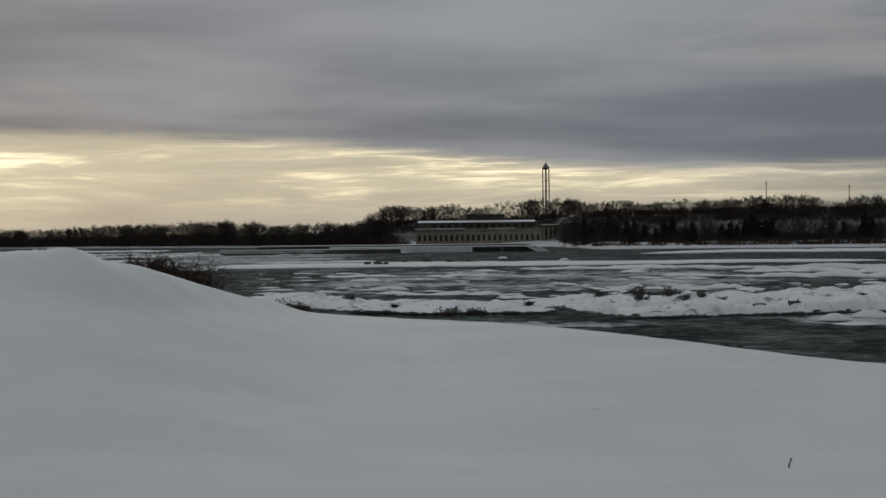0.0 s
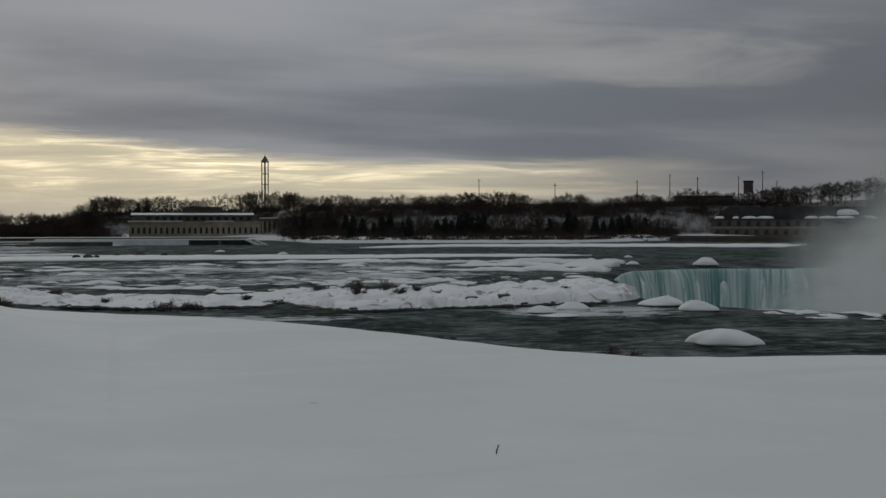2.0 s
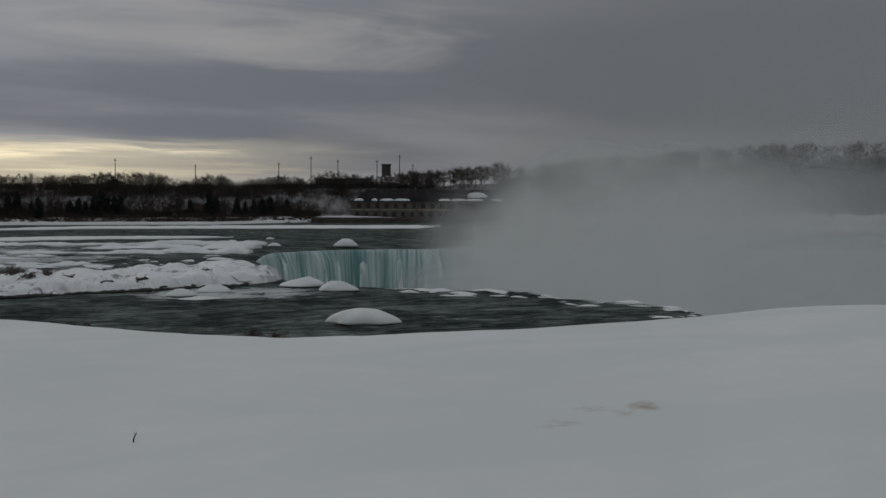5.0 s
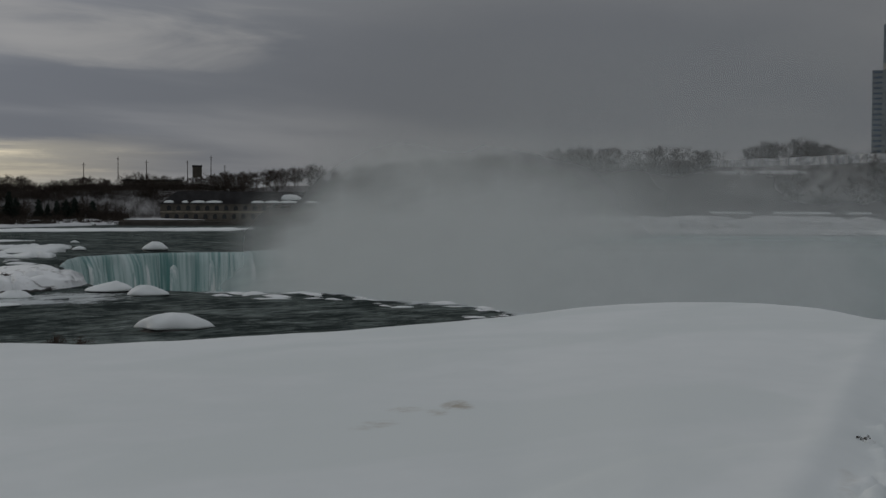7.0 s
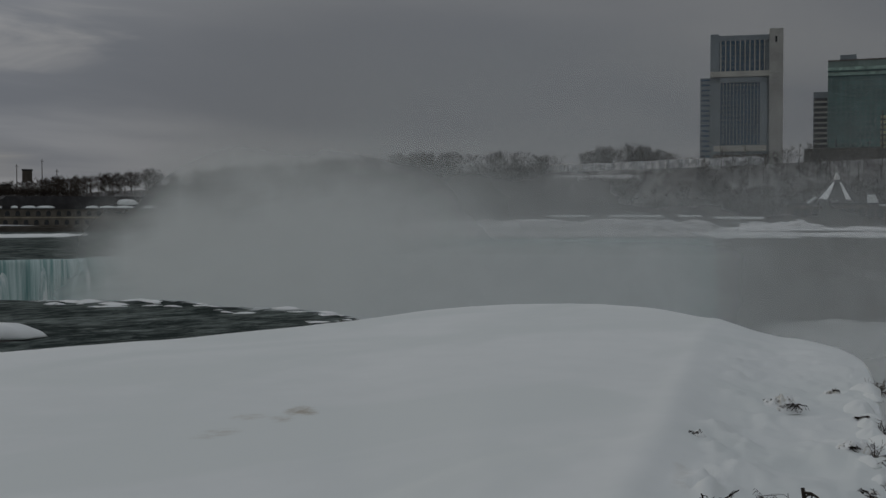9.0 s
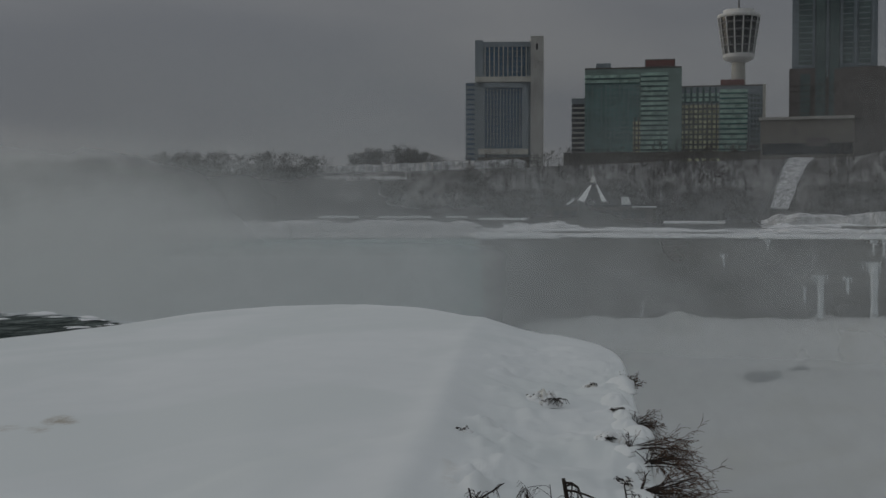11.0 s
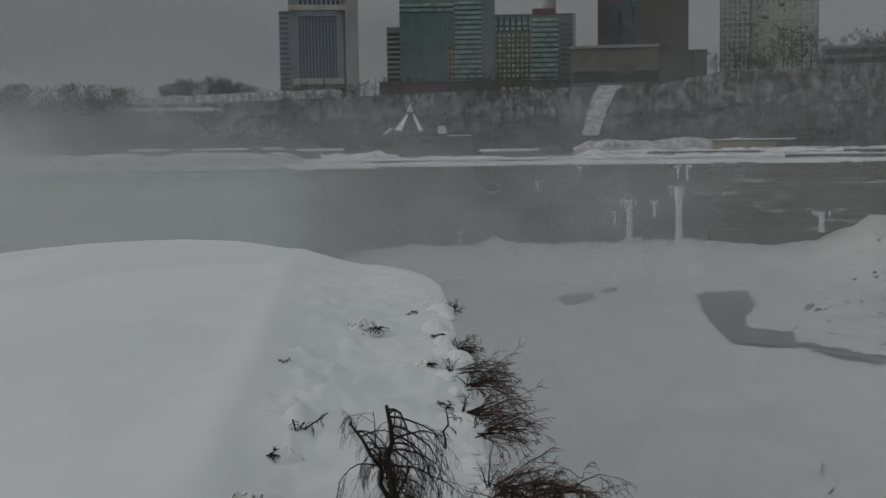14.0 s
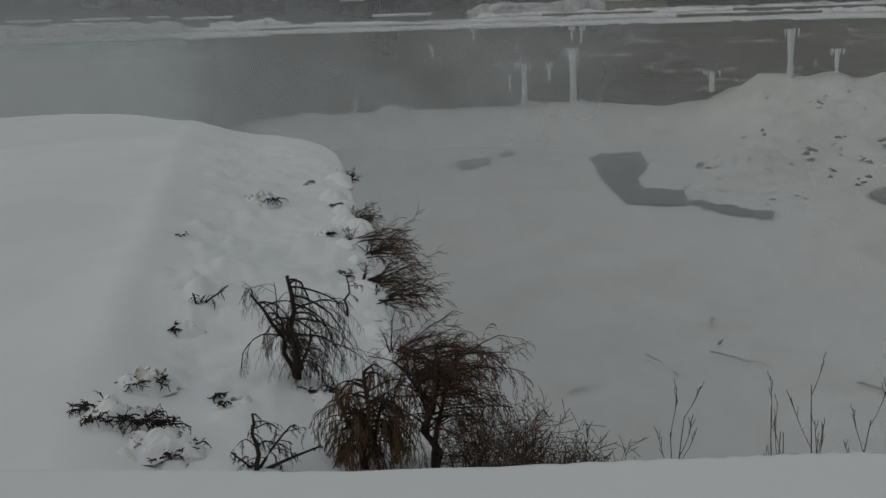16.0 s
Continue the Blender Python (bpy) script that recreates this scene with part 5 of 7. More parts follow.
def pole_shape(seed, tall):
    """A slender tree of crowded woods: a long bare trunk with a few steep limbs."""
    r = np.random.default_rng(seed)
    lean = 0.03 * tall * r.normal(size=2)
    paths = [(np.array([(0, 0, -0.5), (lean[0], lean[1], tall)]), np.array([0.17, 0.05]))]
    roots, ways = [], []
    for i in range(7):
        f = 0.4 + 0.55 * r.random()
        p = np.array([lean[0] * f, lean[1] * f, tall * f])
        way = tall * 0.2 * np.array([0.5 * r.normal(), 0.5 * r.normal(), 0.9])
        paths.append((np.array([p, p + way]), np.array([0.07, 0.03])))
        for j in range(7):
            roots.append(p + way * r.random())
            ways.append(way * 0.4 + 0.05 * tall * r.normal(size=3))
    return [tubes(paths, 3), blades(np.array(roots), np.array(ways), 0.12)]


POLES = [pole_shape(760 + i, 12.0) for i in range(6)]


def tree_field(name, places, label, material=WOODS, kind="stuff", shapes=SHAPES):
    verts, faces, base = [], [], 0
    r = np.random.default_rng(len(places))
    for x, y, z, s in places:
        shape = shapes[r.integers(len(shapes))]
        ang = r.random() * math.tau
        c, n = math.cos(ang), math.sin(ang)
        wide = s * (1.0 + 0.45 * r.random())
        for v, f in shape:
            q = np.stack([(v[:, 0] * c - v[:, 1] * n) * wide + x, (v[:, 0] * n + v[:, 1] * c) * wide + y, v[:, 2] * s + z], -1)
            verts.append(q)
            faces.append(f.reshape(-1, f.shape[1]) + base)
            base += len(q)
    v = np.concatenate(verts)
    corners = np.concatenate([f.ravel() for f in faces])
    sizes = np.concatenate([np.full(len(f), f.shape[1]) for f in faces])
    me = bpy.data.meshes.new(name)
    me.vertices.add(len(v))
    me.vertices.foreach_set("co", v.ravel().astype(np.float32))
    me.loops.add(len(corners))
    me.loops.foreach_set("vertex_index", corners.astype(np.int32))
    me.polygons.add(len(sizes))
    me.polygons.foreach_set("loop_start", (np.cumsum(sizes) - sizes).astype(np.int32))
    me.update(calc_edges=True)
    me.materials.append(material)
    return tagged(new(name, me), label, "trees", kind=kind)


# how high the treetops of the far side stand, in degrees above the eye's level
CANOPY = table([(-24, 0.36), (-20.7, 0.37), (-18.3, 0.37), (-17, 0.47), (-15.7, 0.59), (-13.2, 0.54), (-12.3, 0.72), (-11, 0.63), (-10.5, 0.78), (-10.0, 0.45), (-9.2, 0.64), (-8.3, 0.42), (-6.2, 0.58), (-4.1, 0.52), (-3.6, 0.9),
                (-3.0, 1.26), (-2.3, 1.36), (-1.1, 1.24), (0.5, 1.40), (1.8, 1.18), (2.7, 1.45), (4.6, 1.64), (6.5, 1.59), (7.3, 1.32), (8.7, 1.50), (9.9, 1.26), (11.4, 1.46), (13, 1.40), (14.5, 1.53), (15.8, 1.70), (17.4, 1.52),
                (18.9, 1.18), (19.6, 1.53), (20.3, 1.50), (21.1, 1.18), (22, 1.31), (23.7, 1.52), (24.4, 1.23), (25.5, 1.75), (26.4, 1.60), (27.3, 1.46), (29.2, 1.73), (31.3, 1.87), (33.7, 2.18), (35.1, 2.0), (37, 2.3), (40.2, 2.6),
                (43.4, 2.98), (47, 3.05), (49.7, 3.12), (51.5, 3.1), (54.6, 2.85), (55.4, 3.38), (57.2, 3.42), (58.4, 3.15), (59.2, 2.8), (62, 2.7)])


def woods(n, az0, az1, near, far, lo, hi, seed, skip=None, reach=None):
    """n places between two distances beyond the shore; tree scales (12 m each) from lo to hi, or, with reach, up to that part of the canopy's height."""
    r = np.random.default_rng(seed)
    out = []
    while len(out) < n:
        a = az0 + (az1 - az0) * r.random()
        s = near + (far - near) * r.random()
        d = float(SHORE(a)) + s + 24 * float(smooth(6.2, 7.6, a) * smooth(24.6, 22.5, a))
        if skip and skip(a, d):
            continue
        x, y = d * math.sin(radians(a)), d * math.cos(radians(a))
        z = bank_z(a, d)
        size = lo + (hi - lo) * r.random() ** 1.3
        if reach:
            size = min(max((EYE + d * math.tan(radians(float(CANOPY(a)))) - z) / 12.0 * reach * (0.80 + 0.22 * r.random()), lo), hi)
        out.append((x, y, z, size))
    return out


behind_station = lambda a, d: (-1.6 < a < 5.9 and d < 800) or (25 < a < 37 and d < 800)
clear_of_road = lambda a, d: 53 < a < 62.8 and 128 < d - float(SHORE(a)) < 192
chute = lambda a, d: 74.0 < a < 77.0 and d < 700
for n, az0, az1, near, far, lo, hi, seed, skip, reach, shapes, label in (
        (360, -23, -2.8, 14, 90, 0.5, 1.6, 11, behind_station, 1.0, SHAPES, "leafless woods along the low far shore"),
        (1100, -23, -2.6, 6, 60, 0.42, 0.80, 16, behind_station, None, BRUSH, "brown undergrowth beneath the far woods"),
        (430, -4.2, 31, 118, 180, 0.45, 1.6, 12, behind_station, 1.0, SHAPES, "leafless woods along the top of the escarpment"),
        (230, 6, 27, 38, 74, 0.45, 0.9, 17, behind_station, None, SHAPES, "bare trees at the foot of the escarpment"),
        (1000, -4.0, 31, 100, 150, 0.32, 0.58, 19, behind_station, None, BRUSH, "dense brushwood along the top of the escarpment"),
        (170, 5.2, 8.5, 30, 100, 0.3, 0.6, 28, lambda a, d: a < 5.9 and d < 790, None, BRUSH, "dark brushwood beside the power station"),
        (560, 6, 29, 38, 66, 0.22, 0.52, 24, lambda a, d: behind_station(a, d) or math.sin(a * 2.3 + 0.8) + 0.7 * math.sin(a * 5.1) < -0.7, None, BRUSH, "dark brushwood at the foot of the escarpment"),
        (200, 29, 62, 110, 215, 0.6, 1.7, 13, lambda a, d: behind_station(a, d) or clear_of_road(a, d), 1.0, SHAPES, "leafless woods fading into the spray"),
        (36, 54.7, 58.9, 193, 250, 0.6, 1.9, 23, None, 1.0, SHAPES, "close clump of bare trees on the misty ridge"),
        (1000, 34, 62, 84, 180, 0.30, 0.62, 25, clear_of_road, None, BRUSH, "brown brushwood on the misty escarpment"),
        (620, -4, 34, -14, 38, 0.08, 0.26, 15, behind_station, None, SCRUB, "low bare scrub along the waterline"),
        (330, 60, 94, 96, 205, 0.5, 0.95, 14, chute, None, SHAPES, "leafless woods on the steep gorge-side escarpment"),
        (1000, 60, 94, 92, 150, 0.22, 0.5, 26, chute, None, BRUSH, "brown brushwood low on the escarpment"),
        (560, 60, 95, 92, 200, 0.6, 1.1, 21, chute, None, POLES, "slender leafless trees crowding the escarpment"),
        (620, 5, 30, 56, 118, 0.35, 0.65, 27, behind_station, None, POLES, "thin bare trunks on the snowy slope"),
        (300, 28, 62, 62, 128, 0.40, 0.75, 22, behind_station, None, POLES, "slender leafless trees on the far slope")):
    tree_field("bare_trees", woods(n, az0, az1, near, far, lo, hi, seed, skip, reach), label, shapes=shapes)


def spruce(az, d, tall, seed):
    r = np.random.default_rng(seed)
    t = thing("spruce_tree", facing(az, d, bank_z(az, d) - 0.2), "dark green spruce at the foot of the escarpment", "tree", "spruces on the far shore")
    part("trunk", lathe([(0.28, 0), (0.08, tall * 0.95)], 6), BARK, t)
    verts, faces = [], []
    tiers = 12
    for i in range(tiers):
        f = i / tiers
        z0 = tall * (0.06 + 0.9 * f)
        reach = tall * (0.33 * (1 - f) ** 0.55 * min(1.0, 0.65 + 2.0 * f)) * (0.8 + 0.4 * r.random()) + 0.2
        for j in range(14):
            ang = math.tau * (j + r.random()) / 14
            q = reach * (0.55 + 0.55 * r.random())
            c, s = math.cos(ang), math.sin(ang)
            w = 0.20 * q + 0.25
            sag = 0.45 * r.random() - 0.1
            z = z0 + tall * 0.04 * r.normal()
            b = len(verts)
            verts += [(0, 0, z + 0.45), (c * q * 0.55 - s * w, s * q * 0.55 + c * w, z - 0.2 * q), (c * q, s * q, z - sag * q), (c * q * 0.55 + s * w, s * q * 0.55 - c * w, z - 0.2 * q), (c * q * 0.5, s * q * 0.5, z + 0.45)]
            faces += [(b, b + 1, b + 4), (b + 1, b + 2, b + 4), (b + 2, b + 3, b + 4), (b + 3, b, b + 4)]
    mesh_object("crown", verts, faces, NEEDLE, t, False)
    return t


spruces = [spruce(6.9, SHORE(6.9) + 42, 11, 1), spruce(9.2, SHORE(9.2) + 40, 9, 2), spruce(12.0, SHORE(12) + 44, 12, 3)]
r = np.random.default_rng(77)
for az, near, big in ((6.5, 40, 1.0), (6.9, 44, 1.15), (7.2, 41, 0.95), (8.05, 46, 1.35), (8.35, 42, 0.9), (8.95, 43, 1.1), (9.3, 46, 1.2), (9.75, 41, 1.2), (10.3, 44, 1.0), (10.7, 42, 1.15), (11.1, 47, 1.25), (11.7, 43, 0.85),
                      (12.1, 45, 0.9), (13.4, 46, 1.0), (13.8, 42, 1.25), (14.1, 48, 1.1), (14.5, 42, 1.2), (14.8, 46, 1.45), (15.1, 50, 1.35), (15.4, 43, 1.15), (15.7, 47, 1.2), (18.9, 45, 0.9), (19.8, 44, 1.3), (20.1, 48, 1.15),
                      (21.1, 44, 1.25), (21.5, 42, 1.0), (21.9, 46, 1.3), (22.3, 44, 1.1), (22.7, 48, 1.2), (23.5, 46, 1.0), (-0.9, 150, 0.9), (-0.5, 152, 1.0)):
    d = float(SHORE(az)) + near + (24 if az > 6 else 0)
    o = copy_thing(spruces[r.integers(3)], facing(az, d, bank_z(az, d) - 0.3, 360 * r.random()))
    o.scale = (big * (0.95 + 0.3 * r.random()), big, big * (0.9 + 0.15 * r.random()))


# ---- the skyline across the gorge ----
GLASS_BLUE = plain("blue_grey_glass", (0.030, 0.075, 0.130), 0.25, 0.5, 0.3, 0.12)
GLASS_GREEN = plain("green_glass", (0.018, 0.105, 0.088), 0.25, 0.5, 0.4, 0.10)
# paler than the other glass: haze in front of it is put into the colour
GLASS_HAZED = plain("hazed_glass", (0.20, 0.235, 0.245), 0.35, 0.5, 0.35, 0.12)
GLASS_TEAL = plain("teal_glass", (0.095, 0.195, 0.178), 0.3, 0.5, 0.4, 0.12)
GLASS_DULL = plain("dull_glass", (0.070, 0.102, 0.098), 0.3, 0.5, 0.3, 0.10)
PANEL_GREEN = plain("green_grey_panel", (0.17, 0.235, 0.21), 0.8, 0.25, 0.2, 0.1)
PIER = plain("beige_grey_concrete", (0.36, 0.355, 0.33), 0.8, 0.25, 0.2, 0.1)
GLASS_MINT = plain("pale_green_glass", (0.30, 0.44, 0.37), 0.3, 0.5, 0.5, 0.25)
SLAB_TEAL = plain("dark_teal_panel", (0.028, 0.078, 0.070), 0.7, 0.3, 0.3, 0.1)
SLAB_DRAB = plain("drab_panel", (0.105, 0.112, 0.095), 0.8, 0.25, 0.25, 0.1)
# lit or sky-reflecting windows: the brightness is only in the colour, nothing glows
GLASS_PALE = plain("pale_lit_glass", (0.40, 0.40, 0.24), 0.3, 0.5, 0.8, 0.25)
PANEL = plain("pale_concrete_panel", (0.45, 0.44, 0.39), 0.8, 0.25, 0.15, 0.1)
PANEL_GREY = plain("grey_concrete_panel", (0.20, 0.232, 0.25), 0.8, 0.25, 0.15, 0.1)
PODIUM = plain("grey_brown_render", (0.17, 0.158, 0.138), 0.85, 0.2, 0.2, 0.15)
BROWN = plain("brown_brick", (0.115, 0.104, 0.098), 0.85, 0.2, 0.2, 0.15)
RED = plain("dull_red_sign", (0.15, 0.055, 0.045), 0.6, 0.3, 0.2, 0.2)
WHITE = plain("white_paint", (0.62, 0.62, 0.60), 0.6, 0.3, 0.1, 0.3)


def hotel_with_pier():
    t = thing("hotel_tower", facing(62.07, 760, 38.0), "grey-blue glass hotel slab with a tall pale pier", "hotel")
    part("body", block(-18.5, 17, 0, 22, 0, 82), PANEL_GREY, t, "grey framed slab")
    part("side_wing", block(-25, -18.5, 2, 22, 0, 56.5), PANEL_GREY, t, "lower grey wing")
    wing = part("wing_window", block(-24.3, -19.2, 1.8, 2.05, 0.6, 1.9), GLASS_BLUE, t)
    wing.matrix_basis = Matrix.Translation((0, 0, 6))
    for i in range(1, 16):
        twin(wing, (0, 0, 6 + i * 3.2))
    part("pier", block(17, 25.3, -2.5, 24, 0, 85.8), PIER, t, "tall pale concrete pier")
    part("pier_slot", block(20.4, 21.6, -2.7, -2.4, 77, 81), PANE, t)
    part("upper_glass", block(-13.2, 15, -0.5, 0.1, 60.2, 79.2), GLASS_BLUE, t, "dark blue glass of the top storeys")
    fin = part("mullion", block(-0.28, 0.28, -1.1, -0.4, 60.2, 79.2), PANEL, t)
    fin.matrix_basis = Matrix.Translation((-12.4, 0, 0))
    for i in range(1, 10):
        twin(fin, (-12.4 + i * 2.95, 0, 0))
    floor = part("spandrel", block(-13.2, 15, -0.75, -0.4, 0, 0.5), GLASS_DULL, t)
    floor.matrix_basis = Matrix.Translation((0, 0, 63))
    for i in range(1, 5):
        twin(floor, (0, 0, 63 + i * 3.3))
    part("crown", block(-18.5, 17.3, -1.2, 22, 79.2, 82.4), PANEL_GREY, t)
    part("corner_tower", block(-18.8, -13.6, -1.0, 8, 58, 83.5), PANEL_GREY, t)
    part("ledge", block(-18.8, 17, -2.4, 0.2, 56.6, 60.0), PANEL, t, "pale ledge across the slab")
    for x0, x1 in ((-16.5, -12.6), (11.5, 15.6)):
        part("frame_post", block(x0, x1, -2.0, 0.1, 8, 56), PANEL_GREY, t)
    part("lower_glass", block(-12.6, 11.5, -0.5, 0.1, 14, 53), GLASS_BLUE, t, "recessed glass wall")
    part("frame_sill", block(-16.5, 15.6, -2.4, 0.2, 10.0, 13.6), PANEL, t)
    part("frame_head", block(-16.5, 15.6, -2.0, 0.2, 53, 56), PANEL_GREY, t)
    fin = part("mullion", block(-0.22, 0.22, -1.0, -0.4, 14, 53), PANEL_GREY, t)
    fin.matrix_basis = Matrix.Translation((-10.8, 0, 0))
    for i in range(1, 11):
        twin(fin, (-10.8 + i * 2.1, 0, 0))
    floor = part("spandrel", block(-12.6, 11.5, -0.72, -0.4, 0, 0.6), GLASS_DULL, t)
    floor.matrix_basis = Matrix.Translation((0, 0, 17))
    for i in range(1, 12):
        twin(floor, (0, 0, 17 + i * 3.1))
    part("base", block(-17, 16.5, -3, 0.1, 0, 8), STONE_DARK, t)


hotel_with_pier()


def banded(t, x0, x1, y, z0, z1, step, glass, slab, cols=0):
    """Floors of window bands and slabs on one face."""
    g = part("window_band", block(x0, x1, y - 0.3, y, 0, step * 0.6), glass, t)
    g.matrix_basis = Matrix.Translation((0, 0, z0))
    n = int((z1 - z0) / step)
    for i in range(1, n):
        twin(g, (0, 0, z0 + i * step))
    s = part("floor_slab", block(x0, x1, y - 0.9, y, 0, step * 0.28), slab, t)
    s.matrix_basis = Matrix.Translation((0, 0, z0 - step * 0.32))
    for i in range(1, n):
        twin(s, (0, 0, z0 - step * 0.32 + i * step))
    if cols:
        w = (x1 - x0) / cols
        c = part("column", block(-0.18 * w, 0.18 * w, y - 0.6, y, z0, z1), slab, t)
        c.matrix_basis = Matrix.Translation((x0 + w / 2, 0, 0))
        for i in range(1, cols):
            twin(c, (x0 + w / 2 + i * w, 0, 0))


def green_hotel():
    t = thing("hotel_block", facing(69.9, 780, 42.8), "long green-glass hotel with red roof signs", "hotel")
    part("body", block(-53.5, 9, 0, 24, 0, 62), PANEL_GREEN, t, "tall grey-green block")
    part("wing", block(9, 62, 3, 24, 0, 49.6), PANEL_GREY, t, "lower grey wing")
    part("side_wing", block(-62.5, -53.5, 4, 22, 0, 43.5), PANEL_GREY, t)
    part("flat_glass", block(-53, -18, -0.4, 0.1, 8, 52), GLASS_TEAL, t, "smooth dull green glass wall")
    fin = part("mullion", block(-0.18, 0.18, -0.8, -0.3, 8, 52), PANEL_GREY, t)
    fin.matrix_basis = Matrix.Translation((-51.5, 0, 0))
    for i in range(1, 12):
        twin(fin, (-51.5 + i * 2.95, 0, 0))
    line = part("floor_line", block(-53.2, -18, -0.7, -0.35, 0, 0.55), PANEL_GREEN, t)
    line.matrix_basis = Matrix.Translation((0, 0, 10))
    for i in range(1, 13):
        twin(line, (0, 0, 10 + i * 3.3))
    banded(t, -53.5, -18, -0.1, 53, 61.5, 3.2, GLASS_MINT, SLAB_TEAL)
    banded(t, -17, 0.5, -0.1, 6, 61, 3.2, GLASS_MINT, SLAB_TEAL)
    part("corner", block(0.5, 9.2, -1.2, 24, 0, 61.5), PANEL_GREEN, t)
    banded(t, -22, -17.2, -0.9, 6, 30, 3.2, GLASS_PALE, SLAB_DRAB, 2)
    banded(t, 9.5, 33, 2.9, 6, 40, 3.3, GLASS_PALE, SLAB_DRAB, 8)
    banded(t, 9.5, 33, 2.9, 40, 49, 3.3, GLASS_MINT, SLAB_TEAL, 6)
    banded(t, 33.5, 51, 2.9, 6, 49, 3.3, GLASS_MINT, GLASS_GREEN)
    banded(t, 51.5, 60, 2.9, 6, 46, 3.3, GLASS_DULL, PANEL_GREY, 4)
    part("side_band", block(60.5, 62.3, 2.0, 24, 0, 50.4), PANEL, t)
    banded(t, -62, -54, 3.9, 8, 43, 3.3, PANE, PANEL)
    part("plant_room", block(-46.5, -37, 4, 14, 62, 66.3), PANEL_GREY, t)
    part("roof_sign", block(-14.5, 5, 2, 12, 62.5, 68), BROWN, t, "brown rooftop box")
    part("roof_sign", block(-14, 4.5, 1.6, 2.0, 63.5, 67.2), RED, t, "dull red roof sign")
    part("roof_sign", block(34, 49, 4, 8, 49.6, 54), RED, t, "dull red roof sign")
    part("parapet", block(-53.5, 9, -0.5, 24, 62, 62.8), STONE_DARK, t)
    part("parapet", block(9, 62, 2.5, 24, 49.6, 50.3), STONE_DARK, t)
    part("podium", block(-67, 64, -6, 4, -6, 7), STONE_DARK, t, "dark podium storeys behind bare trees")
    banded(t, 9.5, 33, -6.0, 0, 4.5, 4.0, GLASS_PALE, STONE_DARK, 5)


green_hotel()


def pod_tower():
    t = thing("observation_tower", facing(73.2, 800, 48.0), "observation tower with a flared dark glass pod", "tower")
    part("shaft", lathe([(6.4, 0), (5.0, 30), (4.4, 58), (4.4, 64)], 20), PANEL, t, "pale concrete shaft")
    part("collar", lathe([(4.6, 61.2), (9.0, 63.0), (10.2, 64.4), (10.2, 66.6), (8.8, 67.2)], 28), WHITE, t, "white collar under the pod")
    part("pod", lathe([(9.6, 66.6), (10.5, 72), (11.8, 82), (12.9, 90.4)], 28), PANE, t, "dark glass pod widening upwards")
    for z, r in ((71.5, 10.6), (76.5, 11.2), (81.5, 11.9), (86.5, 12.5)):
        part("floor_ring", lathe([(r + 0.1, z), (r + 0.35, z + 0.2), (r + 0.35, z + 0.9), (r + 0.1, z + 1.1)], 28), STEEL, t)
    for i in range(14):
        ang = math.tau * i / 14
        c, s = math.cos(ang), math.sin(ang)
        v, f = tubes([(np.array([(9.9 * c, 9.9 * s, 66.8), (12.0 * c, 12.0 * s, 81), (13.3 * c, 13.3 * s, 90.8)]), np.array([0.45, 0.45, 0.45]))], 5)
        mesh_object("rib", v.tolist(), f.tolist(), WHITE, t)
    part("roof", lathe([(13.5, 90.4), (14.0, 91.2), (13.8, 92.6), (10.5, 93.4), (10, 95.6), (3, 96.6)], 28), WHITE, t, "pale roof cap")
    part("mast", lathe([(0.6, 96.4), (0.25, 114)], 8), STEEL, t)


pod_tower()


def tall_hotel():
    t = thing("hotel_tower", facing(77.5, 760, 40.0), "very tall grey-brown hotel tower with glass ribs", "hotel")
    part("shaft", block(-25, 25, 2, 30, 0, 150), PANEL_GREY, t, "tall grey tower rising out of view")
    part("shoulder", block(-26.5, 29, 0, 30, 0, 59.5), BROWN, t, "broad brown lower storeys")
    part("shoulder_wing", block(0, 30, -1.5, 0, 0, 58.5), BROWN, t)
    for x0, x1, z0, z1 in ((-21, -13, 62, 148), (-11, -5, 20, 148), (-3, 3, 20, 148), (5, 11, 62, 148), (14, 21, 62, 148), (-20, -14, 10, 56)):
        y = 2.0 if z0 > 50 else -0.1
        part("glass_rib", block(x0, x1, y - 0.4 if z0 > 50 else -0.5, y + 0.1, z0, z1), GLASS_DULL, t, "vertical strip of dull glass")
    for x in (-4, 4, 12.4, -12, 22.4):
        part("fin", block(x - 0.5, x + 0.5, 0.8 if abs(x) > 5 else -0.9, 2.1, 54, 149), PANEL_GREY, t)
    s = part("floor_line", block(-24.8, 24.8, 1.4, 2.1, 0, 0.5), PANEL_GREY, t)
    s.matrix_basis = Matrix.Translation((0, 0, 57))
    for i in range(1, 26):
        twin(s, (0, 0, 57 + i * 3.5))
    s = part("floor_line", block(-26.3, -0.2, -0.8, 0.0, 0, 0.5), BROWN, t)
    s.matrix_basis = Matrix.Translation((0, 0, 28))
    for i in range(1, 7):
        twin(s, (0, 0, 28 + i * 3.5))
    part("podium", block(-43, 12, -8, 26, 0, 27.5), PODIUM, t, "pale flat-roofed podium")
    part("podium_roof", block(-44, 12, -9, 26, 27.5, 29.3), PIER, t)
    part("podium_band", block(-42, 11, -8.3, -7.9, 6, 13), PANE, t)
    part("podium_sign", block(-16, -4, -8.6, -8.2, 11, 16), BROWN, t, "brown sign panel")
    part("annex", block(12, 41, -10, 20, 0, 25), BROWN, t, "rounded dark brown annex")


tall_hotel()


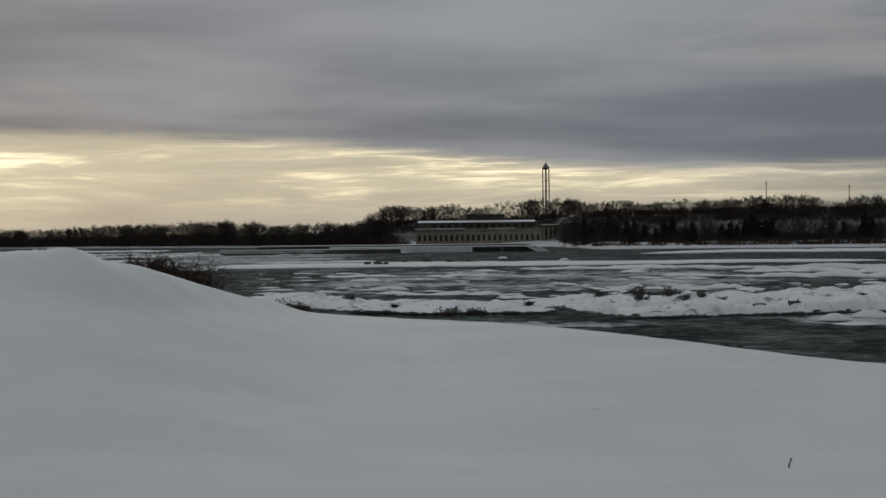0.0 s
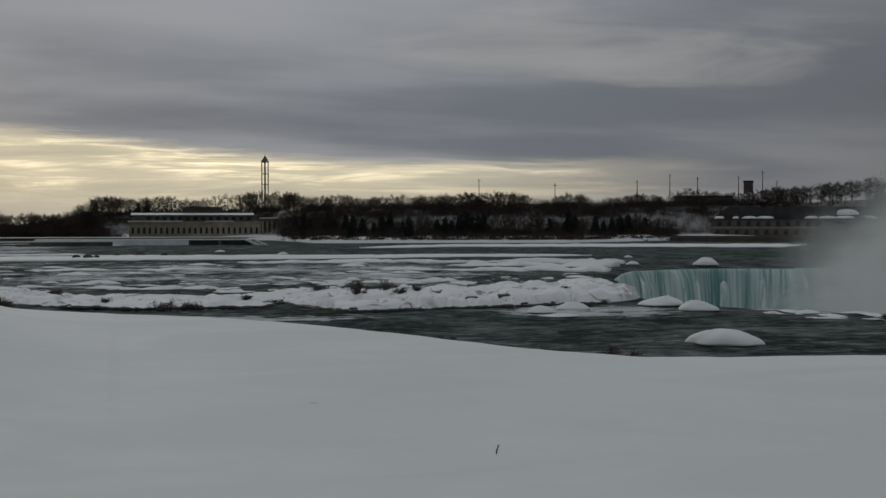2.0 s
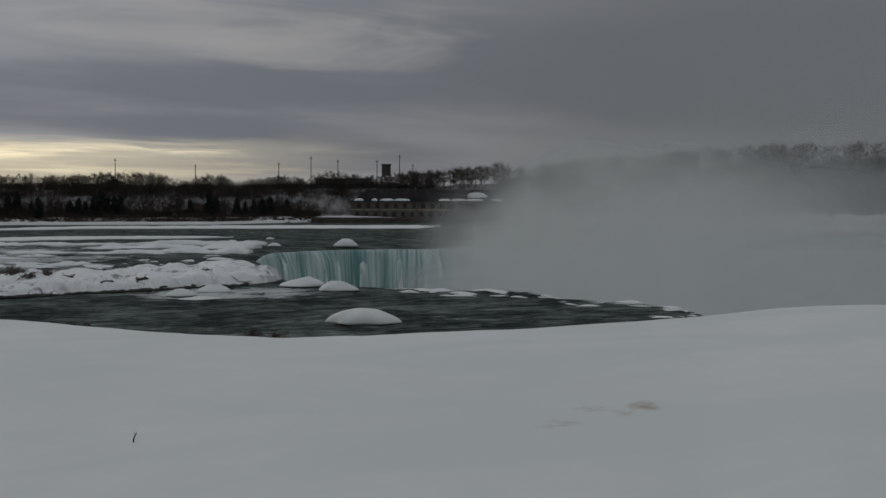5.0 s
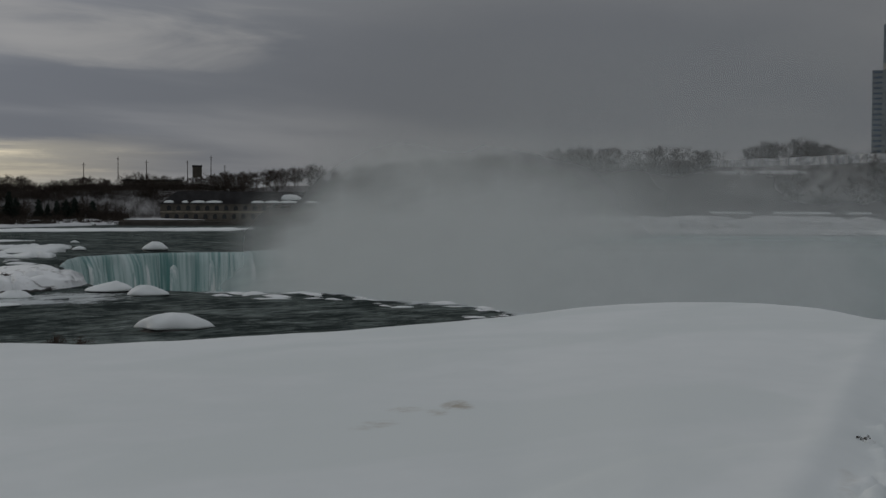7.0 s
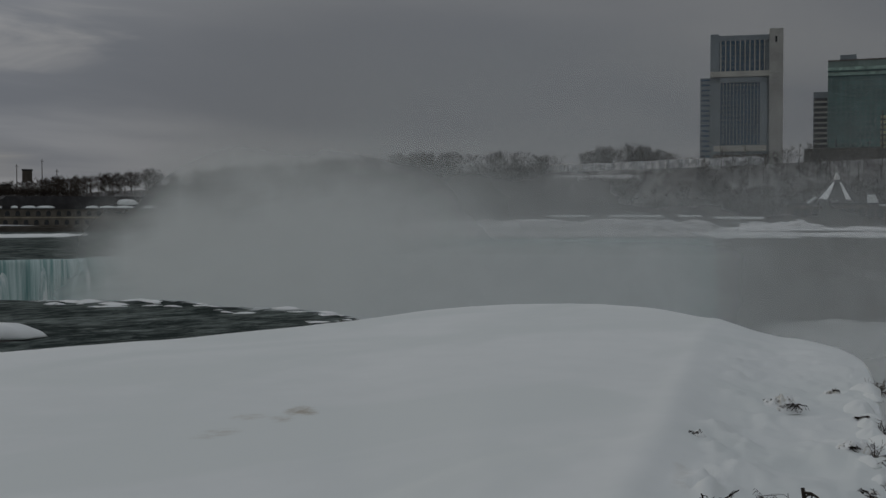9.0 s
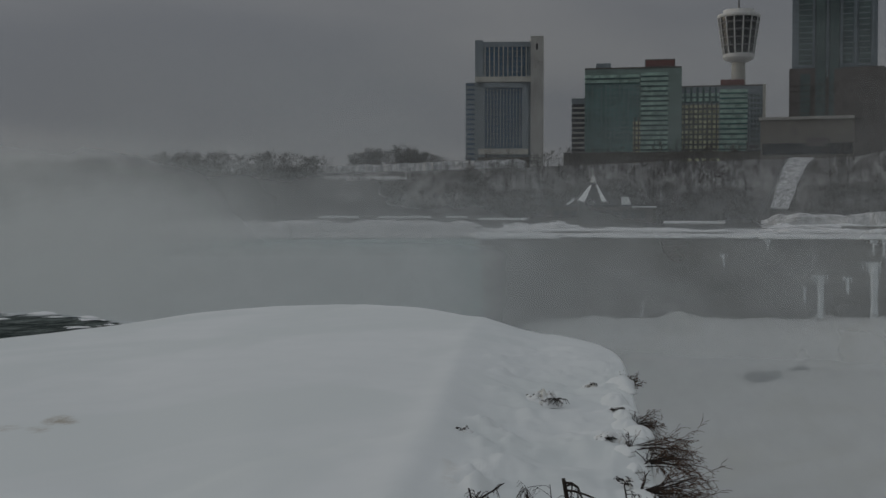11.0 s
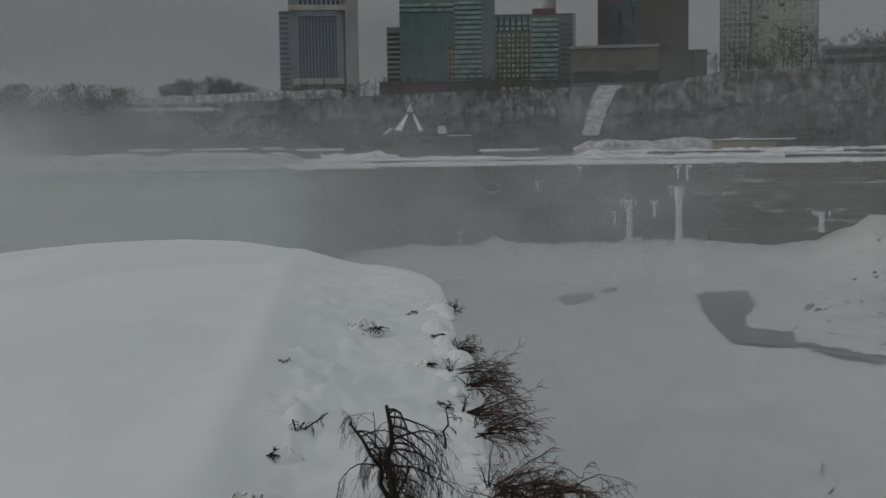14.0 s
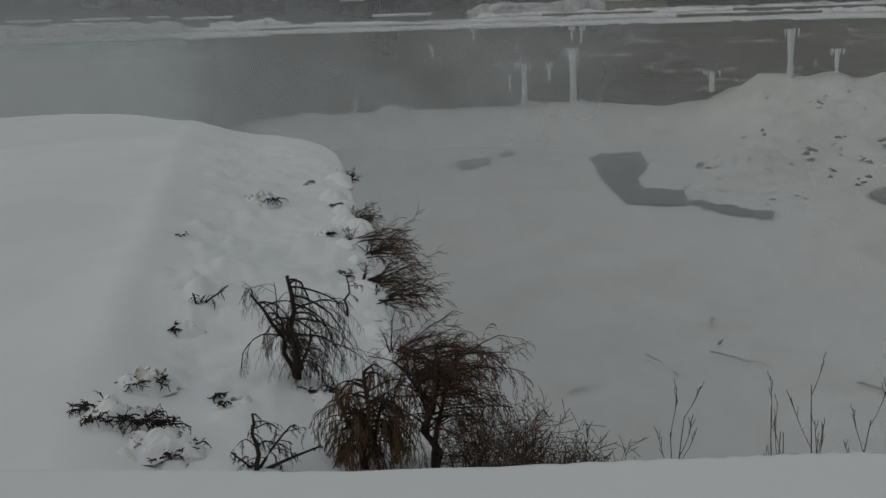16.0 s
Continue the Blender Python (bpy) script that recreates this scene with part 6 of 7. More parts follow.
def glass_hotel():
    t = thing("hotel_block", facing(82.6, 760, 42.0), "pale glass hotel with many bright windows", "hotel")
    part("body", block(-18.5, 0, 0, 18, 0, 72), PANEL_GREY, t)
    banded(t, -18.3, -0.3, -0.1, 4, 71, 3.6, GLASS_HAZED, PIER, 6)
    # bright sky reflections in single windows, painted as pale panes
    lit = part("bright_window", block(-1.0, 1.0, -0.85, -0.6, 0, 1.9), GLASS_PALE, t, "window with a bright sky reflection put into its colour")
    lit.matrix_basis = Matrix.Translation((-16, 0, 62.5))
    r = np.random.default_rng(9)
    for i in range(34):
        twin(lit, (-16.6 + 3.0 * int(r.integers(0, 6)), 0, 12.4 + 3.6 * int(r.integers(4, 16))))
    part("stair_tower", block(-1.5, 7, 6, 20, 0, 82), PANEL_GREY, t, "taller grey stair tower")
    part("stair_cap", block(-2.2, 7.6, 5.5, 20.5, 80, 82.6), STONE_DARK, t)
    part("wing", block(0, 40.5, 3, 24, 0, 54), GLASS_HAZED, t, "pale green-grey wing")
    banded(t, 0.5, 40, 2.9, 4, 53.5, 3.7, GLASS_MINT, PANEL, 12)
    # pale panels for the reflections in the wing's upper rows
    pale = part("bright_window", block(-1.9, 1.9, 1.7, 2.0, 0, 1.7), PANEL, t, "wide window with a bright sky reflection put into its colour")
    pale.matrix_basis = Matrix.Translation((5.4, 0, 48.5))
    for i in range(22):
        twin(pale, (2.1 + 3.3 * int(r.integers(0, 12)), 0, 48.5 - 3.7 * int(r.integers(0, 4))))


glass_hotel()


def parking_deck():
    t = thing("parking_deck", facing(89.2, 735, 47.0), "low dark two-storey deck on the escarpment's edge", "building")
    part("wall", block(-43, 60, 1.5, 24, 0, 15), STONE_DARK, t, "dark recessed storeys")
    for z in (4.2, 9.4, 14.6):
        part("deck", block(-44, 61, 0, 25, z, z + 1.5), PANEL_GREY, t, "grey concrete deck edge")
    post = part("post", block(-0.4, 0.4, 0.3, 1.1, 0, 14.6), PANEL_GREY, t)
    post.matrix_basis = Matrix.Translation((-42, 0, 0))
    for i in range(1, 17):
        twin(post, (-42 + 6.3 * i, 0, 0))


parking_deck()


def edge_trees():
    r = np.random.default_rng(71)
    places = []
    for az, tall in ((80.4, 1.1), (82.0, 1.2), (82.5, 1.3), (83.3, 1.0), (84.1, 1.5), (84.5, 1.9), (84.9, 1.7), (85.7, 1.4), (86.6, 1.3), (87.4, 1.5)):
        d = 706 + 14 * r.random()
        places.append((*polar(az, d, bank_z(az, d)), tall * 1.3))
    tree_field("bare_trees", places, "tall bare trees along the edge in front of the hotels", GREY_TWIG)
    places = []
    for az in np.arange(86.0, 93.0, 0.16):
        d = 775 + 30 * r.random()
        places.append((*polar(az, d, 48), 1.5 + 0.5 * r.random() + 0.5 * float(smooth(87.4, 88.6, az))))
    tree_field("bare_trees", places, "bare treetops rising behind the parking deck", GREY_TWIG)


edge_trees()


# ---- the terrace at the brink ----
def visitor_house():
    t = thing("visitor_pavilion", facing(66.5, 592, 6.0), "dark pavilion with a steep snow-streaked tent roof", "pavilion")
    part("hall", block(-24, 30, 0, 26, -4, 7.5), STONE_DARK, t, "low dark stone hall")
    part("hall_roof", block(-23, 27, -1.2, 27, 7.5, 8.3), SLATE, t)
    bm = bmesh.new()
    bmesh.ops.create_cone(bm, cap_ends=True, segments=8, radius1=13.5, radius2=1.4, depth=11.5, matrix=Matrix.Translation((-1, 13, 14)) @ Matrix.Rotation(radians(22.5), 4, "Z"))
    part("tent_roof", bm, SLATE, t, "steep dark tent roof")
    part("lantern", lathe([(1.5, 19.5), (1.5, 21.0), (0.3, 23.2)], 8, (-1, 13)), WHITE, t, "snowy lantern on top")
    for x0, x1, x2, x3 in ((-9.2, -5.2, -1.9, -2.6), (3.2, 5.6, 0.9, 0.4)):
        bm = bmesh.new()
        quad = [bm.verts.new(p) for p in ((x0, 1.2, 10.2), (x1, 0.6, 10.2), (x2, 10.5, 18.6), (x3, 10.8, 18.6))]
        back = [bm.verts.new((v.co.x, v.co.y + 0.3, v.co.z - 0.5)) for v in quad]
        bm.faces.new(quad)
        bm.faces.new(back[::-1])
        for i in range(4):
            bm.faces.new((quad[i], back[i], back[(i + 1) % 4], quad[(i + 1) % 4]))
        part("roof_snow", bm, SNOW, t, "strip of snow down the roof")
    part("side_roof", prism([(-15.5, 7.8), (-11, 11.6), (-10, 11.0), (-14.4, 7.4)], -1, 4), SNOW, t)
    part("side_roof", prism([(13, 8.2), (18, 8.2), (16.4, 12.2), (13, 12.2)], 0, 6), SNOW, t)
    part("canopy", block(18, 30, -3, 6, 7.0, 7.5), SNOW, t)
    pane = part("window", block(-1.6, 1.6, -0.1, 0.05, 1.2, 5.5), PANE, t)
    pane.matrix_basis = Matrix.Translation((-19, 0, 0))
    for i in range(1, 11):
        twin(pane, (-19 + i * 4.2, 0, 0))
    for i, (az, w, d, z) in enumerate(((57.2, 24, 560, 3.2), (59.75, 9, 562, 3.2), (62.0, 21, 548, 2.4), (54.0, 18, 570, 3.2), (71.2, 26, 546, 1.0))):
        q = thing("low_pavilion", facing(az, d, z), "low pavilion with a thick white snow roof", "pavilion", "low pavilions on the terrace")
        part("wall", block(-w / 2, w / 2, 0, 7, 0, 4.4), STONE_DARK, q)
        part("roof_snow", block(-w / 2 - 0.8, w / 2 + 0.8, -1, 8, 4.4, 5.5, bevel=0.25), SNOW, q)
        win = part("window", block(-1.0, 1.0, -0.1, 0.02, 1.0, 3.2), PANE, q)
        win.matrix_basis = Matrix.Translation((-w / 2 + 2, 0, 0))
        for k in range(1, int(w / 3)):
            twin(win, (-w / 2 + 2 + 3 * k, 0, 0))
    s = thing("station_house", facing(82.6, 575, 4.0), "long low ochre station house under the slope", "building")
    part("wall", block(-17, 12, 0, 7, 0, 4.5), plain("ochre_wall", (0.24, 0.19, 0.10), 0.8, 0.2, 0.2, 0.2), s, "faded ochre wall")
    part("roof", block(-17.5, 22, -1.2, 8, 4.5, 5.1), SLATE, s)
    part("roof_snow", block(2, 21, -1.0, 7.5, 5.1, 5.7, bevel=0.2), SNOW, s)
    for x in (-14, -9, -4, 1, 6, 11, 16, 20):
        part("post", block(x - 0.25, x + 0.25, -0.4, 0.1, 0, 4.5), STEEL, s)
    w = thing("abutment", facing(60.9, 474, -6.0), "square dark concrete abutment beside the falls", "abutment")
    part("wall", block(-6.5, 6.5, 0, 26, -36, 5.4), CONCRETE, w)
    part("snow_top", block(-6.5, 6.5, 0.2, 26, 5.4, 6.0, bevel=0.2), SNOW, w)


visitor_house()


# a little over half the brightness of the clean snow
THIN_SNOW = plain("thin_grey_snow", (0.44, 0.445, 0.445), 0.8, 0.2, 0.5, 0.3, relief=0.3)


def slope_strip(name, foot, head, label):
    """A cleared strip of snow up the escarpment, between two spans of azimuth."""
    rows = []
    for f in np.linspace(0.12, 1, 34):
        a0, a1 = foot[0] + (head[0] - foot[0]) * f, foot[1] + (head[1] - foot[1]) * f
        for g in np.linspace(0, 1, 10):
            a = a0 + (a1 - a0) * g + 0.05 * math.sin(f * 3 + g * 2)
            d = float(SHORE(a)) + 122 + 70 * f
            rows.append(tuple(polar(a, d, bank_z(a, d) + 0.8 + 0.5 * float(rough(a * 9, d * 0.5, 3, 3, 5)) - (0.8 if g in (0.0, 1.0) else 0.0))))
    return tagged(mesh_object(name, rows, grid_faces(34, 10), THIN_SNOW), label, "snow slope", kind="structure")


slope_strip("snow_chute", (74.5, 75.3), (75.5, 76.75), "bare snow chute cut up the wooded slope")
rails = thing("incline_railway", Matrix.Identity(4), "dark double track climbing beside the snow chute", "railway")
for k in range(2):
    pts = []
    for f in np.linspace(0, 1, 14):
        a = 74.2 + 0.14 * k + 1.35 * f
        d = 622 + 70 * f
        pts.append(tuple(polar(a, d, bank_z(a, d) + 1.6)))
    add_tubes("rail", [(np.array(pts), np.full(14, 0.35))], STEEL, rails, 4)


def frozen_fall(az, z0, z1, w, seed, flare=1.6):
    """A column of ice on the cliff."""
    r = np.random.default_rng(seed)
    t = thing("frozen_seep", facing(az, 491.5, 0.0), "pale column of ice hanging on the cliff", "ice", "icefalls on the cliff")
    verts, rows, sides = [], 16, 14
    for i in range(rows):
        f = i / (rows - 1)
        wide = w * (0.55 + 0.45 * abs(f - 0.6) * flare + 0.16 * r.random())
        for j in range(sides):
            ang = math.tau * j / sides
            n = 1 + 0.25 * r.normal() * 0.6
            verts.append((wide / 2 * math.cos(ang) * n, 0.45 * wide * math.sin(ang) * n, z1 + (z0 - z1) * f))
    faces = [(i * sides + j, i * sides + (j + 1) % sides, (i + 1) * sides + (j + 1) % sides, (i + 1) * sides + j) for i in range(rows - 1) for j in range(sides)]
    mesh_object("ice_column", verts, faces, ICE, t)
    spikes = []
    for j in range(7):
        x = (r.random() - 0.5) * w * 2.2
        h = (z1 - z0) * (0.15 + 0.2 * r.random())
        spikes.append((np.array([(x, 0, z1 + 0.5), (x, 0, z1 - h * 0.5), (x + 0.05, 0, z1 - h)]), np.array([0.35, 0.22, 0.03])))
    add_tubes("icicles", spikes, ICE, t, 5)


for row in ((79.35, -33, -9.5, 4.0, 1, 1.2), (77.0, -32, -15, 3.6, 2, 0.5), (89.45, -23, -4, 3.0, 3, 1.5), (91.5, -24, -12, 2.2, 4, 1.2), (85.9, -28, -20, 3.2, 5, 0.4), (78.2, -22, -15.5, 1.8, 6, 0.4), (76.3, -26, -20, 1.2, 7, 0.4),
            (79.75, -7, -1, 1.3, 9, 0.3), (79.3, -6.5, -1, 1.1, 10, 0.3), (74.6, -5, -1, 1.0, 11, 0.3), (72.6, -12, -7, 1.5, 13, 0.4)):
    frozen_fall(*row)

# ledges of rim snow and broken ice along the top of the cliff
for i, (a0, a1, f, b, h) in enumerate(((64.6, 74.5, 498, 512, 0.9), (60.4, 64.9, 482, 512, 1.3), (73.8, 82.5, 497, 516, 1.1), (82.0, 87.0, 498, 508, 0.7), (86.5, 100, 499, 513, 0.9), (74.2, 100, 530, 556, 1.0), (61.2, 73, 522, 536, 1.0), (74.4, 100, 556, 582, 1.7), (62, 66, 540, 556, 2.2))):
    ob = ice_sheet("snow_ledge", np.arange(a0, a1, 0.08), flat(f), flat(b), h, 500 + 7 * i, "ragged bank of snow along the cliff top", 2.2, 0.9)
    if f > 515:
        ob.data.materials[0] = CRUST
    for v in ob.data.vertices:
        v.co.z += 0.2 + (2.0 if f > 515 else 0.0) + (0.9 if f > 535 else 0.0)



# grey from dirt, and from the mist's dimming put into the colour
OLD_SNOW = plain("dirty_hazed_snow", (0.50, 0.505, 0.50), 0.8, 0.2, 0.55, 0.22, relief=0.4)


def snow_bank(az0, az1, front, back, z0, z1, seed, label):
    """A bank of snow with a solid face, from z0 at its foot to about z1 along its uneven top."""
    azs = np.arange(az0, az1, 0.06)
    taper = smooth(0, 0.9, azs - az0) * smooth(0, 0.9, az1 - azs)
    f = front + 2.0 * rough(azs * 2, 0 * azs, 1.0, 4, seed) + (back - front) * 0.4 * (1 - taper)
    top = z0 + 0.2 + (z1 - z0 - 0.2) * (0.35 + 0.65 * taper) * (0.86 + 0.16 * rough(azs * 1.3, 0 * azs, 1.0, 4, seed + 1))
    rows = []
    for k, (along, up) in enumerate(((0, -3.0), (0.0, 0.0), (0.05, 0.55), (0.16, 0.9), (0.45, 1.0), (0.8, 0.97), (1.0, 0.5), (1.0, -3.0))):
        d = f + (back - f) * along
        z = np.where(up < 0, z0 + up, z0 + (top - z0) * up + 0.18 * rough(azs * 6, 0 * azs + k * 3.7, 1.0, 3, seed + 2) * (up > 0.3))
        rows.append(np.stack([d * np.sin(np.radians(azs)), d * np.cos(np.radians(azs)), z], -1))
    v = np.stack(rows, 1).reshape(-1, 3)
    tagged(mesh_object("snow_bank", v.tolist(), grid_faces(len(azs), len(rows)), OLD_SNOW), label, "snow bank", kind="structure")


snow_bank(45.5, 60.5, 478, 530, -0.6, 2.2, 871, "lumpy snow and ice above the brink in the mist")
snow_bank(45.0, 61.3, 518, 566, 1.6, 7.2, 874, "snowy shore rising behind the brink in the mist")
snow_bank(74.3, 83.5, 582, 598, 4.6, 10.6, 881, "thick bank of snow under the wooded slope")
snow_bank(82.0, 100.0, 568, 588, 2.6, 6.2, 884, "long low bank of snow on the terrace")
snow_bank(74.6, 100.0, 544, 560, 0.8, 4.4, 887, "ragged bank of snow and ice on the terrace")
snow_bank(65.5, 74.0, 528, 540, 0.4, 2.6, 890, "low ridge of snow on the terrace")


def snow_road(az0, az1, el0, el1, thick, seed, label):
    """A snow-covered shelf of road that climbs across the escarpment; its height is in degrees above the eye's level."""
    rows = []
    azs = np.arange(az0, az1, 0.08)
    for a in azs:
        el = el0 + (el1 - el0) * (a - az0) / (az1 - az0)
        ds = float(SHORE(a)) + np.arange(70, 200, 1.0)
        up = np.degrees(np.arctan2(bank_height(0 * ds + a, ds, ds * math.sin(radians(a)), ds * math.cos(radians(a))) - EYE, ds))
        over = np.nonzero(up >= el)[0]
        d = ds[over[0]] if len(over) else ds[int(up.argmax())]
        z = EYE + d * math.tan(radians(el))
        h = thick * (0.8 + 0.22 * float(rough(a * 3, 0.0, 1.0, 3, seed)))
        h *= float(smooth(0, 0.5, a - az0) * smooth(0, 0.5, az1 - a))
        rows += [polar(a, d - 4, z - 3.5), polar(a, d - 2.5, z - 0.2), polar(a, d - 1.5, z + h), polar(a, d + 5, z + h + 0.2), polar(a, d + 6, z - 3.5)]
    tagged(mesh_object("snow_road", rows, grid_faces(len(azs), 5), THIN_SNOW, shade=False), label, "road", kind="structure")


snow_road(52.6, 63.2, 2.12, 2.50, 1.9, 3, "snow-covered road shelf along the top of the misty escarpment")
snow_road(52.0, 57.4, 1.66, 1.70, 1.3, 5, "narrow snowy path across the misty escarpment")


for az, w, d, z, h in ((87.5, 60, 524, 1.2, 1.6), (90.5, 70, 541, 2.6, 2.0), (70.5, 46, 519, 0.6, 1.2), (77.5, 44, 521, 0.6, 1.0), (80.5, 50, 546, 3.0, 1.4), (66.0, 30, 520, 0.8, 1.2)):
    q = thing("terrace_wall", facing(az, d, z), "dark low stone wall with snow on top", "wall", "walls along the terrace")
    part("wall", block(-w / 2, w / 2, 0, 1.2, -1, h), STONE_DARK, q)
    part("snow_top", block(-w / 2, w / 2, -0.2, 1.6, h, h + 0.45, bevel=0.12), SNOW, q)


# ---- the gorge floor ----
def floor_z(az, d):
    a, r = np.array([float(az)]), np.array([float(d)])
    return float(floor_height(a, r, r * np.sin(np.radians(a)), r * np.cos(np.radians(a)))[0])


def pool(name, outline, z, label, seed):
    r = np.random.default_rng(seed)
    pts = []
    for (a0, d0), (a1, d1) in zip(outline, outline[1:] + outline[:1]):
        for f in np.linspace(0, 1, 9)[:-1]:
            pts.append((a0 + (a1 - a0) * f + 0.07 * r.normal(), d0 + (d1 - d0) * f + 1.4 * r.normal()))
    bm = bmesh.new()
    bm.faces.new([bm.verts.new(polar(a, d, z)) for a, d in pts])
    bmesh.ops.triangulate(bm, faces=bm.faces)
    me = bpy.data.meshes.new(name)
    bm.to_mesh(me)
    bm.free()
    me.materials.append(POOL)
    return tagged(new(name, me), label, "open water", kind="structure")


POOL = plain("still_dark_water", (0.105, 0.12, 0.122), 0.35, 0.35, 0.2, 0.05)
pool("open_pool", [(80.24, 426), (81.5, 433), (82.6, 436), (82.9, 402), (82.5, 375), (82.4, 353), (83.6, 349), (84.8, 342), (84.8, 322), (83.4, 323), (81.8, 327), (81.3, 345), (80.84, 365), (80.5, 393)], -45.2, "dark pool of open water in the river ice", 3)
pool("open_pool", [(84.9, 329), (87.0, 319), (88.9, 312.5), (88.8, 303), (87.6, 307), (86.6, 311), (85.6, 318)], -45.2, "narrow dark lead of water along the scree", 6)
pool("open_pool", [(93.0, 340), (93.5, 352), (94.6, 358), (95.2, 335), (94.0, 328)], -44.9, "small grey pool beside the scree", 7)
pool("open_pool", [(73.5, 416), (74.3, 423), (75.2, 428), (75.25, 412), (74.4, 400), (73.9, 399)], -45.2, "small grey pool in the ice", 4)
pool("open_pool", [(75.5, 436), (76.3, 445), (76.6, 437), (75.8, 429)], -45.2, "small grey pool in the ice", 5)

r = np.random.default_rng(31)
stones = []
for az, d, n, big in ((85.65, 387, 6, 3.2), (84.5, 400, 3, 1.6), (88.6, 375, 5, 2.0), (90.5, 404, 8, 3.4), (91.7, 408, 5, 2.6), (90.4, 391, 4, 2.2), (88.75, 333, 5, 2.4), (90.0, 344, 4, 1.8), (85.45, 342, 5, 1.8), (91.6, 369, 7, 2.2),
                      (92.9, 362, 7, 2.4), (93.0, 394, 6, 2.4), (88.5, 463, 6, 1.8), (90.8, 463, 5, 1.8), (88.3, 431, 4, 1.6), (92.1, 472, 5, 1.8), (93.6, 421, 6, 2.4), (87.0, 398, 4, 1.5), (84.8, 358, 4, 1.5), (95.0, 380, 6, 2.4)):
    for j in range(n):
        stones.append((az + 0.16 * r.normal(), d + 4.0 * r.normal(), big * (0.35 + 0.65 * r.random() ** 2)))
for j in range(80):
    stones.append((85.5 + 10.5 * r.random(), 345 + 125 * r.random(), 0.5 + 0.8 * r.random()))
for i, (az, d, w) in enumerate(stones):
    bm = heap(w * 1.5, w, w * 0.5, 600 + i, 0.25 * r.normal(), 6, 12, 1.4)
    me = bpy.data.meshes.new("boulder")
    bm.to_mesh(me)
    bm.free()
    me.materials.append(ROCK if r.random() < 0.7 else CLIFF)
    tagged(new("boulder", me), "grey boulder half buried in the snowy scree", "boulder", "boulders on the scree").matrix_world = facing(az, d, floor_z(az, d) - 0.35 * w * 0.5, 50 * r.normal())
for i, (a0, d0, a1, d1) in enumerate(((86.0, 184.5, 88.8, 179), (93.05, 173, 94.4, 169.7), (86.15, 206, 86.1, 199), (82.95, 182, 83.7, 178), (79.1, 163, 80.25, 166), (84.3, 173.5, 84.6, 171.5), (86.4, 189, 86.75, 192))):
    r = np.random.default_rng(800 + i)
    pts = [polar(a0 + (a1 - a0) * f + 0.04 * r.normal(), d0 + (d1 - d0) * f + 0.5 * r.normal(), -45.4) for f in np.linspace(0, 1, 9)]
    t = thing("drift_log", Matrix.Identity(4), "dark drift timber frozen in the ice", "log", "drift logs in the ice")
    add_tubes("log", [(np.array([tuple(p) for p in pts]), np.linspace(0.17, 0.06, 9))], plain("drift_wood", (0.30, 0.29, 0.265), 0.9, 0.1, 0.2, 0.3) if i == 0 else bpy.data.materials["drift_wood"], t, 6)


# ---- the near point: wind-bent trees, bushes and marks in the snow ----
def land_z(az, d):
    a, r = np.array([float(az)]), np.array([float(d)])
    return float(land_height(a, r, r * np.sin(np.radians(a)), r * np.cos(np.radians(a)))[0])


def weeping_tree(az, d, stems, seed, label, limbs=13, reach=0.62, pull=(0.35, 0.0), name="weeping_tree", thin=1.0, twig=None, kids=5, arch=-0.2, droop=0.3):
    """A small tree whose limbs arch out and hang; stems are rows of (x, y, height, radius)."""
    r = np.random.default_rng(seed)
    t = thing(name, facing(az, d, land_z(az, d)), label, "tree")
    for x, y, h, rad in stems:
        n = 7
        f = np.linspace(0, 1, n)
        pts = np.stack([x * f ** 1.3 + 0.03 * h * r.normal(size=n) * (f > 0), y * f + 0.03 * h * r.normal(size=n) * (f > 0), h * f - 0.15 * (1 - f)], -1)
        trunk = add_tubes("trunk", [(pts, rad * (1 - 0.6 * f))], BARK, t, 8)
        shoots = []
        for j in range(limbs):
            g = 0.32 + 0.68 * (j + r.random()) / limbs
            i = min(int(g * (n - 1)), n - 2)
            p = pts[i] + (pts[i + 1] - pts[i]) * (g * (n - 1) - i)
            ang = r.random() * math.tau
            way = np.array([math.cos(ang) + pull[0], math.sin(ang) * 0.8 + pull[1], 0.35 + 0.4 * r.random()])
            shoots.append(grow(r, p, way, h * reach * (0.6 + 0.55 * r.random()) * (1.15 - 0.35 * g), rad * 0.30, 3, droop, 0.3, kids, 0.6, 0.45, 7, 0.25, arch))
        stem_parts(t, shoots, 0.010 * thin, 0.0048 * thin, twig or BARK, 5, "limb")
    return t


weeping_tree(65.37, 28.1, ((-0.05, 0.1, 2.6, 0.11), (-0.85, 0.2, 2.15, 0.075), (0.45, -0.1, 1.1, 0.05)), 1, "dark wind-bent tree with hanging bare branches", 15, 0.80, (0.7, 0.0), kids=7, arch=-0.25, droop=0.34, thin=0.85)
weeping_tree(68.06, 35.8, ((0.03, 0.0, 1.25, 0.05),), 2, "short broken snag with a few hanging twigs", 5, 0.35, (0.3, 0))
weeping_tree(60.7, 35.2, ((-0.1, 0.0, 0.42, 0.045), (0.25, 0.1, 0.3, 0.04), (1.0, 0.1, 0.55, 0.04)), 3, "small drooping tree half buried in snow", 8, 0.7, (0.05, 0), kids=3, arch=-0.34, droop=0.45)
weeping_tree(63.15, 22.6, ((0.0, 0.0, 1.15, 0.06), (0.75, 0.0, 0.85, 0.04), (1.3, 0.1, 0.30, 0.05), (-0.5, 0.1, 0.35, 0.035)), 4, "gnarled dark stump with low twisted branches", 8, 0.6, (0.4, 0), thin=0.9)
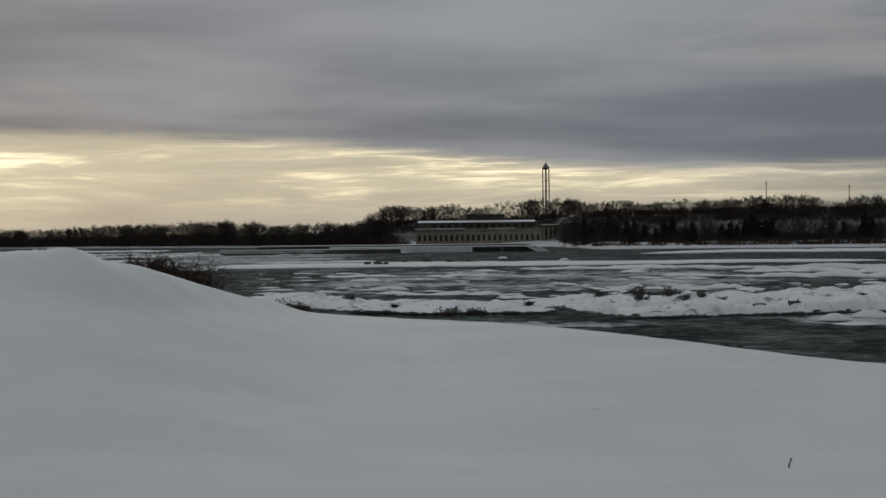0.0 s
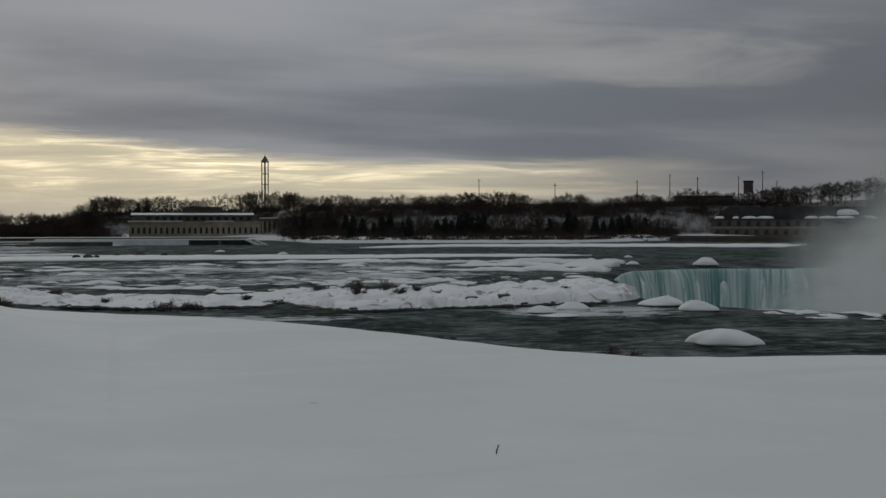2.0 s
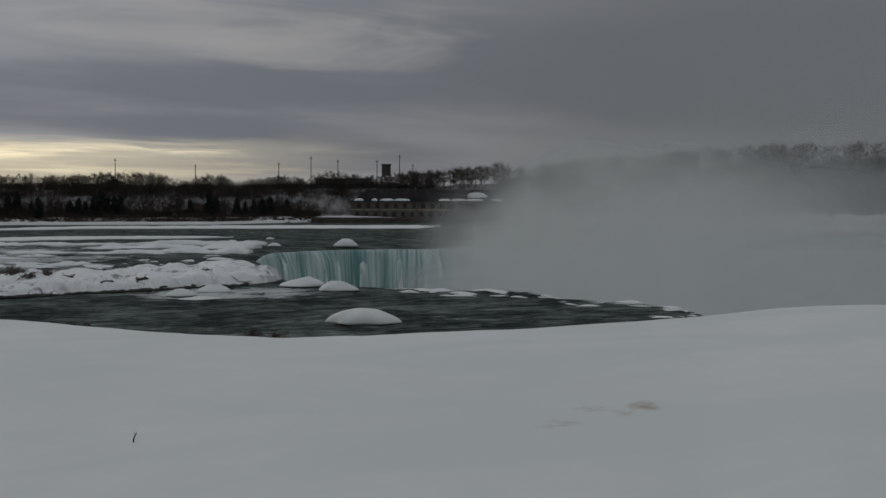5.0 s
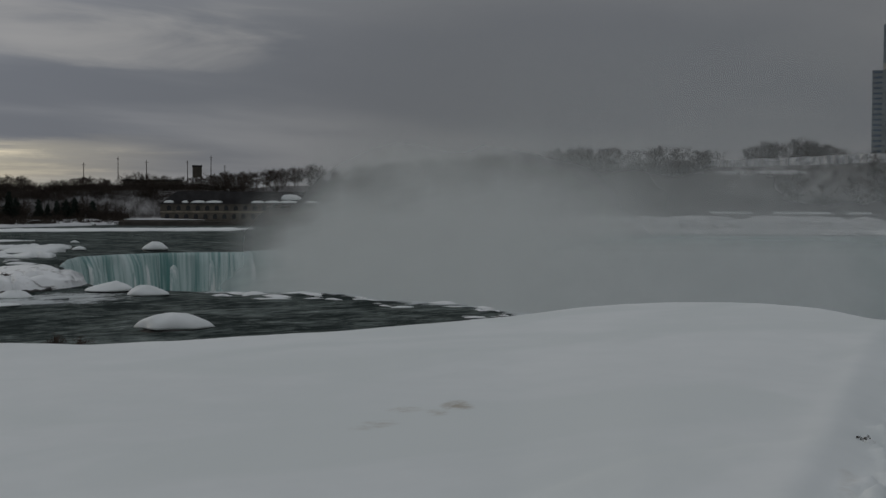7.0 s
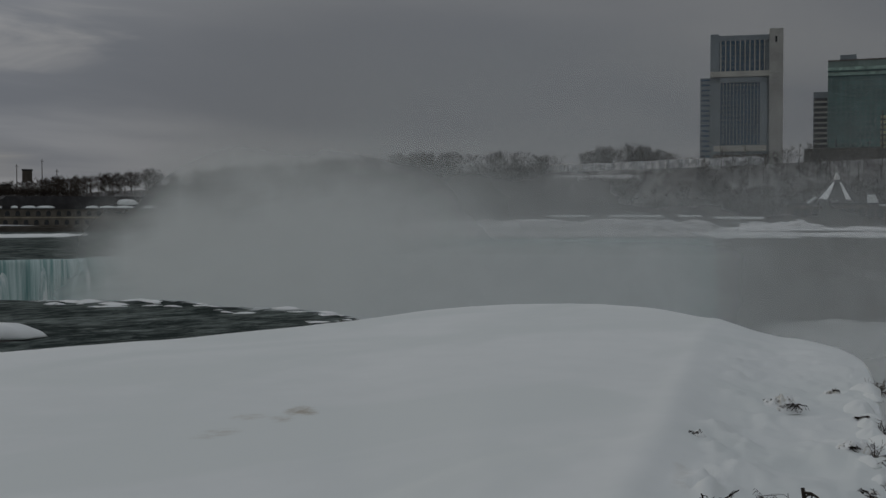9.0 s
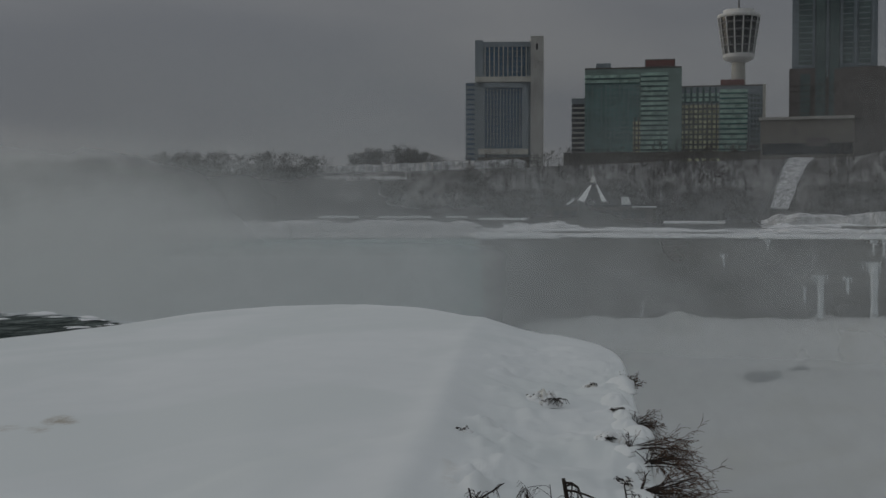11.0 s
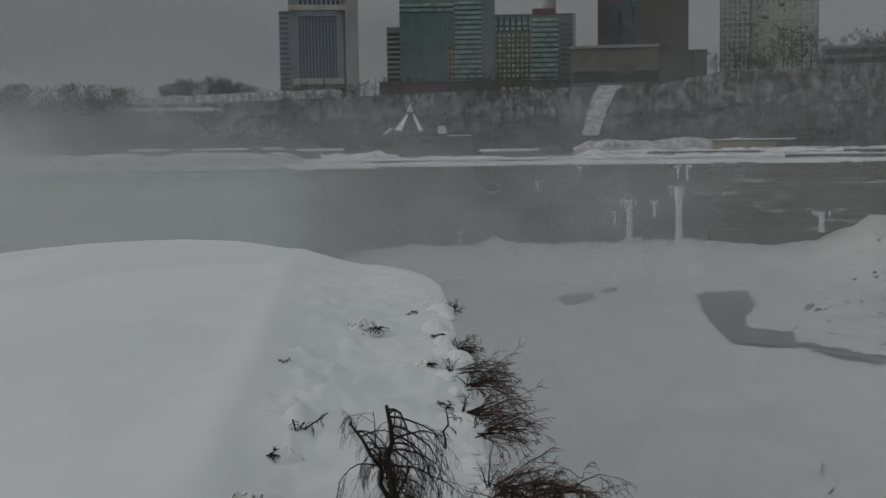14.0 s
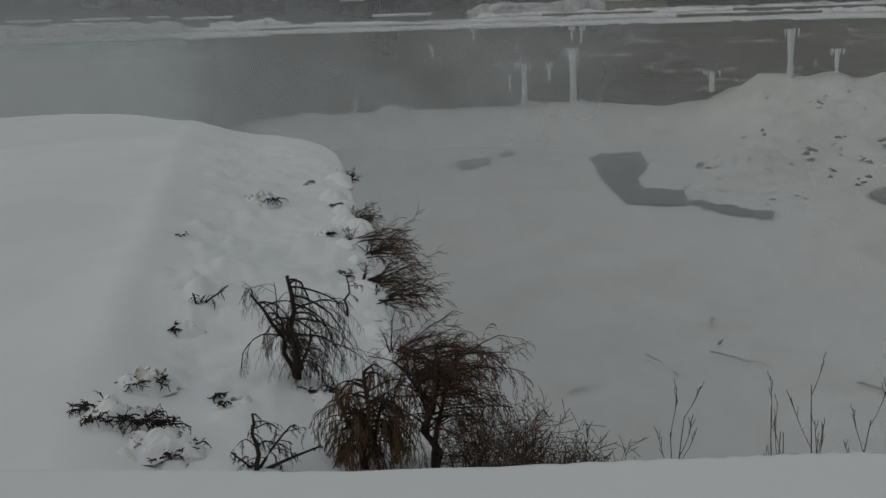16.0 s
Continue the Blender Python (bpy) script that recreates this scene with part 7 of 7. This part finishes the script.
weeping_tree(68.74, 23.4, ((0.05, 0.0, 2.1, 0.08), (-0.5, 0.2, 1.5, 0.06), (0.45, 0.1, 1.6, 0.06)), 5, "shaggy brown bush with curtains of twigs", 34, 0.66, (0.05, 0), "weeping_bush", 1.0, STRAW, 7, -0.3, 0.42)
weeping_tree(72.2, 23.5, ((0.05, 0.0, 2.7, 0.09), (0.6, 0.3, 2.5, 0.07), (-0.4, 0.2, 2.4, 0.06)), 6, "tall brown bush leaning over the gorge", 25, 0.62, (0.5, 0), "weeping_bush", 1.0, TWIG, 6, -0.12, 0.2)


def hanging_bush(az, d, w, h, seed, label="red-brown bush hanging over the gorge rim", stems=17):
    """Stems from the rim that lean out over the drop."""
    r = np.random.default_rng(seed)
    t = thing("rim_bush", facing(az, d, land_z(az, d) - 0.1), label, "bush", "bushes along the gorge rim")
    shoots = []
    for i in range(stems):
        way = np.array([0.75 + 0.35 * r.random(), 0.45 * r.normal(), (0.85 * r.random() - 0.05) * h / w * 1.5])
        shoots.append(grow(r, (0.12 * r.normal(), 0.35 * r.normal(), 0.1 * r.random()), way, w * (0.55 + 0.5 * r.random()), 0.026, 3, 0.07, 0.22, 5, 0.45, 0.38, 6, 0.3, -0.04))
    for i in range(4):
        way = np.array([0.3 * r.normal(), 0.3 * r.normal(), 1.0])
        shoots.append(grow(r, (0, 0, 0), way, h * (0.5 + 0.4 * r.random()), 0.03, 2, 0.1, 0.3, 6, 0.7, 0.4, 5))
    stem_parts(t, shoots, 0.012, 0.007, TWIG)
    return t


for i, (az, d, w, h) in enumerate(((68.3, 68, 0.7, 1.1), (68.6, 54, 1.4, 0.8), (68.3, 46.5, 2.5, 1.0), (69.2, 44.5, 1.9, 0.9), (68.9, 39, 2.2, 1.2), (69.6, 37.5, 1.9, 0.9), (70.2, 31.0, 2.1, 1.5), (70.9, 29.3, 2.1, 1.3))):
    hanging_bush(az, d, w, h, 40 + i)
for i, (az, d, w, h) in enumerate(((74.4, 23.2, 1.8, 1.6), (75.8, 22.1, 1.8, 1.95), (77.2, 21.0, 1.7, 2.1), (78.6, 20.2, 1.6, 2.2), (80.0, 19.6, 1.5, 2.2), (81.4, 19.0, 1.3, 2.1))):
    shrub(az, d, land_z(az, d) - 0.1, w * 1.25, h * 1.1, 60 + i, DARK_TWIG, "low tangle of brown twigs below the bluff", group="thickets below the bluff", stems=24, droop=0.0, thin=0.68)


def sapling(az, d, top, seed, lean=0.0, side=4):
    """A thin upright shoot; top is its height above the eye's level, in metres."""
    r = np.random.default_rng(seed)
    z = land_z(az, d)
    t = thing("bare_sapling", facing(az, d, z), "thin bare sapling in front of the misty gorge", "sapling", "saplings below the lip")
    h = (EYE + top - z) * 0.88
    shoots = [grow(r, (0, 0, -0.1), (lean, 0, 1), h, 0.011, 3, -0.10, 0.09, side, 0.4, 0.22, 8, 0.5, 0.02)]
    stem_parts(t, shoots, 0.003, 0.0025, BARK, 5)


for i, (az, el, lean, side) in enumerate(((84.24, -17.56, -0.06, 5), (83.6, -20.1, -0.5, 3), (84.5, -18.2, -0.25, 5), (84.95, -18.7, -0.1, 4), (85.2, -20.1, 0.3, 4), (85.5, -20.6, 0.55, 3), (87.8, -21.0, -0.33, 4), (89.4, -16.6, 0.1, 3), (89.65, -17.9, 0.0, 3), (90.3, -17.6, 0.08, 4), (90.25, -18.4, -0.07, 3), (90.95, -17.9, 0.06, 3), (92.6, -16.0, -0.19, 3), (92.65, -16.8, 0.08, 4), (92.8, -20.5, 0.75, 2))):
    d = 8.6 + 0.3 * (i % 3)
    sapling(az, d, d * math.tan(radians(el)), 90 + i, lean, side)


def clump_look(k, p):
    at = spot(k)
    stain = k.noise(at, 1.6, 5.0, 0.6, 0.4)
    fine = k.noise(at, 9.0, 4.0, 0.6)
    white = k.mix(fine, (0.72, 0.745, 0.74), (0.85, 0.87, 0.865))
    white = k.mix(k.math("MULTIPLY", k.span(stain, 0.52, 0.66), 0.6), white, (0.50, 0.475, 0.39))
    k.put(p.inputs["Base Color"], k.mix(k.math("MULTIPLY", k.span(k.noise(at, 2.6, 5.0, 0.65, 0.6), 0.57, 0.63), 0.8), white, (0.10, 0.085, 0.07)))
    bump(k, p, fine, 0.5, 0.05)


CLUMP = surface("stained_snow_crust", clump_look, 0.8, 0.2)


def icy_clump(az, d, w, seed, label="ice-crusted shrub flattened under clumps of snow"):
    """A buried shrub: lumps of snow with dark branches poking out."""
    r = np.random.default_rng(seed)
    t = thing("buried_shrub", facing(az, d, land_z(az, d)), label, "shrub", "buried shrubs on the shelf")
    # the broken crust of snow over it
    n, m = 34, 40
    f = np.linspace(0, 1, n)[:, None]
    ang = np.linspace(0, math.tau, m, endpoint=False)[None]
    edge = 0.62 * w * (1 + 0.22 * rough(np.cos(ang) * 1.5, np.sin(ang) * 1.5, 1.0, 3, seed))
    x, y = f * edge * np.cos(ang), f * edge * np.sin(ang) * 0.85
    z = (0.36 if w > 1.3 else 0.26) * w ** 0.6 * (1 - f ** 2) * (0.45 + 0.4 * rough(x, y, 0.5 * w, 3, seed + 2)) + 0.20 * w ** 0.5 * np.abs(rough(x, y, 0.36, 3, seed + 3)) * (1 - f ** 3) - 0.04 - 0.12 * f ** 4
    faces = [(i * m + k, i * m + (k + 1) % m, (i + 1) * m + (k + 1) % m, (i + 1) * m + k) for i in range(n - 1) for k in range(m)]
    mesh_object("snow_crust", np.stack([x, y, z], -1).reshape(-1, 3).tolist(), faces, CLUMP, t, label="lumpy yellowed crust of snow")
    shoots = []
    hubs = (r.random((3, 2)) - 0.5) * w * 0.8
    for i in range(int(24 * w)):
        x, y = hubs[i % 3] + 0.07 * w * r.normal(size=2)
        sets = grow(r, (x, y, 0.16 * w ** 0.6), (r.normal(), 0.5 * r.normal(), 0.2), 0.26 * w * (0.35 + 0.6 * r.random()), 0.024, 2, 0.25, 0.5, 4, 0.7, 0.5, 5, 0.2, -0.20)
        shoots.append(sets)
    stem_parts(t, shoots, 0.015, 0.010, BARK, 4, "branch")


for i, (az, d, w) in enumerate(((64.1, 57.3, 2.1), (66.4, 64, 0.8), (57.75, 27.5, 1.5), (56.3, 24.8, 1.8), (57.2, 23.8, 1.9), (58.8, 23.5, 1.5), (62.2, 26.5, 0.9), (60.1, 32.5, 0.9), (60.3, 46, 0.6), (67.6, 56, 0.9), (67.5, 47.5, 1.5), (68.2, 40.5, 1.0), (66.6, 27.2, 1.0))):
    icy_clump(az, d, w, 120 + i)

# cornices of snow along the rim of the gorge
r = np.random.default_rng(19)
for i in range(17):
    f = i / 16
    d = 66 - 37 * f
    az = float(np.interp(d, [29, 31.5, 36, 42, 50, 60, 74, 82], [71.0, 70.6, 70.1, 69.5, 69.0, 68.4, 68.1, 67.7])) - 1.1 / d * 57 * (0.2 + 0.8 * r.random())
    w = (0.6 + 0.9 * r.random()) * (0.35 + 0.65 * d / 66)
    bm = heap(w * 1.1, w * 2.2, w * 0.42, 900 + i, 0.2, 7, 22, 1.5)
    bmesh.ops.transform(bm, matrix=facing(az, d, land_z(az, d) - 0.12 * w, 40 * r.random()), verts=bm.verts)
    part("snow_cornice", bm, SNOW, ground)

# marks on the smooth snow


def dirt_look(k, p):
    at = spot(k)
    grit = k.math("ADD", k.math("MULTIPLY", k.noise(at, 2.2, 5.0, 0.65), 0.6), k.math("MULTIPLY", k.noise(at, 0.8, 3.0), 0.4))
    k.put(p.inputs["Base Color"], k.mix(k.math("MULTIPLY", k.span(grit, 0.40, 0.60), 0.75), (0.78, 0.81, 0.82), (0.47, 0.43, 0.36)))


DIRT = surface("thin_dirt_on_snow", dirt_look, 0.9, 0.1)


def smear(az, d, w, depth, seed, material, label):
    bm = heap(w, depth, 0.035, seed, 0.0, 5, 26, 1.2)
    me = bpy.data.meshes.new("dirt_smear")
    bm.to_mesh(me)
    bm.free()
    me.materials.append(material)
    tagged(new("dirt_smear", me), label, "dirt", "marks on the snow").matrix_world = facing(az, d, land_z(az, d) - 0.012)


smear(7.45, 57.5, 0.7, 0.35, 5, DIRT, "small dark scuff on the snow")
smear(-3.8, 113, 0.5, 0.5, 6, DIRT, "small dark scuff on the snow")
stick = thing("dead_stalk", facing(16.4, 44.6, land_z(16.4, 44.6)), "single dead stalk sticking out of the snow", "stalk")
add_tubes("stem", [(np.array([(0, 0, -0.1), (0.02, 0, 0.12), (0.07, 0, 0.25), (0.06, 0, 0.36)]), np.array([0.03, 0.028, 0.022, 0.012]))], BARK, stick, 5)
add_tubes("twig", [(np.array([(0.05, 0, 0.2), (0.11, 0, 0.3), (0.12, 0, 0.37)]), np.array([0.018, 0.014, 0.008]))], BARK, stick, 4)
stick = thing("dead_stalk", facing(56.2, 24.2, land_z(56.2, 24.2)), "thin dead grass stalk in the snow", "stalk")
add_tubes("stem", [(np.array([(-0.12, 0, -0.05), (0.0, 0, 0.06), (0.12, 0, 0.1)]), np.array([0.012, 0.012, 0.008]))], BARK, stick, 4)
